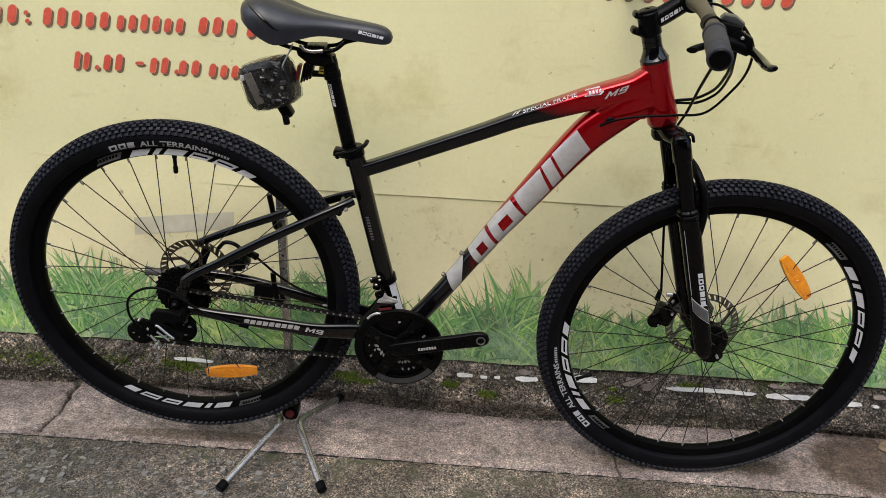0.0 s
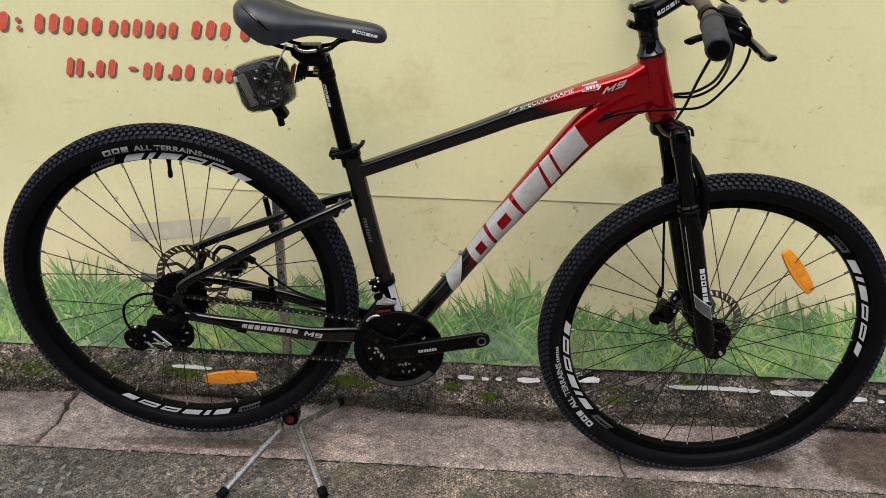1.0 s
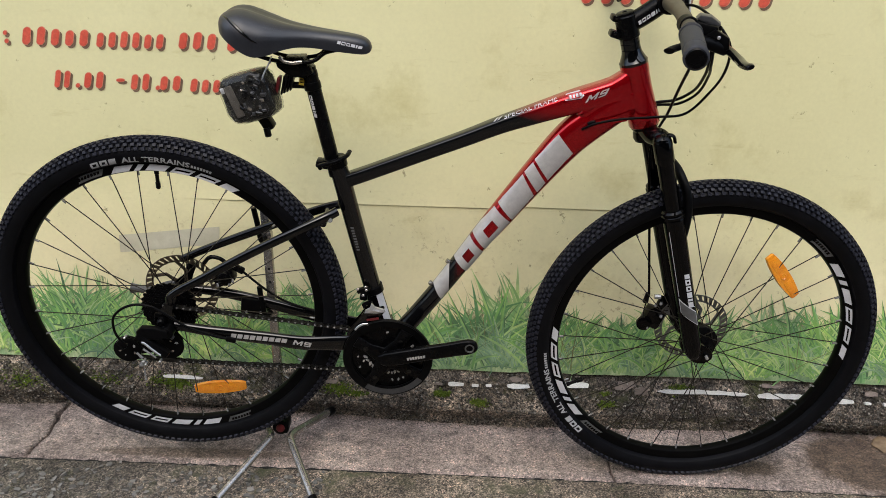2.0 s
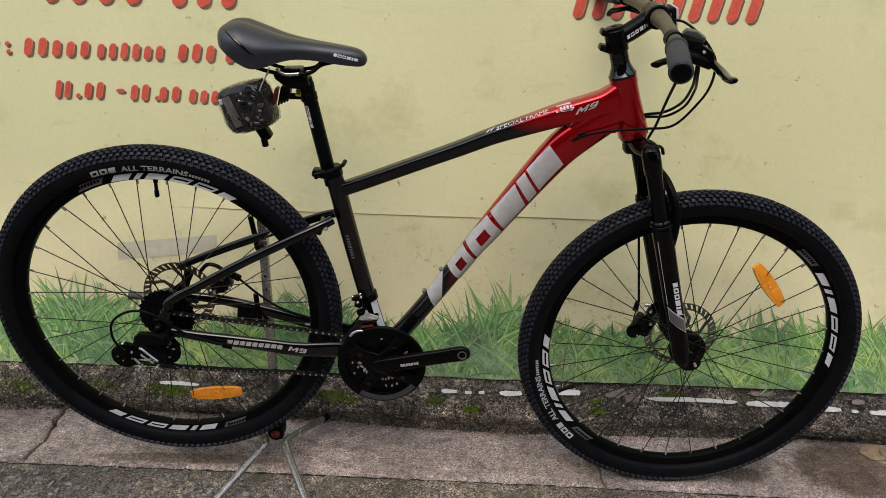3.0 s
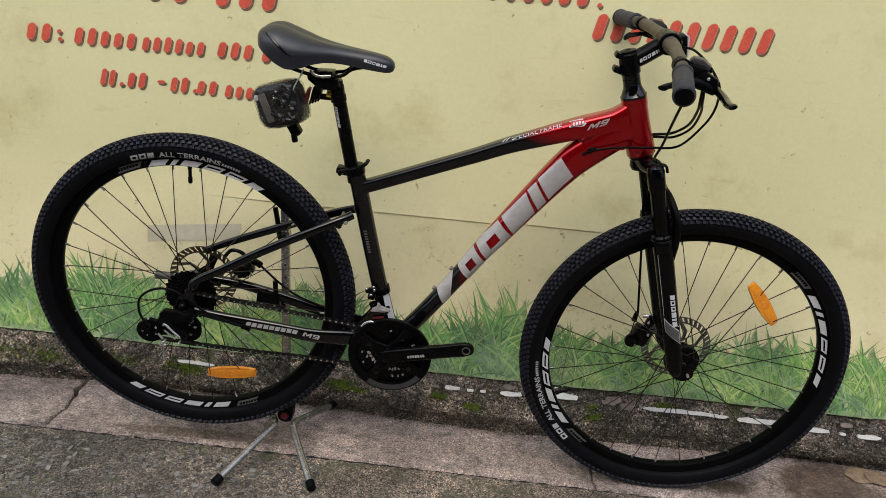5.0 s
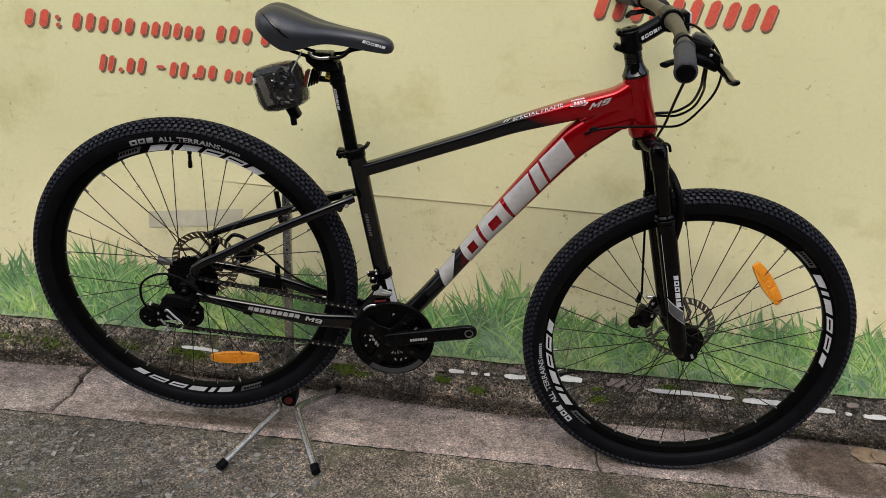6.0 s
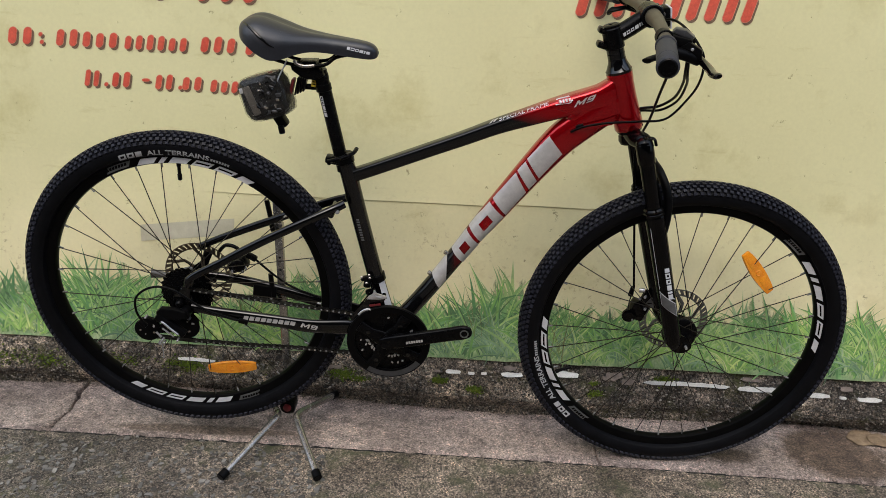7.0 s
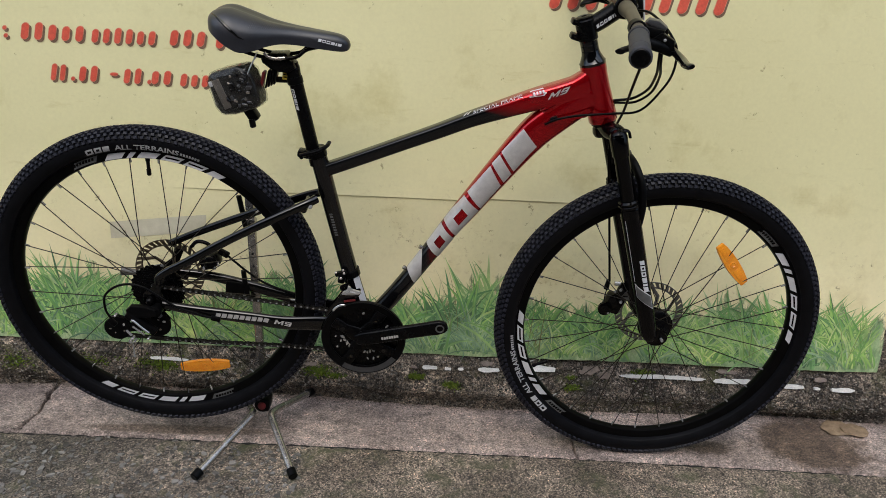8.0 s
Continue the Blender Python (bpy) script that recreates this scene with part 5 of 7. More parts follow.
def build_frame(bike):
    for name, tube, mat, label in (("top_tube", TOP_TUBE, RED_TOP, "red lacquered tube fading to black"), ("down_tube", DOWN_TUBE, RED_DOWN, "red lacquered tube fading to black"), ("seat_tube", SEAT_TUBE, BLACK_GLOSS, "gloss black tube")):
        part(name, sweep(bmesh.new(), tube[0], tube[1], 88, boxy=tube[2]), mat, bike, label, 50)
    bm = bmesh.new()
    web = smooth_outline([(0.775, 0.825), (0.790, 0.842), (0.835, 0.864), (0.876, 0.872), (0.888, 0.850), (0.874, 0.822), (0.845, 0.814), (0.806, 0.802)], 4)
    prism(bm, web, 0.0420, pose(0, -0.0210, 0), 0.008)
    part("head_gusset", bm, RED_TOP, bike, "red lacquered web between the tubes", 45)
    axis = (HEAD_TOP - HEAD_LOW).normalized()
    ln = (HEAD_TOP - HEAD_LOW).length
    bm = bmesh.new()
    lathe(bm, HEAD_LOW, axis, [(-0.002, 0.026), (0.0, 0.0275), (0.014, 0.0275), (0.026, 0.0262), (ln * 0.6, 0.0240), (ln - 0.018, 0.0238), (ln - 0.012, 0.0246), (ln, 0.0246), (ln + 0.001, 0.023)], 36)
    part("head_tube", bm, RED_TOP, bike, "candy red lacquered head tube")
    bm = bmesh.new()
    lathe(bm, HEAD_TOP, axis, [(0, 0.0245), (0.005, 0.0248), (0.008, 0.0225), (0.020, 0.0175), (0.026, 0.0165), (0.0265, 0.0155), (0.0275, 0.0165), (0.0365, 0.0165), (0.037, 0.0155), (0.038, 0.0165), (0.047, 0.0165), (0.0475, 0.0155), (0.0485, 0.0163), (0.056, 0.0163)], 32)
    part("headset", bm, BLACK_GLOSS, bike, "black headset cone and spacers")
    # bottom bracket shell
    bm = bmesh.new()
    lathe(bm, BB - UP_Y * 0.037, UP_Y, [(0, 0.018), (0.003, 0.0215), (0.071, 0.0215), (0.074, 0.018)], 28)
    part("bottom_bracket", bm, BLACK_GLOSS, bike)
    for s in (-1, 1):
        bm = bmesh.new()
        ss = spline([*STAY[s]], 5)
        sweep(bm, ss, [(0.0076, 0.0078 + 0.0012 * min(1, i / 12)) for i in range(len(ss))], 18)
        part("seatstay", bm, BLACK_GLOSS, bike, "gloss black stay")
        bm = bmesh.new()
        cs = spline([V(0.022, 0.064, 0.415), V(0.09, 0.066, 0.404), V(0.18, 0.065, 0.381), V(0.272, 0.061, 0.356), V(0.350, 0.050, 0.346), V(0.425, 0.028, 0.338)] if s > 0 else [V(0.022, s * 0.064, 0.407), V(0.075, s * 0.066, 0.398), V(0.122, s * 0.066, 0.391), V(0.20, s * 0.065, 0.380), V(0.272, s * 0.062, 0.3685), V(0.350, s * 0.050, 0.362), V(0.425, s * 0.028, 0.342)], 5)
        sweep(bm, cs, [(0.0085, 0.0095 + 0.0085 * min(1, i / 26)) for i in range(len(cs))], 18)
        part("chainstay", bm, BLACK_GLOSS, bike, "gloss black stay")
        bm = bmesh.new()
        shape = smooth_outline([(-0.014, 0.432), (-0.006, 0.440), (0.008, 0.452), (0.018, 0.476), (0.030, 0.480), (0.034, 0.468), (0.024, 0.445), (0.022, 0.428), (0.034, 0.413), (0.036, 0.398), (0.022, 0.398), (0.006, 0.400), (-0.004, 0.392), (-0.012, 0.402), (-0.016, 0.418)])
        prism(bm, shape, 0.006, pose(0, s * 0.064 - 0.003, 0), 0.001)
        part("dropout", bm, BLACK_GLOSS, bike)
    bm = bmesh.new()
    sweep(bm, [V(0.318, -0.036, 0.616), V(0.324, 0, 0.622), V(0.318, 0.036, 0.616)], 0.0075, 12, V(0, 0, 1))
    part("stay_bridge", bm, BLACK_GLOSS, bike)
    bm = bmesh.new()
    lathe(bm, V(0.333, -0.034, 0.624), V(-0.1, -1, 0.1), [(0, 0.0045), (0.004, 0.0048), (0.006, 0.0040), (0.0065, 0.0015)], 12)
    part("stay_bolt", bm, STEEL, bike, "bright bolt")
    # seat collar with its lever
    ax = (V(0.311, 0, 0.892) - V(0.337, 0, 0.740)).normalized()
    bm = bmesh.new()
    lathe(bm, V(0.3455, 0, 0.716), ax, [(0, 0.0185), (0.002, 0.0205), (0.018, 0.0205), (0.020, 0.0185)], 28)
    box(bm, pose(0.3205, -0.004, 0.724, 0, 12), (0.024, 0.026, 0.014), 0.004)
    sweep(bm, [V(0.318, -0.024, 0.722), V(0.318, 0.02, 0.722)], 0.004, 10)
    sweep(bm, spline([V(0.316, -0.024, 0.726), V(0.334, -0.030, 0.733), V(0.352, -0.027, 0.738), V(0.366, -0.016, 0.743), V(0.370, 0.0, 0.746)], 5), (0.004, 0.0045), 10, V(0, 0, 1))
    part("seat_collar", bm, BLACK_SATIN, bike, "black quick-release seat collar")
    bm = bmesh.new()
    sweep(bm, [V(0.3435, 0, 0.70), V(0.3042, 0, 0.900)], [0.0132, 0.0132], 28)
    part("seatpost", bm, BLACK_SATIN, bike, "satin black seat post")
    # blocks printed on the tubes
    # foot from, to; head from, to; heights of foot and head; whether hollow
    for f0, f1, h0, h1, low, high, hollow in ((0.1509, 0.1760, 0.1700, 0.2300, -0.0118, 0.0226, False), (0.2290, 0.2830, 0.2400, 0.2935, -0.0175, 0.0215, True), (0.2900, 0.3640, 0.3025, 0.3705, -0.0172, 0.0228, True),
                                              (0.3700, 0.4335, 0.3805, 0.4520, -0.0172, 0.0228, False), (0.4420, 0.4655, 0.4575, 0.4813, -0.0176, 0.0236, False), (0.4725, 0.5400, 0.4870, 0.5480, -0.0172, 0.0246, False)):
        part("down_tube_decal", wrap(block_row([1.0], 0, 1.0, 0.0, (0,) if hollow else (), 0.29), lambda u, v: at_height(DOWN_TUBE, (f0 + (f1 - f0) * u) * (1 - v) + (h0 + (h1 - h0) * u) * v, low + (high - low) * v)), SILVER_DECAL, bike, "large silver decal block", 0)
    bm = text_shape("SPECIAL FRAME", 0.0110, 0.15)
    us = [v.co.x for v in bm.verts]
    k = 0.099 / max(us)
    part("top_tube_lettering", wrap(bm, lambda u, v: over_top(TOP_TUBE, 0.322 + u * k, -0.88 + 0.42 * v / 0.0077)), WHITE_DECAL, bike, "small white lettering", 0)
    part("top_tube_mark", wrap(block_row([0.004, 0.004], 0.003, 0.010, 0.8), lambda u, v: over_top(TOP_TUBE, 0.303 + u, -0.80 + 0.5 * v / 0.0100)), SILVER_DECAL, bike, "", 0)
    bm = bmesh.new()
    for i in range(2):
        q = [(0.432, 0.0112), (0.459, 0.0080), (0.465, 0.0120), (0.460, 0.0196), (0.436, 0.0192)] if i == 0 else [(0.436, 0.0122), (0.457, 0.0096), (0.461, 0.0124), (0.457, 0.0186), (0.439, 0.0184)]
        f = bm.faces.new([bm.verts.new(at_height(TOP_TUBE, s, p, 0.0012 + 0.0004 * i)) for s, p in q])
        f.material_index = i
    part("top_tube_badge", bm, [WHITE_DECAL, RED_PLASTIC], bike, "small red badge with a white edge", 0)
    part("badge_bars", wrap(block_row([0.0035] * 4, 0.0022, 0.006, 0.1), lambda u, v: at_height(TOP_TUBE, 0.4400 + u, 0.0118 + v * 0.8, 0.0019)), WHITE_DECAL, bike, "", 0)
    bm = model_glyphs(0.0165, 0.2)
    us = [v.co.x for v in bm.verts]
    part("model_lettering", wrap(bm, lambda u, v: V(0.786 + (u * 0.966 * 0.038 / max(us)) + v * 0.16, -0.0244, 0.850 + u * 0.40 * 0.038 / max(us) + v * 0.72)), SILVER_DECAL, bike, "silver model lettering", 0)
    part("seat_tube_mark", wrap(block_row([0.004] * 9, 0.0025, 0.006, 0.1), lambda u, v: on_tube(SEAT_TUBE, 0.225 + u * 0.9, -0.05 + v / 0.017)), GREY_DECAL, bike, "", 0)
    bm = bmesh.new()
    rows = [[bm.verts.new(on_tube(SEAT_TUBE, 0.044 + 0.080 * i / 4, -0.35 - 0.9 * j / 5, 0.0008)) for j in range(6)] for i in range(5)]
    for r0, r1 in zip(rows, rows[1:]):
        for j in range(5):
            bm.faces.new((r0[j], r0[j + 1], r1[j + 1], r1[j]))
    part("white_sticker", bm, WHITE_DECAL, bike, "plain white paper sticker", 0)
    # writing on the near chainstay

    def stay_place(u, v):
        x = 0.131 + u
        return V(x, -0.0765 + 0.045 * (x - 0.131) ** 1.5 + 0.0015, 0.3865 - 0.105 * u - 0.10 * max(0, u - 0.1) + v)
    part("chainstay_decal", wrap(block_row([0.0098] * 9, 0.0024, 0.0100, 0.35), stay_place), SILVER_DECAL, bike, "silver decal blocks", 0)
    bm = model_glyphs(0.0108, 0.3)
    us = [v.co.x for v in bm.verts]
    part("chainstay_lettering", wrap(bm, lambda u, v: stay_place(0.120 + u * 0.037 / max(us), v)), SILVER_DECAL, bike, "silver model lettering", 0)
    # bottle bosses on the down tube
    for s in (0.162, 0.222):
        bm = bmesh.new()
        p = on_tube(DOWN_TUBE, s, 1.45)
        d = (p - on_tube(DOWN_TUBE, s, 1.45, -0.02)).normalized()
        lathe(bm, p - d * 0.002, d, [(0, 0.004), (0.004, 0.004), (0.004, 0.0048), (0.008, 0.0045), (0.009, 0.002)], 12)
        part("bottle_boss", bm, CHROME, bike, "small steel bolt")
    bm = bmesh.new()
    p = on_tube(DOWN_TUBE, 0.602, 0.1)
    sweep(bm, [p + V(-0.006, 0.001, -0.0035), p + V(-0.002, -0.0010, -0.001), p + V(0.006, -0.0014, 0.0025)], [0.0030, 0.0038, 0.0026], 12)
    part("cable_port", bm, BLACK_PLASTIC, bike, "black rubber cable port")


def build_fork(bike):
    top = V(0.9185, 0, 0.792)
    d = (V(1.041, 0, 0.352) - top).normalized()
    bm = bmesh.new()
    axis = (HEAD_LOW - HEAD_TOP).normalized()
    lathe(bm, HEAD_LOW, axis, [(-0.001, 0.0245), (0.006, 0.024), (0.010, 0.020), (0.016, 0.020)], 28)
    part("crown_race", bm, FORK_BLACK, bike)
    bm = bmesh.new()
    c = HEAD_LOW + axis * 0.018
    for s in (-1, 1):
        sweep(bm, spline([c + V(0, 0, 0.004), c + V(0.006, s * 0.03, 0.004), top + V(0, s * 0.05, 0.004), top + d * 0.012 + V(0, s * 0.062, 0)], 5), [(0.0195 - 0.003 * min(1, i / 12), 0.016) for i in range(16)], 16, V(1, 0, 0))
        lathe(bm, top + V(0, s * 0.063, 0) - d * 0.006, d, [(0, 0.0150), (0.003, 0.0168), (0.040, 0.0168), (0.043, 0.0150)], 24)
    lathe(bm, HEAD_LOW + axis * 0.010, axis, [(0, 0.017), (0.004, 0.0225), (0.013, 0.0240), (0.020, 0.0215), (0.023, 0.014)], 28)
    part("fork_crown", bm, FORK_BLACK, bike, "gloss black forged crown")
    for s in (-1, 1):
        o = V(0, s * 0.063, 0)
        bm = bmesh.new()
        lathe(bm, top + o, d, [(0, 0.0145), (0.155, 0.0145)], 24)
        part("fork_leg", bm, FORK_BLACK, bike, "gloss black upper fork leg")
        bm = bmesh.new()
        seal = top + d * 0.128 + o
        lathe(bm, seal, d, [(0, 0.0165), (0.003, 0.0200), (0.0065, 0.0200), (0.008, 0.0180), (0.010, 0.0212), (0.0145, 0.0212), (0.0160, 0.0190), (0.0185, 0.0200), (0.022, 0.0196), (0.060, 0.0188), (0.214, 0.0178), (0.289, 0.0175), (0.314, 0.0165), (0.326, 0.0125), (0.332, 0.0085)], 28)
        part("fork_lower", bm, FORK_BLACK, bike, "gloss black fork lower")
        bm = bmesh.new()
        lathe(bm, top + o - d * 0.006, -d, [(0, 0.0155), (0.003, 0.0150), (0.007, 0.0120), (0.010, 0.006)], 20)
        if s < 0:
            sweep(bm, spline([top + o - d * 0.012, top + o - d * 0.012 + V(0.012, 0, 0.004), top + o - d * 0.009 + V(0.020, 0, 0.004), top + o - d * 0.002 + V(0.022, 0, 0.000)], 4), (0.006, 0.0028), 10)
        part("leg_cap", bm, CHROME if s > 0 else FORK_BLACK, bike, "fork leg cap with a lockout lever" if s < 0 else "")
        bm = bmesh.new()
        shape = smooth_outline([(1.028, 0.372), (1.040, 0.380), (1.062, 0.372), (1.078, 0.358), (1.080, 0.344), (1.070, 0.334), (1.054, 0.332), (1.040, 0.338), (1.030, 0.352)], 4)
        prism(bm, shape, 0.012, pose(0, s * 0.052 - 0.006, 0), 0.002)
        part("fork_end", bm, FORK_BLACK, bike)
    # arch in front of the tyre
    bm = bmesh.new()
    arch = spline([V(0.979, -0.060, 0.606), V(0.983, -0.058, 0.655), V(0.978, -0.050, 0.696), V(0.966, -0.030, 0.725), V(0.960, 0.0, 0.732), V(0.966, 0.030, 0.725), V(0.978, 0.050, 0.696), V(0.983, 0.058, 0.655), V(0.979, 0.060, 0.606)], 5)
    sweep(bm, arch, [(0.0075, 0.0125)] * len(arch), 18, V(1, 0, 0), boxy=[0.7] * len(arch))
    rib = spline([V(0.965, -0.061, 0.640), V(0.967, -0.058, 0.672), V(0.962, -0.049, 0.698), V(0.952, -0.030, 0.716), V(0.947, 0.0, 0.722)], 5)
    sweep(bm, rib, [(0.0035, 0.0050)] * len(rib), 12, V(1, 0, 0))
    part("fork_arch", bm, BLACK_PLASTIC, bike, "black moulded arch over the tyre")
    # printed blocks on the near lower
    seal = top + d * 0.128 - UP_Y * 0.063
    nor = V(-d.z, 0, d.x)

    def place(s, phi, r=0.0192):
        return seal + d * s - UP_Y * r * math.cos(phi) + nor * r * math.sin(phi)
    part("fork_decal", wrap(block_row([0.0088, 0.0105, 0.0100, 0.0110, 0.0045, 0.0105], 0.0022, 0.010, 0.2, (1, 2), 0.28), lambda u, v: place(0.128 + u * 1.1, 0.05 + v / 0.0185)), WHITE_DECAL, bike, "white decal blocks", 0)
    part("fork_chevron_edge", wrap(block_row([0.0325], 0, 0.0305, 1.2), lambda u, v: place(0.1795 + u, -0.83 + v / 0.0185, 0.0189)), WHITE_DECAL, bike, "thin white chevron edge", 0)
    part("fork_chevron", wrap(block_row([0.0280], 0, 0.0275, 1.2), lambda u, v: place(0.1830 + u + 0.0010, -0.76 + v / 0.0185, 0.0194)), GREY_DECAL, bike, "silver-grey slanted chevron", 0)
    part("fork_pinstripe", wrap(block_row([0.150], 0, 0.0011, 0.0), lambda u, v: place(0.026 + u, -0.80 + v / 0.0185)), WHITE_DECAL, bike, "thin white line", 0)
    part("fork_chevron_line", wrap(block_row([0.0018], 0, 0.0140, 1.2), lambda u, v: place(0.1880 + u, 0.02 + v / 0.0185)), WHITE_DECAL, bike, "", 0)
    bm = bmesh.new()
    lathe(bm, FRONT - UP_Y * 0.060, UP_Y, [(0, 0.005), (0.003, 0.0060), (0.005, 0.0085), (0.012, 0.0105), (0.112, 0.0105), (0.120, 0.009), (0.126, 0.005)], 20)
    part("front_axle", bm, BLACK_SATIN, bike, "black axle with its nuts")
    bm = bmesh.new()
    lathe(bm, FRONT - UP_Y * 0.014, UP_Y, [(0, 0.018), (0.003, 0.034), (0.006, 0.0375), (0.016, 0.0375), (0.022, 0.027)], 32)
    part("hub_cap", bm, BLACK_SATIN, bike, "black hub end cap")
    bm = bmesh.new()
    lathe(bm, FRONT - UP_Y * 0.0675, UP_Y, [(0, 0.003), (0.004, 0.0035), (0.010, 0.0035)], 10)
    part("axle_tip", bm, STEEL, bike, "bright axle end")
    # front brake caliper on the far leg
    bm = bmesh.new()
    box(bm, pose(0.985, 0.060, 0.368, 0, 20), (0.040, 0.030, 0.046), 0.008)
    box(bm, pose(1.006, 0.060, 0.400, 0, 20), (0.030, 0.012, 0.030), 0.004)
    lathe(bm, V(0.965, 0.048, 0.360), V(0, -1, 0), [(0, 0.016), (0.006, 0.016), (0.009, 0.012)], 20)
    cal = part("front_caliper", bm, FORK_BLACK, bike, "black disc brake caliper")
    bm = bmesh.new()
    sweep(bm, [V(0.979, 0.046, 0.424), V(0.991, 0.046, 0.424)], [0.0048, 0.0048], 12)
    part("mount_sleeve", bm, STEEL, cal, "bright mounting sleeve", at=Matrix())
    for x, z in ((0.985, 0.405), (0.996, 0.409), (0.975, 0.351), (1.000, 0.378)):
        bm = bmesh.new()
        lathe(bm, V(x, 0.046, z), V(-0.5, -1, 0.2), [(0, 0.0030), (0.008, 0.0030), (0.0085, 0.0016)], 8)
        part("caliper_bolt", bm, STEEL, cal, "bright bolt", at=Matrix())
    bm = bmesh.new()
    sweep(bm, [V(0.963, 0.050, 0.408), V(0.966, 0.050, 0.430)], [0.006, 0.0045], 10)
    sweep(bm, spline([V(0.963, 0.045, 0.408), V(0.960, 0.042, 0.388), V(0.962, 0.042, 0.363), V(0.972, 0.044, 0.346)], 5), 0.0012, 6)
    part("brake_arm", bm, BLACK_PLASTIC, cal, at=Matrix())


def swept(bm):
    """Sets a piece of the handlebar at the bar's own width, rise and sweep."""
    for v in bm.verts:
        x, y, z = v.co
        v.co = (x + 0.006 * abs(y) / 0.32, y * 0.913, z + 0.0203 * y)
    return bm


def build_bars(bike):
    axis = (HEAD_TOP - HEAD_LOW).normalized()
    c = HEAD_TOP + axis * 0.065
    bar_c = V(0.910, 0, 1.020)
    bm = bmesh.new()
    lathe(bm, c - axis * 0.020, axis, [(0, 0.0165), (0.002, 0.0185), (0.038, 0.0185), (0.040, 0.0165)], 28)
    sweep(bm, spline([c + V(-0.002, 0, 0.002), c.lerp(bar_c, 0.35), c.lerp(bar_c, 0.7), bar_c], 4), [(0.015, 0.0165)] * 13, 20)
    lathe(bm, bar_c - UP_Y * 0.023, UP_Y, [(0, 0.0185), (0.002, 0.0205), (0.044, 0.0205), (0.046, 0.0185)], 28)
    for h in (-0.013, 0.013):
        box(bm, pose(c.x - 0.020, 0, c.z + h, 0, 16), (0.018, 0.026, 0.011), 0.003)
    stem = part("stem", bm, BLACK_SATIN, bike, "satin black handlebar stem")
    bm = bmesh.new()
    lathe(bm, c + axis * 0.0195, axis, [(0, 0.0160), (0.004, 0.0160), (0.0055, 0.0135), (0.0055, 0.005), (0.0035, 0.0045)], 24)
    part("top_cap", bm, BLACK_SATIN, stem, "round top cap", at=Matrix())
    for h in (-0.013, 0.013):
        bm = bmesh.new()
        lathe(bm, V(c.x - 0.022, -0.012, c.z + h + 0.003), V(0, -1, 0), [(0, 0.0030), (0.003, 0.0030), (0.0035, 0.002)], 10)
        part("stem_bolt", bm, BLACK_GLOSS, stem, at=Matrix())
    f = (bar_c - c).normalized()
    for up in (-0.5, 0.15, 0.8):
        for side in (-0.013, 0.013):
            bm = bmesh.new()
            n = V(math.cos(up), 0, math.sin(up))
            box(bm, Matrix.Translation(bar_c + n * 0.0205 + UP_Y * side) @ Matrix.Rotation(-up, 4, "Y"), (0.005, 0.014, 0.006), 0.0014)
            part("faceplate_rib", bm, POD_GREY, stem, at=Matrix())

    def stem_place(u, v):
        p = c + f * (0.012 + u)
        return V(p.x, -0.0156 - 0.0006, p.z) + V(-f.z, 0, f.x) * (v - 0.006)
    part("stem_decal", wrap(block_row([0.0052, 0.0066, 0.0064, 0.0070, 0.0024, 0.0066], 0.0018, 0.0062, 0.3, (1, 2), 0.26), lambda u, v: stem_place(u + 0.004, v + 0.001)), WHITE_DECAL, stem, "white decal blocks", 0, Matrix())
    half = [V(0.910, 0, 1.020), V(0.909, 0.05, 1.0205), V(0.904, 0.10, 1.022), V(0.897, 0.16, 1.021), V(0.888, 0.23, 1.016), V(0.867, 0.348, 1.005)]
    path = spline([V(p.x, -p.y, p.z) for p in half[::-1]] + half[1:], 6)
    bm = bmesh.new()
    sweep(bm, path, [0.0111 + 0.0044 * max(0, 1 - abs(p.y) / 0.10) ** 0.8 for p in path], 20, V(0, 0, 1))
    part("handlebar", swept(bm), BAR_BRONZE, bike, "dull bronze-grey handlebar")
    for s in (-1, 1):
        tip, inn = V(0.866, s * 0.352, 1.0045), V(0.8872, s * 0.234, 1.0155)
        bm = bmesh.new()
        lathe(bm, tip, inn - tip, [(0, 0.0135), (0.001, 0.0158), (0.003, 0.0172), (0.007, 0.0174), (0.0078, 0.0158), (0.011, 0.0157), (0.012, 0.0161), (0.030, 0.0163), (0.0305, 0.0159), (0.0325, 0.0159), (0.033, 0.0163), (0.060, 0.0164), (0.100, 0.0156), (0.101, 0.0148), (0.104, 0.0148), (0.105, 0.0168), (0.112, 0.0168), (0.114, 0.0150)], 28)
        grip = part("grip", swept(bm), GRIP_RUBBER, bike, "dark grey rubber grip")
        bm = bmesh.new()
        lathe(bm, tip - (inn - tip).normalized() * 0.0012, inn - tip, [(0, 0.0125), (0.0015, 0.0142), (0.003, 0.0142)], 24)
        part("grip_end", swept(bm), BLACK_SATIN, grip, "black end plug", at=Matrix())
        # brake lever and shifter pod
        clampc = V(0.892, s * 0.198, 1.0185)
        bm = bmesh.new()
        lathe(bm, clampc - UP_Y * 0.010, UP_Y, [(0, 0.0125), (0.001, 0.0136), (0.019, 0.0136), (0.020, 0.0125)], 20)
        box(bm, pose(0.916, s * 0.192, 1.014, 0, 10, s * 14), (0.044, 0.034, 0.016), 0.003)
        box(bm, pose(0.938, s * 0.188, 1.000, 0, 30, s * 20), (0.044, 0.028, 0.016), 0.003)
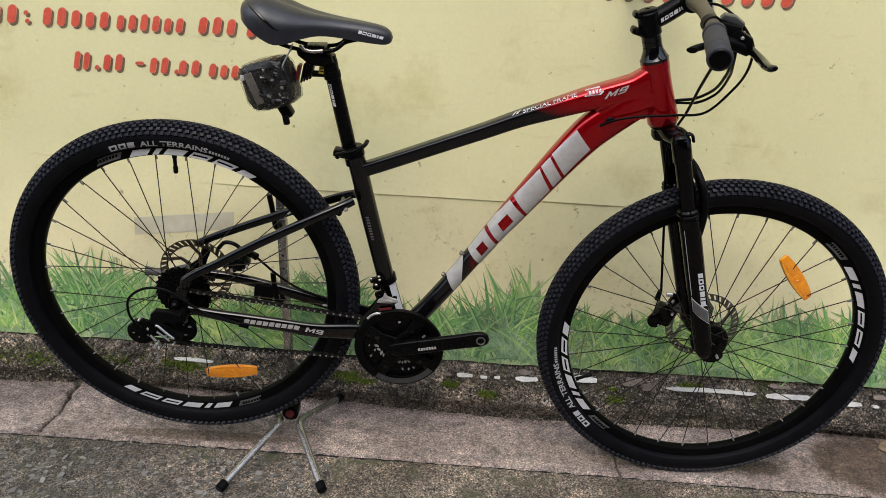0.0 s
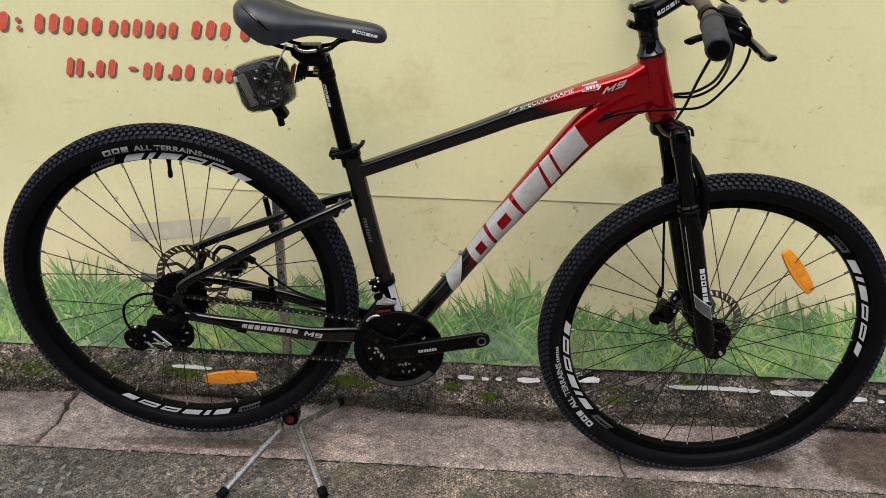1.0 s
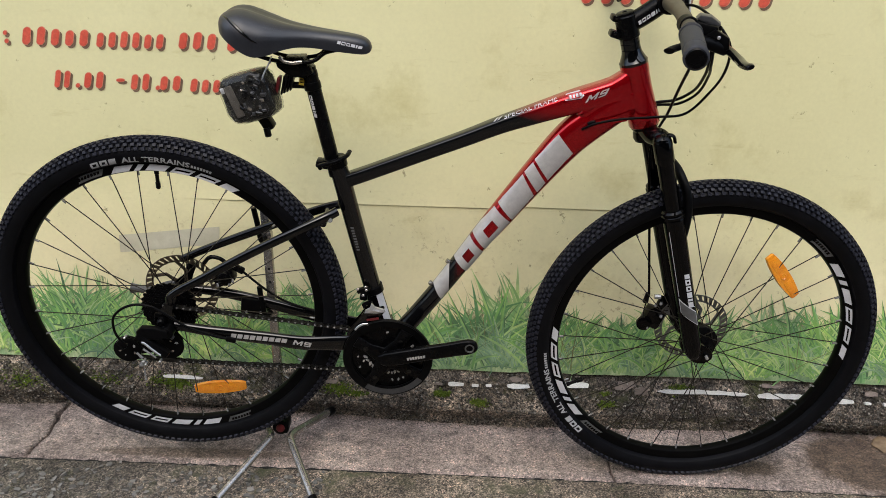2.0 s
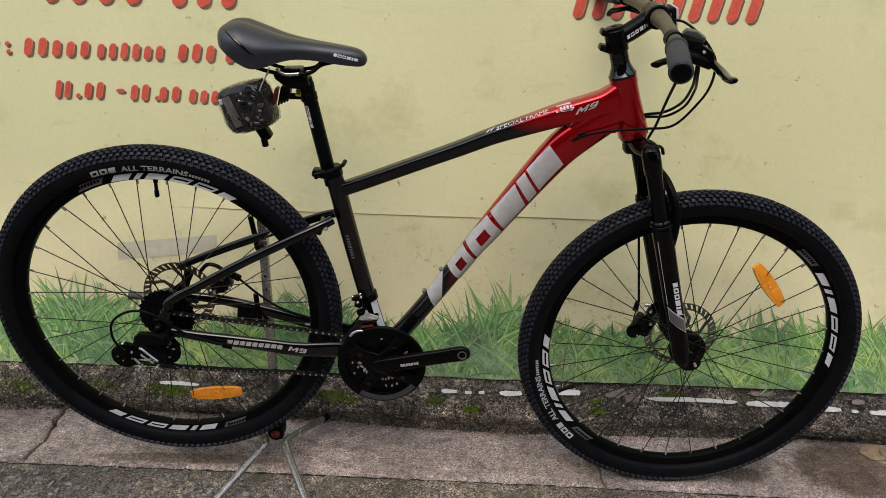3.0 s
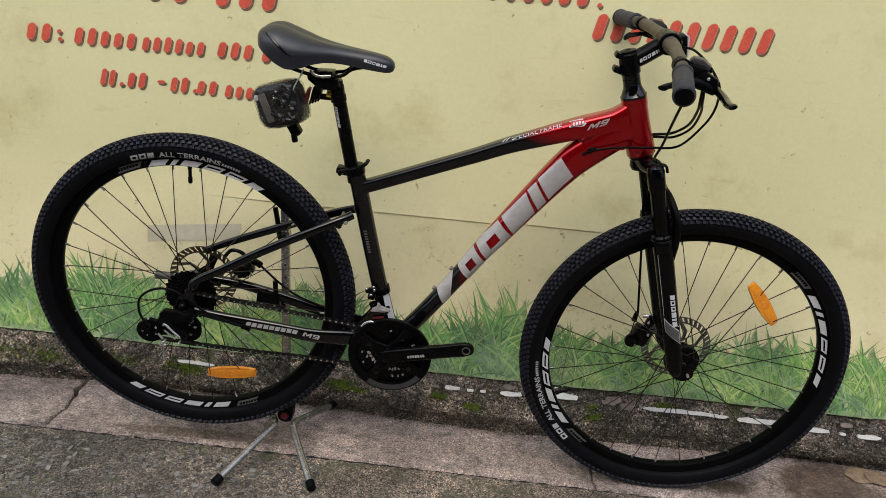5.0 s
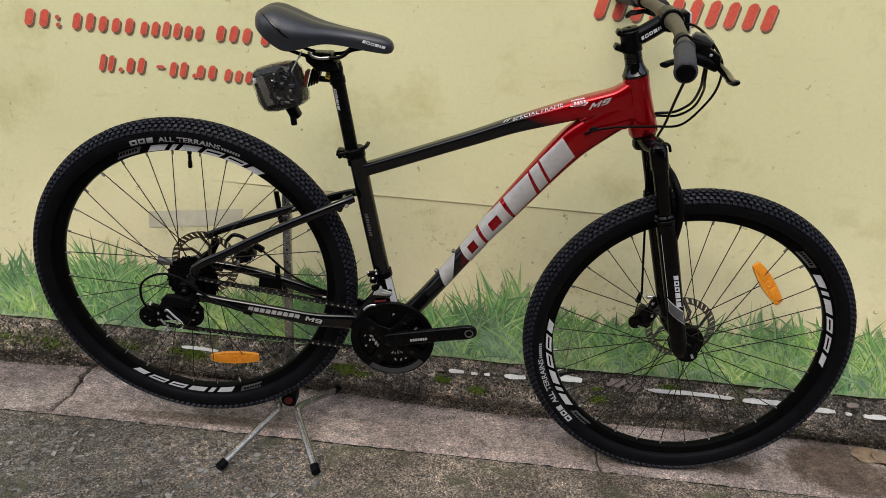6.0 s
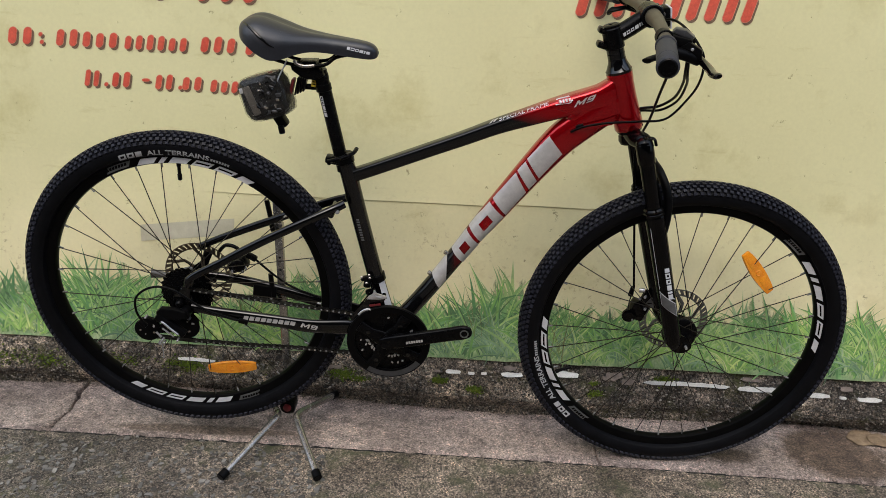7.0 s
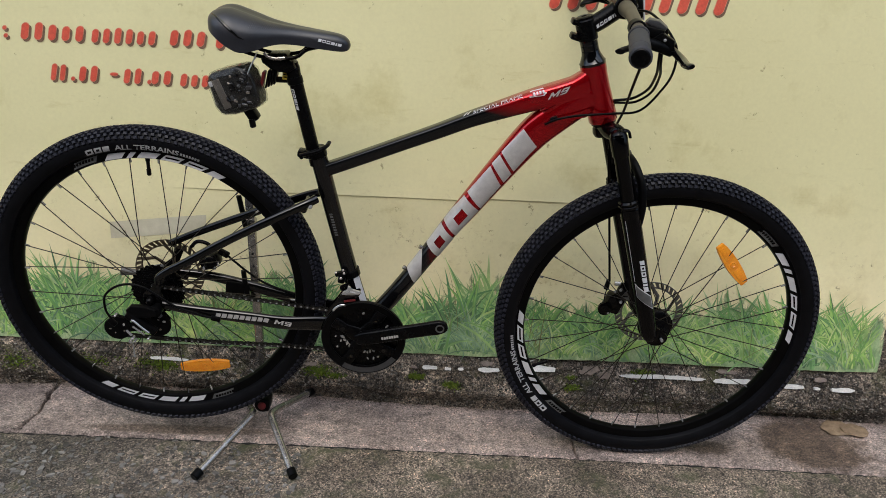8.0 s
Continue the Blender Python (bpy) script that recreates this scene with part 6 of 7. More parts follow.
        prism(bm, [(-0.022, -0.010), (0.010, -0.014), (0.026, -0.004), (0.018, 0.010), (-0.006, 0.014)], 0.018, pose(0.930, s * 0.206 - 0.009, 1.000, 0, 20, s * 12), 0.002)
        sweep(bm, spline([V(0.900, s * 0.215, 1.000), V(0.925, s * 0.213, 0.994), V(0.950, s * 0.208, 0.985)], 4), 0.009, 12)
        pod = part("lever_pod", swept(bm), BLACK_PLASTIC, bike, "black shifter and brake lever body")
        bm = bmesh.new()
        prism(bm, [(-0.016, 0), (0.018, -0.003), (0.020, 0.003), (0.004, 0.009), (-0.012, 0.007)], 0.024, pose(0.920, s * 0.186 - 0.012, 1.022, 0, 14, s * 14), 0.0018)
        part("shifter_cover", swept(bm), POD_GREY, pod, "grey shifter cover", at=Matrix())
        bm = bmesh.new()
        lever = spline([V(0.946, s * 0.190, 0.990), V(0.955, s * 0.215, 0.984), V(0.957, s * 0.250, 0.981), V(0.954, s * 0.285, 0.981), V(0.957, s * 0.305, 0.983)], 5)
        sweep(bm, lever, [(0.0072, 0.0045)] * (len(lever) - 1) + [(0.0050, 0.003)], 14, V(1, 0, 0.3))
        part("brake_lever", swept(bm), BLACK_GLOSS, pod, "black brake lever blade", at=Matrix())
        bm = bmesh.new()
        sweep(bm, spline([V(0.903, s * 0.215, 0.997), V(0.884, s * 0.218, 0.992), V(0.870, s * 0.221, 0.988), V(0.863 if s < 0 else 0.872, s * 0.226, 0.986)], 5), [(0.007 + 0.003 * min(1, i / 8), 0.0045) for i in range(16)], 12)
        part("thumb_lever", swept(bm), BLACK_PLASTIC, pod, "black thumb paddle", at=Matrix())
        bm = bmesh.new()
        lathe(bm, V(0.945, s * 0.172, 1.008), V(0.3, -s, -0.2), [(0, 0.006), (0.010, 0.006), (0.012, 0.0045), (0.020, 0.0035)], 12)
        part("cable_barrel", swept(bm), BLACK_PLASTIC, pod, at=Matrix())
        # two steel bolt heads added to give the pod its glints
        for x, y, z in ((0.934, 0.2175, 1.004), (0.947, 0.2120, 0.995)):
            bm = bmesh.new()
            lathe(bm, V(x, s * y, z), V(0, s, 0.25), [(0, 0.0026), (0.0030, 0.0026), (0.0034, 0.0016)], 10)
            part("pod_glint", swept(bm), STEEL, pod, "small bright bolt added as a glint", at=Matrix())
    # clear reflector on the bar in front of the stem
    bm = bmesh.new()
    box(bm, pose(0.944, 0.028, 1.014, 0, -8), (0.010, 0.044, 0.036), 0.004)
    box(bm, pose(0.930, 0.028, 1.016), (0.026, 0.010, 0.010), 0.002)
    ref = part("bar_reflector", bm, BLACK_PLASTIC, bike, "black backed front reflector")
    bm = bmesh.new()
    box(bm, pose(0.9505, 0.028, 1.013, 0, -8), (0.003, 0.046, 0.038), 0.001)
    part("reflector_lens", bm, WHITE_DECAL, ref, "clear lens", at=Matrix())
    # outer cables
    runs = [
        ("gear_cable", 0.0022, [(0.784, -0.0270, 0.803), (0.807, -0.034, 0.816), (0.849, -0.036, 0.825), (0.9066, -0.0438, 0.8325), (0.9515, -0.0600, 0.8445), (0.9762, -0.0986, 0.8954), (0.9779, -0.1424, 0.9383), (0.9682, -0.1752, 0.980), (0.9593, -0.1643, 1.0004), (0.9516, -0.1205, 1.014), (0.9441, -0.0548, 1.0194), (0.930, -0.020, 1.016)]),
        ("rear_brake_hose", 0.0026, [(0.895, 0.016, 0.838), (0.923, 0.020, 0.841), (0.955, 0.020, 0.846), (0.969, -0.030, 0.877), (0.961, -0.100, 0.921), (0.948, -0.150, 0.955), (0.940, -0.178, 0.992)]),
        ("shift_hose", 0.0024, [(0.895, 0.022, 0.832), (0.925, 0.024, 0.835), (0.960, 0.022, 0.838), (0.978, -0.020, 0.868), (0.973, -0.080, 0.913), (0.955, -0.140, 0.948), (0.940, -0.185, 0.995)]),
        ("front_brake_hose", 0.0025, [(0.915, -0.200, 0.990), (0.912, -0.180, 0.955), (0.922, -0.100, 0.896), (0.931, -0.020, 0.829), (0.931, 0.030, 0.785), (0.928, 0.048, 0.745), (0.931, 0.052, 0.700), (0.9445, 0.051, 0.600), (0.9558, 0.050, 0.510), (0.966, 0.050, 0.430)]),
    ]
    for name, r, pts in runs:
        bm = bmesh.new()
        sweep(bm, spline([Vector(p) for p in pts], 8), r, 10)
        part(name, swept(bm), BLACK_PLASTIC, bike, "thin black outer cable")


def saddle_section(x, top, w, low):
    pts = []
    n = 20
    for i in range(n + 1):
        a = math.pi * i / n
        y = -w * math.cos(a)
        h = math.sin(a) ** 0.55
        flat = 0.10 * (w / 0.07) * math.exp(-(y / 0.012) ** 2) * 0.06
        pts.append(V(x, y, low + (top - low) * h - flat))
    for f in (0.85, 0.5, 0.0, -0.5, -0.85):
        pts.append(V(x, w * f, low + 0.004))
    return pts


def build_saddle(bike):
    rows = [(0.1645, 0.984, 0.022, 0.974), (0.1675, 0.990, 0.038, 0.966), (0.176, 0.996, 0.052, 0.959), (0.190, 1.001, 0.062, 0.949), (0.207, 1.001, 0.067, 0.938), (0.226, 0.995, 0.066, 0.930), (0.248, 0.987, 0.060, 0.932), (0.270, 0.979, 0.049, 0.938), (0.295, 0.973, 0.038, 0.941), (0.325, 0.968, 0.029, 0.938), (0.360, 0.963, 0.0245, 0.932), (0.390, 0.958, 0.0215, 0.928), (0.405, 0.953, 0.018, 0.927), (0.413, 0.946, 0.012, 0.929), (0.416, 0.938, 0.005, 0.933)]
    bm = bmesh.new()
    rings = []
    first = spline([V(x, t, w) for x, t, w, _ in rows], 5)
    last = spline([V(x, low, 0) for x, _, _, low in rows], 5)
    for p, q in zip(first, last):
        rings.append([bm.verts.new(v) for v in saddle_section(p.x, p.y, max(0.003, p.z), q.y)])
    n = len(rings[0])
    for r0, r1 in zip(rings, rings[1:]):
        for j in range(n):
            bm.faces.new((r0[j], r0[(j + 1) % n], r1[(j + 1) % n], r1[j]))
    bm.faces.new(rings[0]), bm.faces.new(rings[-1][::-1])
    saddle = part("saddle", bm, SADDLE_SKIN, bike, "black padded vinyl saddle", 60)

    def flank(x, up, lift=0.0008):
        for a, b in zip(rows, rows[1:]):
            if a[0] <= x <= b[0]:
                k = (x - a[0]) / (b[0] - a[0])
                _, top, w, low = (u + (v - u) * k for u, v in zip(a, b))
                ang = math.asin(min(1, max(0, up)) ** (1 / 0.55))
                return V(x, -w * math.cos(ang) - lift, low + (top - low) * up + lift * 0.6)
        return V(x, 0, 0.95)
    part("saddle_decal", wrap(block_row([0.0054, 0.0066, 0.0062, 0.0068, 0.0026, 0.0064], 0.0014, 0.0052, 0.3, (1, 2), 0.26), lambda u, v: flank(0.360 + u, 0.42 - u * 3.0 + v / 0.030)), WHITE_DECAL, saddle, "white decal blocks", 0, Matrix())
    bm = bmesh.new()
    for r in range(4):
        for i in range(22):
            p = flank(0.243 + 0.0034 * i + 0.001 * r, 0.70 + 0.06 * r + 0.006 * i * (1 - r * 0.2), 0.0006)
            q = [bm.verts.new(p + V(dx, 0, dz)) for dx, dz in ((-0.0008, 0), (0, -0.0007), (0.0008, 0), (0, 0.0007))]
            bm.faces.new(q)
    part("saddle_dots", bm, GREY_DECAL, saddle, "fine rows of grey stitched dots", 0, Matrix())
    bm = bmesh.new()
    seam = [flank(0.172 + 0.0045 * i, 0.90 - 0.047 * i + 0.0006 * i * i, 0.0005) for i in range(15)]
    sweep(bm, seam, [0.0004 + 0.0024 * math.sin(math.pi * i / 14) for i in range(15)], 8)
    part("saddle_crease", bm, BLACK_GLOSS, saddle, "glossy black crescent along the saddle's crease", at=Matrix())
    for s in (-1, 1):
        bm = bmesh.new()
        sweep(bm, spline([V(0.185, s * 0.036, 0.950), V(0.215, s * 0.032, 0.930), V(0.250, s * 0.023, 0.916), V(0.285, s * 0.021, 0.912), V(0.318, s * 0.020, 0.915), V(0.338, s * 0.016, 0.928), V(0.368, s * 0.010, 0.934)], 5), 0.0034, 10)
        part("saddle_rail", bm, BLACK_SATIN, saddle, "black steel rail", at=Matrix())
    bm = bmesh.new()
    prism(bm, [(0.252, 0.911), (0.2545, 0.902), (0.270, 0.890), (0.286, 0.886), (0.300, 0.884), (0.3155, 0.8935), (0.312, 0.903), (0.298, 0.911), (0.276, 0.914)], 0.040, pose(0, -0.020, 0), 0.004)
    prism(bm, [(0.262, 0.910), (0.268, 0.918), (0.300, 0.919), (0.306, 0.908)], 0.040, pose(0, -0.020, 0), 0.003)
    lathe(bm, V(0.3082, 0, 0.878), V(-0.195, 0, 1), [(0, 0.0133), (0.006, 0.0142), (0.014, 0.0142), (0.018, 0.0120)], 24)
    clamp = part("saddle_clamp", bm, BLACK_SATIN, bike, "black saddle clamp")
    bm = bmesh.new()
    sweep(bm, spline([V(0.262, -0.030, 0.924), V(0.268, -0.031, 0.917), V(0.282, -0.031, 0.9135), V(0.300, -0.030, 0.915)], 5), (0.0022, 0.0030), 10)
    part("clamp_plate", bm, CHROME, clamp, "bright clamp plate", at=Matrix())
    bm = bmesh.new()
    d = (V(0.3435, 0, 0.700) - V(0.3042, 0, 0.900)).normalized()
    nor = V(-d.z, 0, d.x)

    def post(s, phi, r=0.0137):
        return V(0.3042, 0, 0.900) + d * s - UP_Y * r * math.cos(phi) + nor * r * math.sin(phi)
    part("post_decal", wrap(block_row([0.0078, 0.0076, 0.0082, 0.003, 0.0078], 0.0016, 0.0062, 0.25, (0, 1), 0.26), lambda u, v: post(0.046 + u, -0.75 + v / 0.0136)), WHITE_DECAL, bike, "white decal blocks", 0)
    bm = bmesh.new()
    box(bm, pose(0.2935, -0.008, 0.8795, 0, 10), (0.009, 0.002, 0.020), 0.0006)
    tag = part("post_tag", bm, YELLOW_STICKER, bike, "small yellow tag")
    for k in range(3):
        bm = bmesh.new()
        box(bm, pose(0.2935, -0.0094, 0.8745 + 0.005 * k, 0, 10), (0.006, 0.0006, 0.0016))
        part("print_bar", bm, BLACK_SATIN, tag, at=Matrix())


def toothed(bm, c, r, teeth, y, thick):
    n = teeth * 4
    rad = [r * 1.0, r + 0.0028, r + 0.0028, r * 1.0]
    lo = [bm.verts.new(c + ring_point(2 * math.pi * i / n, rad[i % 4], y)) for i in range(n)]
    hi = [bm.verts.new(c + ring_point(2 * math.pi * i / n, rad[i % 4], y + thick)) for i in range(n)]
    bm.faces.new(lo), bm.faces.new(hi[::-1])
    for i in range(n):
        bm.faces.new((lo[i], hi[i], hi[(i + 1) % n], lo[(i + 1) % n]))


def build_drive(bike):
    # crankset
    c = BB
    bm = bmesh.new()
    for r, t, y in ((0.082, 42, -0.0555), (0.066, 34, -0.0490), (0.045, 22, -0.0420)):
        toothed(bm, c, r, t, y, 0.0022)
    ring = part("chainring", bm, BLACK_SATIN, bike, "black toothed chainrings", 25)
    bm = bmesh.new()
    guard = [(0.0880, -0.0655), (0.0893, -0.0645), (0.0893, -0.0590), (0.0880, -0.0580), (0.0730, -0.0575), (0.0722, -0.0600), (0.0730, -0.0630), (0.0860, -0.0640)]
    spin(bm, guard, 72)
    for v in bm.verts:
        v.co += c
    part("chain_guard", bm, BLACK_PLASTIC, bike, "black plastic chain guard ring", 30)
    bm = bmesh.new()
    arc = [[bm.verts.new(c + ring_point(radians(236 + 3 * i), r, -0.0658)) for r in (0.0735, 0.0860)] for i in range(30)]
    for p, q in zip(arc, arc[1:]):
        bm.faces.new((p[0], p[1], q[1], q[0]))
    part("guard_panel", bm, POD_GREY, bike, "satin grey guard panel", 0)
    bm = bmesh.new()
    for k in range(4):
        a = radians(58 + 90 * k)
        sweep(bm, [c + ring_point(a, 0.012, -0.064), c + ring_point(a, 0.045, -0.0645), c + ring_point(a, 0.073, -0.0635)], [(0.004, 0.020), (0.004, 0.0110), (0.003, 0.013)], 12)
    part("crank_spider", bm, BLACK_SATIN, bike, "black four-arm spider", 40)
    for k in range(4):
        bm = bmesh.new()
        lathe(bm, c + ring_point(radians(58 + 90 * k), 0.050, -0.060), -UP_Y, [(0, 0.005), (0.010, 0.005), (0.0105, 0.003)], 12)
        part("chainring_bolt", bm, BLACK_GLOSS, ring, at=Matrix())
    chance = random.Random(21)
    # bright pins, cut irregular to stand in for glints inside the rings
    for x, z, k in ((0.3908, 0.3350, 1.6), (0.3874, 0.3247, 1.0), (0.4009, 0.3187, 1.8), (0.4059, 0.3119, 1.7), (0.3950, 0.3265, 1.3), (0.3791, 0.3095, 0.8), (0.4369, 0.2973, 1.2), (0.4430, 0.2968, 1.0), (0.4490, 0.2998, 1.5), (0.4560, 0.3000, 1.1), (0.4659, 0.3072, 1.4), (0.4436, 0.2803, 0.9), (0.4560, 0.2812, 1.0), (0.4655, 0.2852, 0.8), (0.3762, 0.3351, 0.7), (0.4831, 0.3605, 0.7), (0.4860, 0.3630, 0.7), (0.4666, 0.3640, 0.8), (0.4361, 0.3927, 0.8)):
        bm = bmesh.new()
        prism(bm, [(-0.0030 * k, -0.0012), (0.0, -0.0022 * k), (0.0034 * k, -0.0006), (0.0022 * k, 0.0018), (-0.0016, 0.0014 * k)], 0.0025, pose(x, -0.0580, z, 0, chance.uniform(0, 180)))
        part("shift_pin", bm, STEEL, ring, "bright shift pin", at=Matrix())
    tip = V(0.5965, -0.0905, 0.3850)
    ctr = V(0.4335, -0.082, 0.3470)
    bm = bmesh.new()
    f = (tip - ctr).normalized()
    along = (-0.012, 0.0, 0.03, 0.07, 0.11, 0.140, 0.158, 0.168, 0.176, 0.181, 0.1835)
    arm = [ctr + f * s for s in along]
    sweep(bm, arm, [(0.004, 0.011), (0.009, 0.0155), (0.0085, 0.0158), (0.0078, 0.0155), (0.0072, 0.0152), (0.0070, 0.0155), (0.0070, 0.0162), (0.0070, 0.0158), (0.0065, 0.0132), (0.0055, 0.0095), (0.0035, 0.0045)], 28, boxy=[0.62] * len(along))
    crank = part("crank_arm", bm, BLACK_SATIN, bike, "black crank arm with no pedal", 50)
    bm = bmesh.new()
    lathe(bm, tip - UP_Y * 0.0055, -UP_Y, [(0, 0.0092), (0.0025, 0.0092), (0.0027, 0.0070), (0.0005, 0.0062)], 20)
    part("pedal_socket", bm, GREY_STEEL, crank, "bright threaded pedal hole", at=Matrix())
    bm = bmesh.new()
    lathe(bm, tip - UP_Y * 0.0058, -UP_Y, [(0, 0.0061), (0.0010, 0.0061)], 16)
    part("pedal_hole", bm, BLACK_SATIN, crank, at=Matrix())
    part("crank_decal", wrap(block_row([0.0042] * 7, 0.0011, 0.0062, 0.05), lambda u, v: ctr + f * (0.043 + u) + V(-f.z, 0, f.x) * (v - 0.005) - UP_Y * 0.0092), SILVER_DECAL, crank, "small silver decal blocks", 0, Matrix())
    # far crank, pointing back
    bm = bmesh.new()
    a, b = BB + V(0, 0.078, 0), BB + V(-0.165, 0.088, -0.038)
    sweep(bm, [a, a.lerp(b, 0.5), b], [(0.008, 0.015), (0.007, 0.012), (0.007, 0.012)], 16)
    part("crank_arm", bm, BLACK_SATIN, bike, "black crank arm with no pedal", 50)
    # cassette
    cas = None
    for k, (r, t) in enumerate(((0.0545, 28), (0.0495, 25), (0.0450, 23), (0.0405, 20), (0.036, 18), (0.0315, 15), (0.027, 13), (0.0225, 11))):
        bm = bmesh.new()
        toothed(bm, REAR, r, t, -0.0225 - 0.0043 * k, 0.0018)
        if cas is None:
            lathe(bm, REAR - UP_Y * 0.056, UP_Y, [(0, 0.012), (0.002, 0.016), (0.034, 0.018)], 20)
            cas = part("cassette", bm, BLACK_SATIN, bike, "black sprocket cassette", 25)
        else:
            part("sprocket", bm, BLACK_SATIN if k % 2 else BLACK_PLASTIC, cas, sharp=25, at=Matrix())
    bm = bmesh.new()
    spin(bm, [(0.050, -0.017), (0.052, -0.018), (0.051, -0.0165), (0.030, -0.0155)], 48)
    for v in bm.verts:
        v.co += REAR
    part("spoke_guard", bm, BLACK_PLASTIC, cas, "black plastic spoke guard", at=Matrix())
    for x, z in ((0.004, 0.405), (0.010, 0.392), (-0.004, 0.396), (0.016, 0.384)):
        bm = bmesh.new()
        lathe(bm, V(x, -0.070, z), -UP_Y, [(0, 0.0040), (0.006, 0.0040), (0.007, 0.0028)], 10)
        part("dropout_bolt", bm, GREY_DECAL, bike, "grey bolt")
    # axle ends
    bm = bmesh.new()
    lathe(bm, REAR - UP_Y * 0.080, UP_Y, [(0, 0.004), (0.003, 0.0075), (0.013, 0.0085), (0.014, 0.005), (0.15, 0.005), (0.151, 0.0085), (0.165, 0.0085), (0.168, 0.005)], 16)
    axle = part("rear_axle", bm, BLACK_SATIN, bike, "rear axle with its nuts")
    bm = bmesh.new()
    sweep(bm, spline([REAR + V(0, 0.090, 0), REAR + V(-0.045, 0.098, -0.011), REAR + V(-0.086, 0.094, -0.024), REAR + V(-0.122, 0.090, -0.020)], 5), [(0.006, 0.0038) if i < 10 else (0.008, 0.0055 + 0.0058 * (i - 10) / 5) for i in range(16)], 12)
    part("release_lever", bm, GREY_DECAL, axle, "dull grey quick-release lever", at=Matrix())
    # derailleur
    bm = bmesh.new()
    prism(bm, smooth_outline([(-0.010, 0.415), (0.008, 0.412), (0.014, 0.395), (0.008, 0.378), (-0.006, 0.376), (-0.012, 0.392)], 4), 0.006, pose(0, -0.073, 0), 0.001)
    part("derailleur_hanger", bm, BLACK_SATIN, bike)
    up, low = V(-0.010, 0, 0.349), V(-0.094, 0, 0.337)
    bm = bmesh.new()
    prism(bm, [(0.006, 0.384), (0.004, 0.400), (-0.018, 0.408), (-0.046, 0.409), (-0.056, 0.400), (-0.057, 0.386), (-0.046, 0.380), (-0.012, 0.384)], 0.014, pose(0, -0.094, 0), 0.003)
    box(bm, pose(-0.030, -0.088, 0.368, 0, 40), (0.072, 0.016, 0.017), 0.005)
    lathe(bm, V(0.0, -0.066, 0.392), -UP_Y, [(0, 0.012), (0.020, 0.012), (0.022, 0.009)], 20)
    der = part("derailleur", bm, BLACK_PLASTIC, bike, "black rear derailleur body", at=Matrix.Translation(V(0.012, 0, 0.008) - bike.location))
    bm = bmesh.new()
    sweep(bm, spline([V(-0.046, -0.0985, 0.379), V(-0.040, -0.0990, 0.377), V(-0.028, -0.0990, 0.364), V(-0.014, -0.0985, 0.350)], 4), (0.0022, 0.0024), 8)
    sweep(bm, spline([V(-0.046, -0.0975, 0.364), V(-0.036, -0.0980, 0.356), V(-0.024, -0.0975, 0.344)], 4), (0.0020, 0.0020), 8)
    sweep(bm, [V(-0.062, -0.0930, 0.352), V(-0.052, -0.0940, 0.340)], [0.0022, 0.0030], 8)
    part("derailleur_link", bm, STEEL, der, "bright link plates", at=Matrix())
    for x, z, r in ((-0.050, 0.334, 0.0030), (-0.056, 0.326, 0.0038), (-0.047, 0.327, 0.0024), (-0.018, 0.334, 0.0026), (-0.078, 0.388, 0.0024)):
        bm = bmesh.new()
        lathe(bm, V(x, -0.088, z), -UP_Y, [(0, r), (0.010, r), (0.011, r * 0.6)], 12)
        part("limit_screw", bm, STEEL, der, "bright screw", at=Matrix())
    for cw, r in ((up, 0.0300), (low, 0.0275)):
        bm = bmesh.new()
        toothed(bm, cw + V(0, 0, 0), r - 0.006, 11, -0.055, 0.003)
        lathe(bm, cw - UP_Y * 0.0635, UP_Y, [(0, r * 0.88), (0.001, r), (0.003, r), (0.004, r * 0.9)], 28)
        lathe(bm, cw - UP_Y * 0.047, UP_Y, [(0, r * 0.8), (0.002, r * 0.8)], 24)
        part("jockey_wheel", bm, BLACK_PLASTIC, der, "black jockey wheel in its cage", at=Matrix())
        # bright flecks put in for glints and light through the cage holes
        for k in range(6):
            a = 2 * math.pi * k / 6 + chance.uniform(-0.25, 0.65)
            w = chance.uniform(0.0012, 0.0030)
            bm = bmesh.new()
            prism(bm, [(-w * 1.5, -w * 0.5), (0, -w), (w * 1.3, -w * 0.4), (w, w * 0.7), (-w * 0.6, w * 0.8)], 0.0012, Matrix.Translation(cw + ring_point(a, r * chance.uniform(0.40, 0.74), -0.0642)) @ pose(0, 0, 0, 0, chance.uniform(0, 180)))
            part("cage_glint", bm, CHROME if k % 2 else SILVER_DECAL, der, at=Matrix())
    bm = bmesh.new()
    prism(bm, [(-0.094, 0.324), (-0.055, 0.330), (-0.010, 0.334), (-0.004, 0.348), (-0.012, 0.362), (-0.050, 0.350), (-0.094, 0.350)], 0.002, pose(0, -0.0615, 0))
    part("derailleur_cage", bm, BLACK_SATIN, der, at=Matrix())
    bm = bmesh.new()
    sweep(bm, [V(-0.055, -0.088, 0.318), V(-0.056, -0.088, 0.292), V(-0.0565, -0.088, 0.284)], [0.0016, 0.0016, 0.0026], 8)
    part("cable_end", bm, STEEL, der, "crimped bright cable end", at=Matrix())
    bm = bmesh.new()
    sweep(bm, spline([V(0.135, -0.076, 0.3825), V(0.110, -0.080, 0.390), V(0.090, -0.083, 0.399), V(0.053, -0.086, 0.417), V(0.020, -0.088, 0.4435), V(-0.006, -0.088, 0.461), V(-0.035, -0.088, 0.4660), V(-0.063, -0.088, 0.457), V(-0.084, -0.088, 0.436), V(-0.087, -0.088, 0.405), V(-0.078, -0.088, 0.382)], 6), 0.0025, 10)
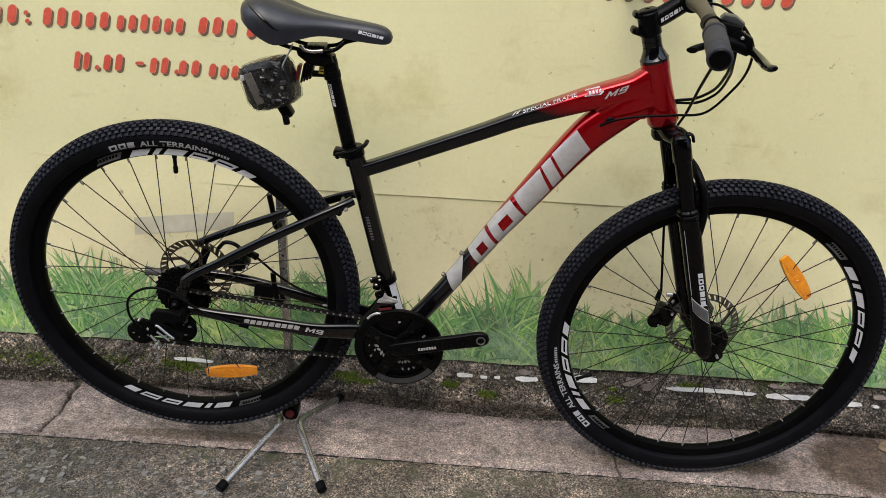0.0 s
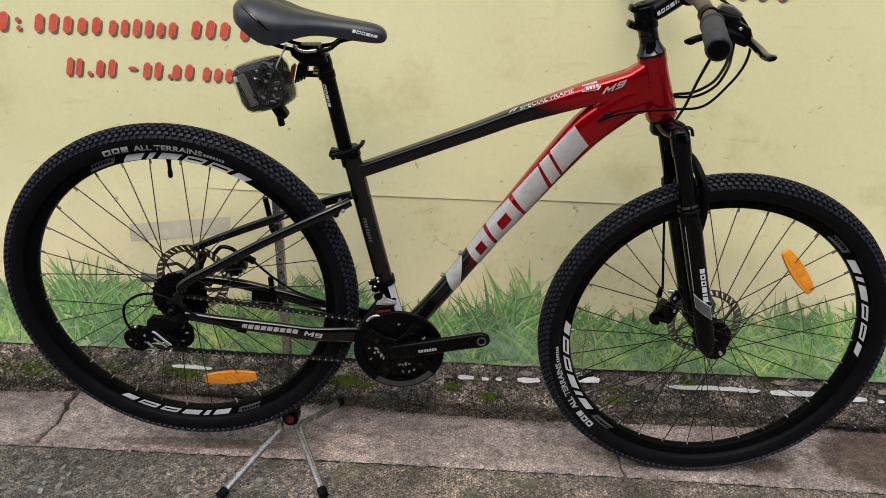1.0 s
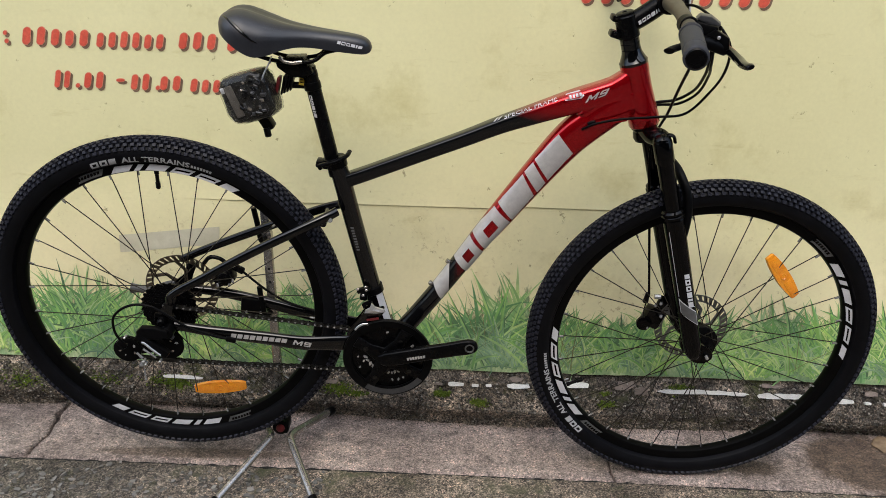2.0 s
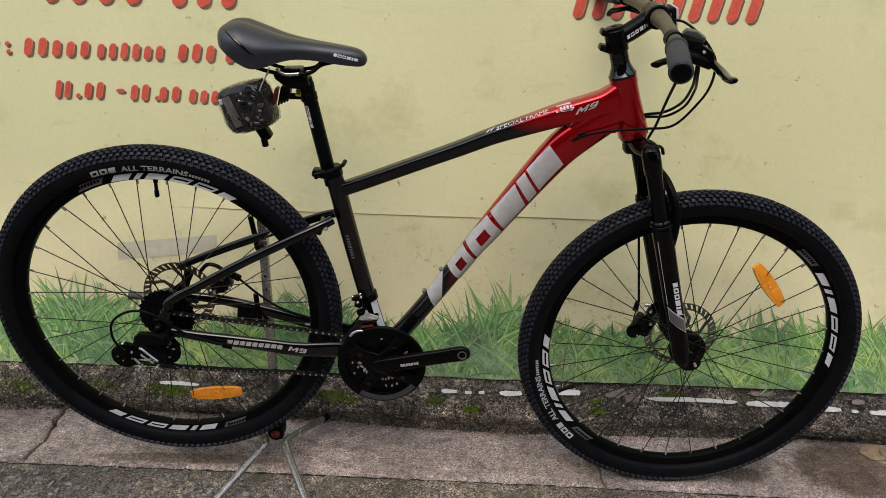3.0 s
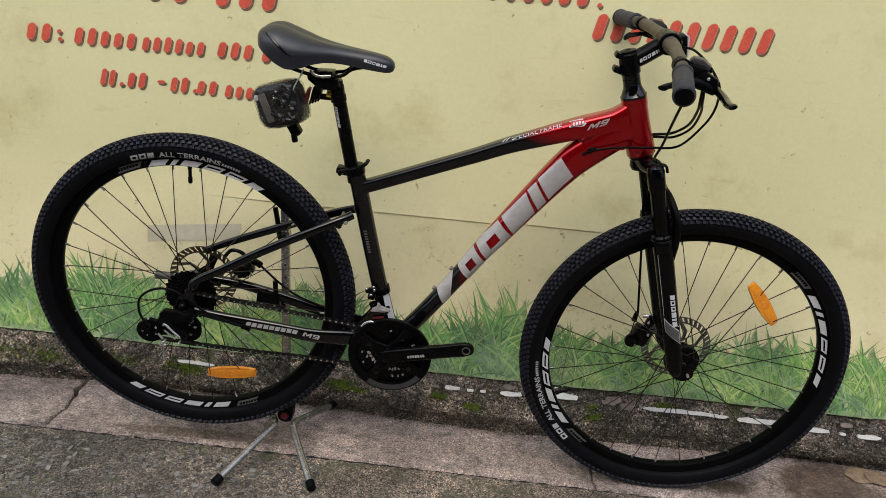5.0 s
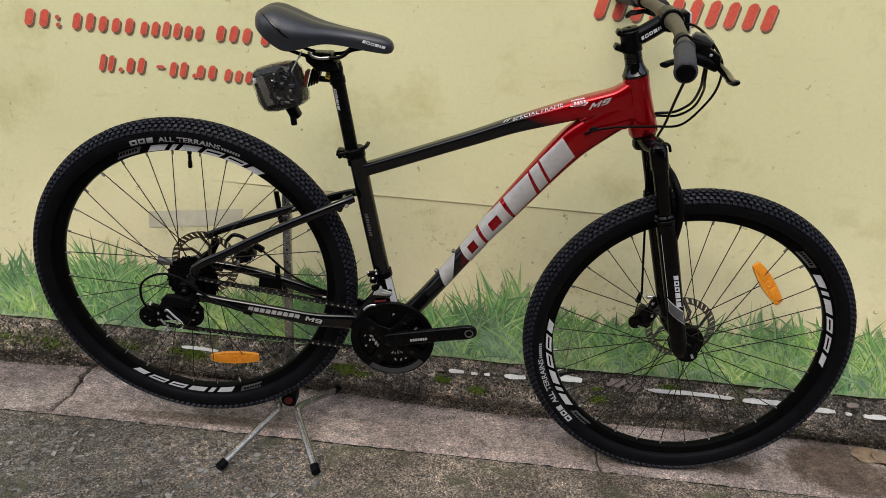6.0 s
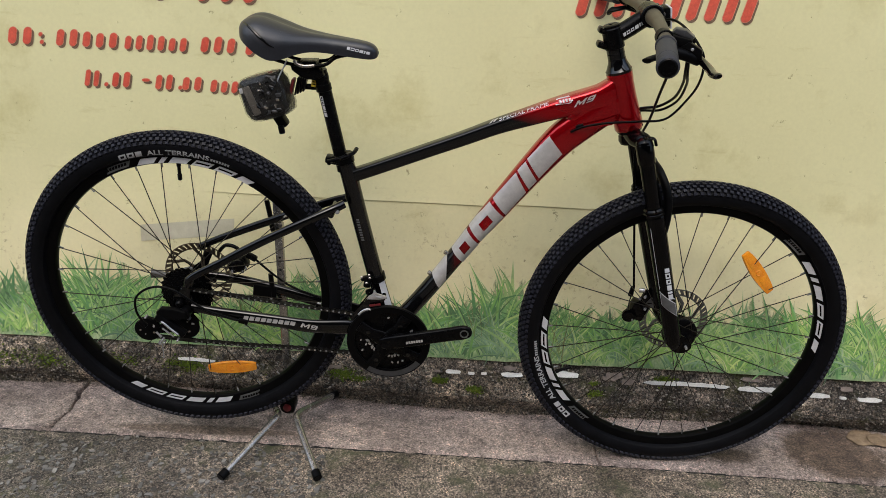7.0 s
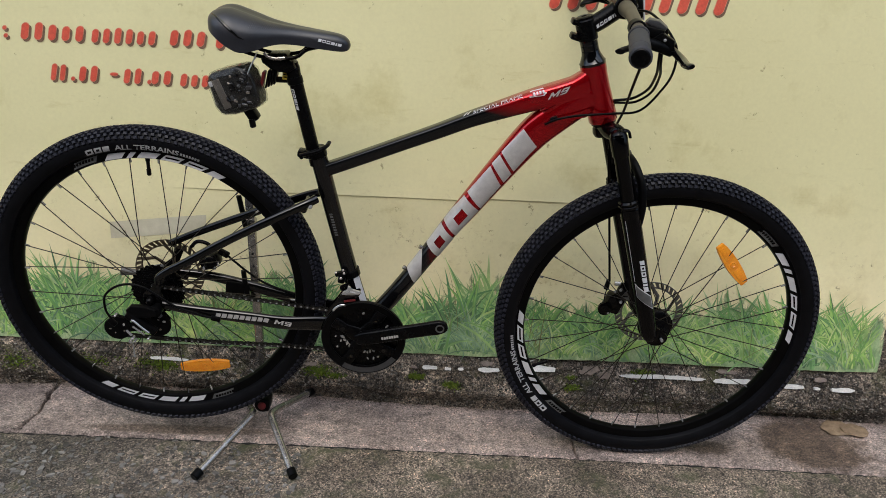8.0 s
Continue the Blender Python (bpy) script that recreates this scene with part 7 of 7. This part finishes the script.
    part("derailleur_cable", bm, BLACK_PLASTIC, bike, "looped black gear cable")
    bm = bmesh.new()
    box(bm, pose(0.132, -0.0765, 0.3830, 0, 14), (0.020, 0.008, 0.010), 0.002)
    part("cable_stop", bm, BLACK_PLASTIC, bike)
    bm = bmesh.new()
    box(bm, pose(-0.078, -0.088, 0.376, 0, 50), (0.020, 0.010, 0.010), 0.002)
    part("cable_stop", bm, BLACK_PLASTIC, bike)
    # chain: alternate link plates and rollers along the two runs
    y = -0.0515
    r_ring, r_cog = 0.047, 0.0245
    top = [REAR + V(0.002, 0, r_cog), BB + V(-0.004, 0, r_ring + 0.001)]
    bottom = [V(0.004, 0, 0.3150), V(0.12, 0, 0.3072), V(0.25, 0, 0.3025), BB + V(-0.002, 0, -r_ring)]
    around = [BB + ring_point(radians(a), r_ring, 0) for a in range(85, -86, -12)]
    s_line = [V(-0.006, 0, 0.380), V(-0.044, 0, 0.358)] + [V(-0.082, 0, 0.345) + ring_point(radians(a), 0.0225, 0) for a in range(95, 276, 30)]
    chain_y = lambda p: V(p.x, y + 0.006 * min(1, max(0, p.x / 0.43)), p.z)
    path = [chain_y(p) for p in top + around[1:-1] + [BB + V(-0.002, 0, -r_ring)] + bottom[2::-1]]
    step, chain_pts = 0.0127, []
    for a, b in zip(path, path[1:]):
        n = max(1, round((b - a).length / step))
        chain_pts += [a.lerp(b, i / n) for i in range(n)]
    chain_pts += [chain_y(p) for p in s_line[::-1]]
    bm = bmesh.new()
    for i in range(len(chain_pts) - 1):
        a, b = chain_pts[i], chain_pts[i + 1]
        t = (b - a).normalized()
        m = Matrix.Translation((a + b) / 2) @ Matrix(((t.x, 0, -t.z, 0), (0, 1, 0, 0), (t.z, 0, t.x, 0), (0, 0, 0, 1)))
        off = 0.0032 if i % 2 else 0.0021
        ln = (b - a).length
        for s in (-1, 1):
            out = [(-ln * 0.5 - 0.0035, 0.001), (-ln * 0.5, 0.0042), (0, 0.0028), (ln * 0.5, 0.0042), (ln * 0.5 + 0.0035, 0.001), (ln * 0.5 + 0.0035, -0.001), (ln * 0.5, -0.0042), (0, -0.0028), (-ln * 0.5, -0.0042), (-ln * 0.5 - 0.0035, -0.001)]
            prism(bm, out, 0.0009, m @ pose(0, s * off - 0.00045, 0))
        old = len(bm.faces)
        lathe(bm, a - UP_Y * 0.0046, UP_Y, [(0, 0.0012), (0.0003, 0.0020), (0.0089, 0.0020), (0.0092, 0.0012)], 8)
        bm.faces.ensure_lookup_table()
        for k in range(old, len(bm.faces)):
            bm.faces[k].material_index = 1
    tagged(part("chain", bm, [DARK_STEEL, STEEL], bike, "dark roller chain with bright pins", 25), kind="stuff")
    # front derailleur
    bm = bmesh.new()
    lathe(bm, V(0.4065, 0, 0.452), V(-0.232, 0, 1), [(0, 0.0185), (0.001, 0.0200), (0.015, 0.0200), (0.016, 0.0185)], 24)
    box(bm, pose(0.389, -0.020, 0.458, 0, 10), (0.016, 0.018, 0.024), 0.004)
    box(bm, pose(0.388, -0.024, 0.469, 0, -12), (0.026, 0.012, 0.010), 0.003)
    box(bm, pose(0.397, -0.030, 0.438, 0, -20), (0.022, 0.012, 0.016), 0.003)
    fd = part("front_derailleur", bm, BLACK_SATIN, bike, "black and silver front derailleur")
    bm = bmesh.new()
    cage = smooth_outline([(0.356, 0.386), (0.364, 0.404), (0.380, 0.424), (0.396, 0.446), (0.404, 0.448), (0.412, 0.440), (0.427, 0.446), (0.430, 0.439), (0.418, 0.428), (0.402, 0.418), (0.388, 0.402), (0.370, 0.380)], 4)
    prism(bm, cage, 0.0022, pose(0, -0.0605, 0), 0.0006)
    prism(bm, cage, 0.0018, pose(0, -0.0460, 0))
    part("derailleur_cage", bm, BLACK_GLOSS, fd, "black pressed steel cage", at=Matrix())
    bm = bmesh.new()
    prism(bm, [(0.392, 0.439), (0.395, 0.447), (0.4043, 0.4505), (0.4063, 0.4615), (0.4099, 0.4600), (0.4124, 0.4530), (0.4315, 0.4490), (0.4335, 0.4425), (0.4163, 0.4400)], 0.004, pose(0, -0.0640, 0), 0.0012)
    prism(bm, [(0.402, 0.4435), (0.4065, 0.4530), (0.4105, 0.4480), (0.4240, 0.4460), (0.4120, 0.4430)], 0.003, pose(0, -0.0668, 0), 0.0006)
    part("cage_link", bm, STEEL, fd, "bright pressed steel link", at=Matrix())
    # the glint on the black cage, built as a bright steel strip
    bm = bmesh.new()
    sweep(bm, spline([V(0.374, -0.0640, 0.402), V(0.381, -0.0640, 0.410), V(0.390, -0.0640, 0.415), V(0.400, -0.0640, 0.415)], 4), (0.0012, 0.0024), 8)
    part("cage_rim_glint", bm, STEEL, fd, "glint on the cage rim, built in bright steel", at=Matrix())
    bm = bmesh.new()
    box(bm, pose(0.409, -0.0650, 0.4275, 0, -10), (0.024, 0.002, 0.005), 0.0008)
    part("cage_label", bm, DARK_RED, fd, "small dark red label", at=Matrix())
    for x, z in ((0.379, 0.471), (0.3945, 0.477), (0.396, 0.470), (0.389, 0.458)):
        bm = bmesh.new()
        lathe(bm, V(x, -0.026, z), V(-0.2, -1, 0.5), [(0, 0.0025), (0.008, 0.0025), (0.0085, 0.0014)], 8)
        part("limit_screw", bm, CHROME, fd, "bright screw", at=Matrix())
    # rear caliper on the far stays, with its hose
    bm = bmesh.new()
    box(bm, pose(0.092, 0.060, 0.448, 0, -25), (0.044, 0.034, 0.030), 0.008)
    lathe(bm, V(0.096, 0.048, 0.450), -UP_Y, [(0, 0.015), (0.006, 0.015), (0.009, 0.011)], 20)
    box(bm, pose(0.122, 0.060, 0.466, 0, 30), (0.026, 0.012, 0.014), 0.004)
    sweep(bm, spline([V(0.055, 0.052, 0.482), V(0.070, 0.050, 0.497), V(0.090, 0.050, 0.494), V(0.106, 0.052, 0.478)], 5), 0.0042, 10)
    cal = part("rear_caliper", bm, BLACK_SATIN, bike, "black disc brake caliper")
    for x, z in ((0.104, 0.440), (0.112, 0.448), (0.080, 0.438)):
        bm = bmesh.new()
        lathe(bm, V(x, 0.044, z), V(0.3, -1, 0), [(0, 0.0028), (0.009, 0.0028), (0.0095, 0.0016)], 8)
        part("caliper_bolt", bm, STEEL, cal, "bright bolt", at=Matrix())
    bm = bmesh.new()
    sweep(bm, spline([V(0.122, 0.058, 0.470), V(0.145, 0.056, 0.448), V(0.175, 0.056, 0.420), V(0.215, 0.056, 0.392), V(0.29, 0.052, 0.366)], 6), 0.0025, 10)
    part("rear_hose", bm, BLACK_PLASTIC, bike, "thin black brake hose")
    bm = bmesh.new()
    box(bm, pose(0.145, 0.062, 0.378, 0, 8), (0.052, 0.018, 0.036), 0.003)
    plate = part("kickstand_mount", bm, BLACK_PLASTIC, bike, "black mounting block on the stay")
    for x, z in ((0.130, 0.368), (0.160, 0.366)):
        bm = bmesh.new()
        lathe(bm, V(x, 0.053, z), -UP_Y, [(0, 0.003), (0.002, 0.003)], 8)
        part("mount_bolt", bm, STEEL, plate, at=Matrix())


def lean_over(ob):
    """The bicycle leans seven degrees away from the wall, its back wheel held a little off the ground."""
    about = Matrix.Translation(FRONT) @ Matrix.Rotation(-0.0107, 4, "Y") @ Matrix.Translation(-FRONT)
    ob.matrix_world = Matrix.Rotation(radians(7), 4, "X") @ about @ Matrix.Translation(ob.location)


def build_bicycle():
    bike = thing("bicycle", (0.5, 0, 0), "red and black mountain bicycle without pedals, raised on a stand", "bicycle")
    build_wheel(bike, REAR, 59, True)
    build_wheel(bike, FRONT, 175.5, False)
    build_frame(bike)
    build_fork(bike)
    build_bars(bike)
    build_saddle(bike)
    build_drive(bike)
    lean_over(bike)


def build_stand():
    st = thing("display_stand", (0.19, 0.03, 0.0), "dull chrome tubular stand with black rubber feet under the bicycle", "bicycle stand")
    legs = [[(0.080, -0.172, 0.0085), (0.157, -0.032, 0.058), (0.169, -0.008, 0.067), (0.163, 0.014, 0.065), (0.095, 0.170, 0.0095)],
            [(0.289, -0.158, 0.0085), (0.222, -0.032, 0.060), (0.214, -0.010, 0.068), (0.220, 0.014, 0.067), (0.279, 0.157, 0.034)]]
    for q in legs:
        bm = bmesh.new()
        a, b, c, d, f = [Vector(p) for p in q]
        e = d
        path = [a] + spline([b, c, d], 6) + [f]
        sweep(bm, path, 0.0080, 16, V(1, 0, 0))
        leg = part("leg", bm, CHROME, st, "bent chrome tube")
        for tip, nxt in ((a, b), (f, e)):
            bm = bmesh.new()
            dr = (nxt - tip).normalized()
            lathe(bm, tip - dr * 0.004, dr, [(0, 0.0085), (0.0015, 0.0102), (0.020, 0.0102), (0.0215, 0.0085)], 18)
            part("rubber_foot", bm, BLACK_PLASTIC, leg, "black rubber foot", at=Matrix())
    bm = bmesh.new()
    lathe(bm, V(0.1915, -0.006, 0.088), UP_Y, [(0, 0.014), (0.002, 0.0175), (0.016, 0.0175), (0.018, 0.016), (0.050, 0.014)], 24)
    box(bm, pose(0.191, 0.030, 0.080), (0.028, 0.046, 0.034), 0.006)
    hub = part("joint", bm, BLACK_PLASTIC, st, "black plastic joint")
    bm = bmesh.new()
    lathe(bm, V(0.1915, -0.006, 0.088), -UP_Y, [(0, 0.0095), (0.002, 0.0095), (0.0035, 0.007)], 20)
    part("joint_cap", bm, DARK_RED, hub, "round dark red cap", at=Matrix())
    bm = bmesh.new()
    box(bm, pose(0.1795, 0.040, 0.335, 0, -1.5), (0.0185, 0.015, 0.52), 0.003)
    pole = part("pole", bm, CHROME, st, "upright square chrome tube")
    for z in (0.17, 0.42, 0.45, 0.55, 0.575):
        bm = bmesh.new()
        lathe(bm, V(0.184 - 0.026 * (z - 0.17), 0.0328, z), -UP_Y, [(0, 0.0028), (0.0006, 0.0028)], 10)
        part("pole_hole", bm, BLACK_SATIN, pole, at=Matrix())
    for pts in ([(0.174, 0.034, 0.520), (0.170, 0.020, 0.517), (0.168, 0.012, 0.524), (0.164, 0.010, 0.555), (0.158, 0.009, 0.590)], [(0.178, 0.034, 0.352), (0.170, 0.020, 0.350), (0.166, 0.013, 0.358), (0.162, 0.011, 0.392), (0.160, 0.011, 0.418)]):
        bm = bmesh.new()
        sweep(bm, spline([V(*p) for p in pts], 5), 0.0056, 12)
        part("hook", bm, BLACK_PLASTIC, st, "black rubber-sleeved hook")
    for x, z in ((0.1745, 0.520), (0.179, 0.354)):
        bm = bmesh.new()
        box(bm, pose(x, 0.039, z, 0, -1.5), (0.0225, 0.020, 0.022), 0.003)
        part("clamp", bm, CHROME, st, "chrome sleeve")
    bm = bmesh.new()
    lathe(bm, V(0.180, 0.031, 0.366), -UP_Y, [(0, 0.005), (0.006, 0.005), (0.008, 0.003)], 10)
    part("clamp_bolt", bm, STEEL, st, "bright bolt")


def build_parcel():
    """Small black fittings wrapped in clear film, clamped to the seat post."""
    pc = thing("wrapped_lamp", (0.21, -0.01, 0.80), "black lamp fitting in crumpled clear film under the saddle", "bicycle lamp")
    m = pose(0.205, -0.012, 0.852, 0, -17, -14)

    def crumpled(size, power, amp, cuts, flat):
        """A box-like lump of that half size, pulled into folds."""
        bm = bmesh.new()
        bmesh.ops.create_icosphere(bm, subdivisions=cuts, radius=1.0)
        for v in bm.verts:
            p = v.co.normalized()
            q = V(*[math.copysign(abs(a) ** power, a) for a in p])
            k = 1 + amp * (noise.noise(p * 3.1) + 1.1 * noise.noise(p * 7.0 + V(flat, 0, 0)) + 0.9 * noise.noise(p * 15))
            v.co = m @ V(q.x * size[0] * k, q.y * size[1] * k - 0.003, q.z * size[2] * k)
        return bm
    bm = crumpled((0.0470, 0.0262, 0.0420), 0.46, 0.030, 4, 3)
    body = part("lamp_body", bm, LAMP_SKIN, pc, "black lamp body", 14)
    bm = bmesh.new()
    box(bm, m @ pose(-0.020, -0.0300, 0.000, 0, -6), (0.016, 0.002, 0.056), 0.001)
    part("grey_panel", bm, PANEL_GREY, body, "grey printed panel", at=Matrix())
    bm = bmesh.new()
    box(bm, m @ pose(-0.036, -0.028, 0.022), (0.007, 0.002, 0.010), 0.001)
    part("white_tab", bm, WHITE_DECAL, body, "white tab", at=Matrix())
    r = random.Random(5)
    for k in range(34):
        bm = bmesh.new()
        box(bm, m @ pose(r.uniform(-0.010, 0.040), -0.030 + r.uniform(-0.003, 0.002), r.uniform(-0.028, 0.028), r.uniform(0, 60), r.uniform(0, 90), r.uniform(0, 30)), (r.uniform(0.004, 0.010), 0.003, r.uniform(0.003, 0.007)), 0.0008)
        part("fitting", bm, (BLACK_GLOSS, POD_GREY, BLACK_GLOSS, POD_GREY, BLACK_GLOSS, CHROME, BLACK_GLOSS)[k % 7], body, at=Matrix())
    bm = bmesh.new()
    box(bm, pose(0.226, -0.012, 0.806, 0, -30), (0.020, 0.026, 0.034), 0.005)
    lathe(bm, V(0.228, -0.024, 0.796), V(0.2, -0.2, -1), [(0, 0.006), (0.014, 0.006), (0.016, 0.004)], 12)
    part("strap_block", bm, BLACK_PLASTIC, pc, "black bracket block")
    bm = bmesh.new()
    box(bm, pose(0.2515, -0.010, 0.866, 0, 14), (0.006, 0.022, 0.040), 0.002)
    part("red_bracket", bm, DARK_RED, pc, "dull red mounting plate")
    bm = bmesh.new()
    for k in range(4):
        box(bm, pose(0.262 + 0.005 * k, -0.008, 0.872 + 0.001 * k, 0, 14), (0.0032, 0.026, 0.034 - 0.003 * k), 0.001)
    sweep(bm, [V(0.262, -0.004, 0.869), V(0.306, 0, 0.867)], [0.0058, 0.0058], 12)
    lathe(bm, V(0.3112, 0, 0.8605), V(-0.195, 0, 1), [(0, 0.0140), (0.001, 0.0152), (0.013, 0.0152), (0.014, 0.0140)], 24)
    part("post_bracket", bm, BLACK_PLASTIC, pc, "black bracket clamped on the seat post")
    # the film, pulled into creases
    bm = crumpled((0.0482, 0.0290, 0.0432), 0.45, 0.034, 5, 8)
    part("film", bm, FILM, pc, "crumpled clear plastic film", 12)
    bm = bmesh.new()
    sweep(bm, spline([V(0.226, -0.036, 0.872), V(0.234, -0.040, 0.893), V(0.244, -0.036, 0.912), V(0.247, -0.022, 0.921), V(0.243, -0.018, 0.910)], 4), (0.0028, 0.0013), 8)
    part("cable_tie", bm, WHITE_DECAL, pc, "pale plastic cable tie")
    lean_over(pc)


def build_leaf():
    """Two dried lobes, one lying half over the other, with curled and nicked rims."""
    bm = bmesh.new()
    r = random.Random(3)
    for cx, cy, a, b, turn, up in ((1.618, 0.116, 0.040, 0.033, 0.2, 0.0016), (1.656, 0.104, 0.034, 0.027, -0.35, 0.0048)):
        c = bm.verts.new(V(cx, cy, up + 0.002))
        rings = []
        for f in (0.5, 0.85, 1.0):
            ring = []
            for i in range(28):
                w = 2 * math.pi * i / 28
                k = f * (1 + 0.13 * noise.noise(V(math.cos(w) * 1.7 + cx * 40, math.sin(w) * 1.7, f)) + (r.uniform(-0.06, 0.04) if f == 1.0 else 0))
                u, v = a * k * math.cos(w), b * k * math.sin(w)
                z = up + 0.0035 * max(0, noise.noise(V(u * 60, v * 60, cx * 9))) + (0.0035 * max(0, math.sin(w + 0.6)) if f == 1.0 else 0)
                ring.append(bm.verts.new(V(cx + u * math.cos(turn) - v * math.sin(turn), cy + u * math.sin(turn) + v * math.cos(turn), z)))
            rings.append(ring)
        for i in range(28):
            j = (i + 1) % 28
            bm.faces.new((c, rings[0][i], rings[0][j]))
            for p, q in zip(rings, rings[1:]):
                bm.faces.new((p[i], q[i], q[j], p[j]))
    ob = tagged(new("dry_leaf", to_mesh("dry_leaf", bm, DRY_LEAF)), "curled tan dried leaf lying on the concrete slab", "leaf")
    mod = ob.modifiers.new("thickness", "SOLIDIFY")
    mod.thickness = 0.0012


build_ground()
build_walls()
plinth = build_plinth()
build_banner()
build_bicycle()
build_stand()
build_parcel()
build_leaf()
build_moss()
build_grit()
build_dirt()
build_plinth_marks(plinth)
build_joint()
build_chips()
build_paving()
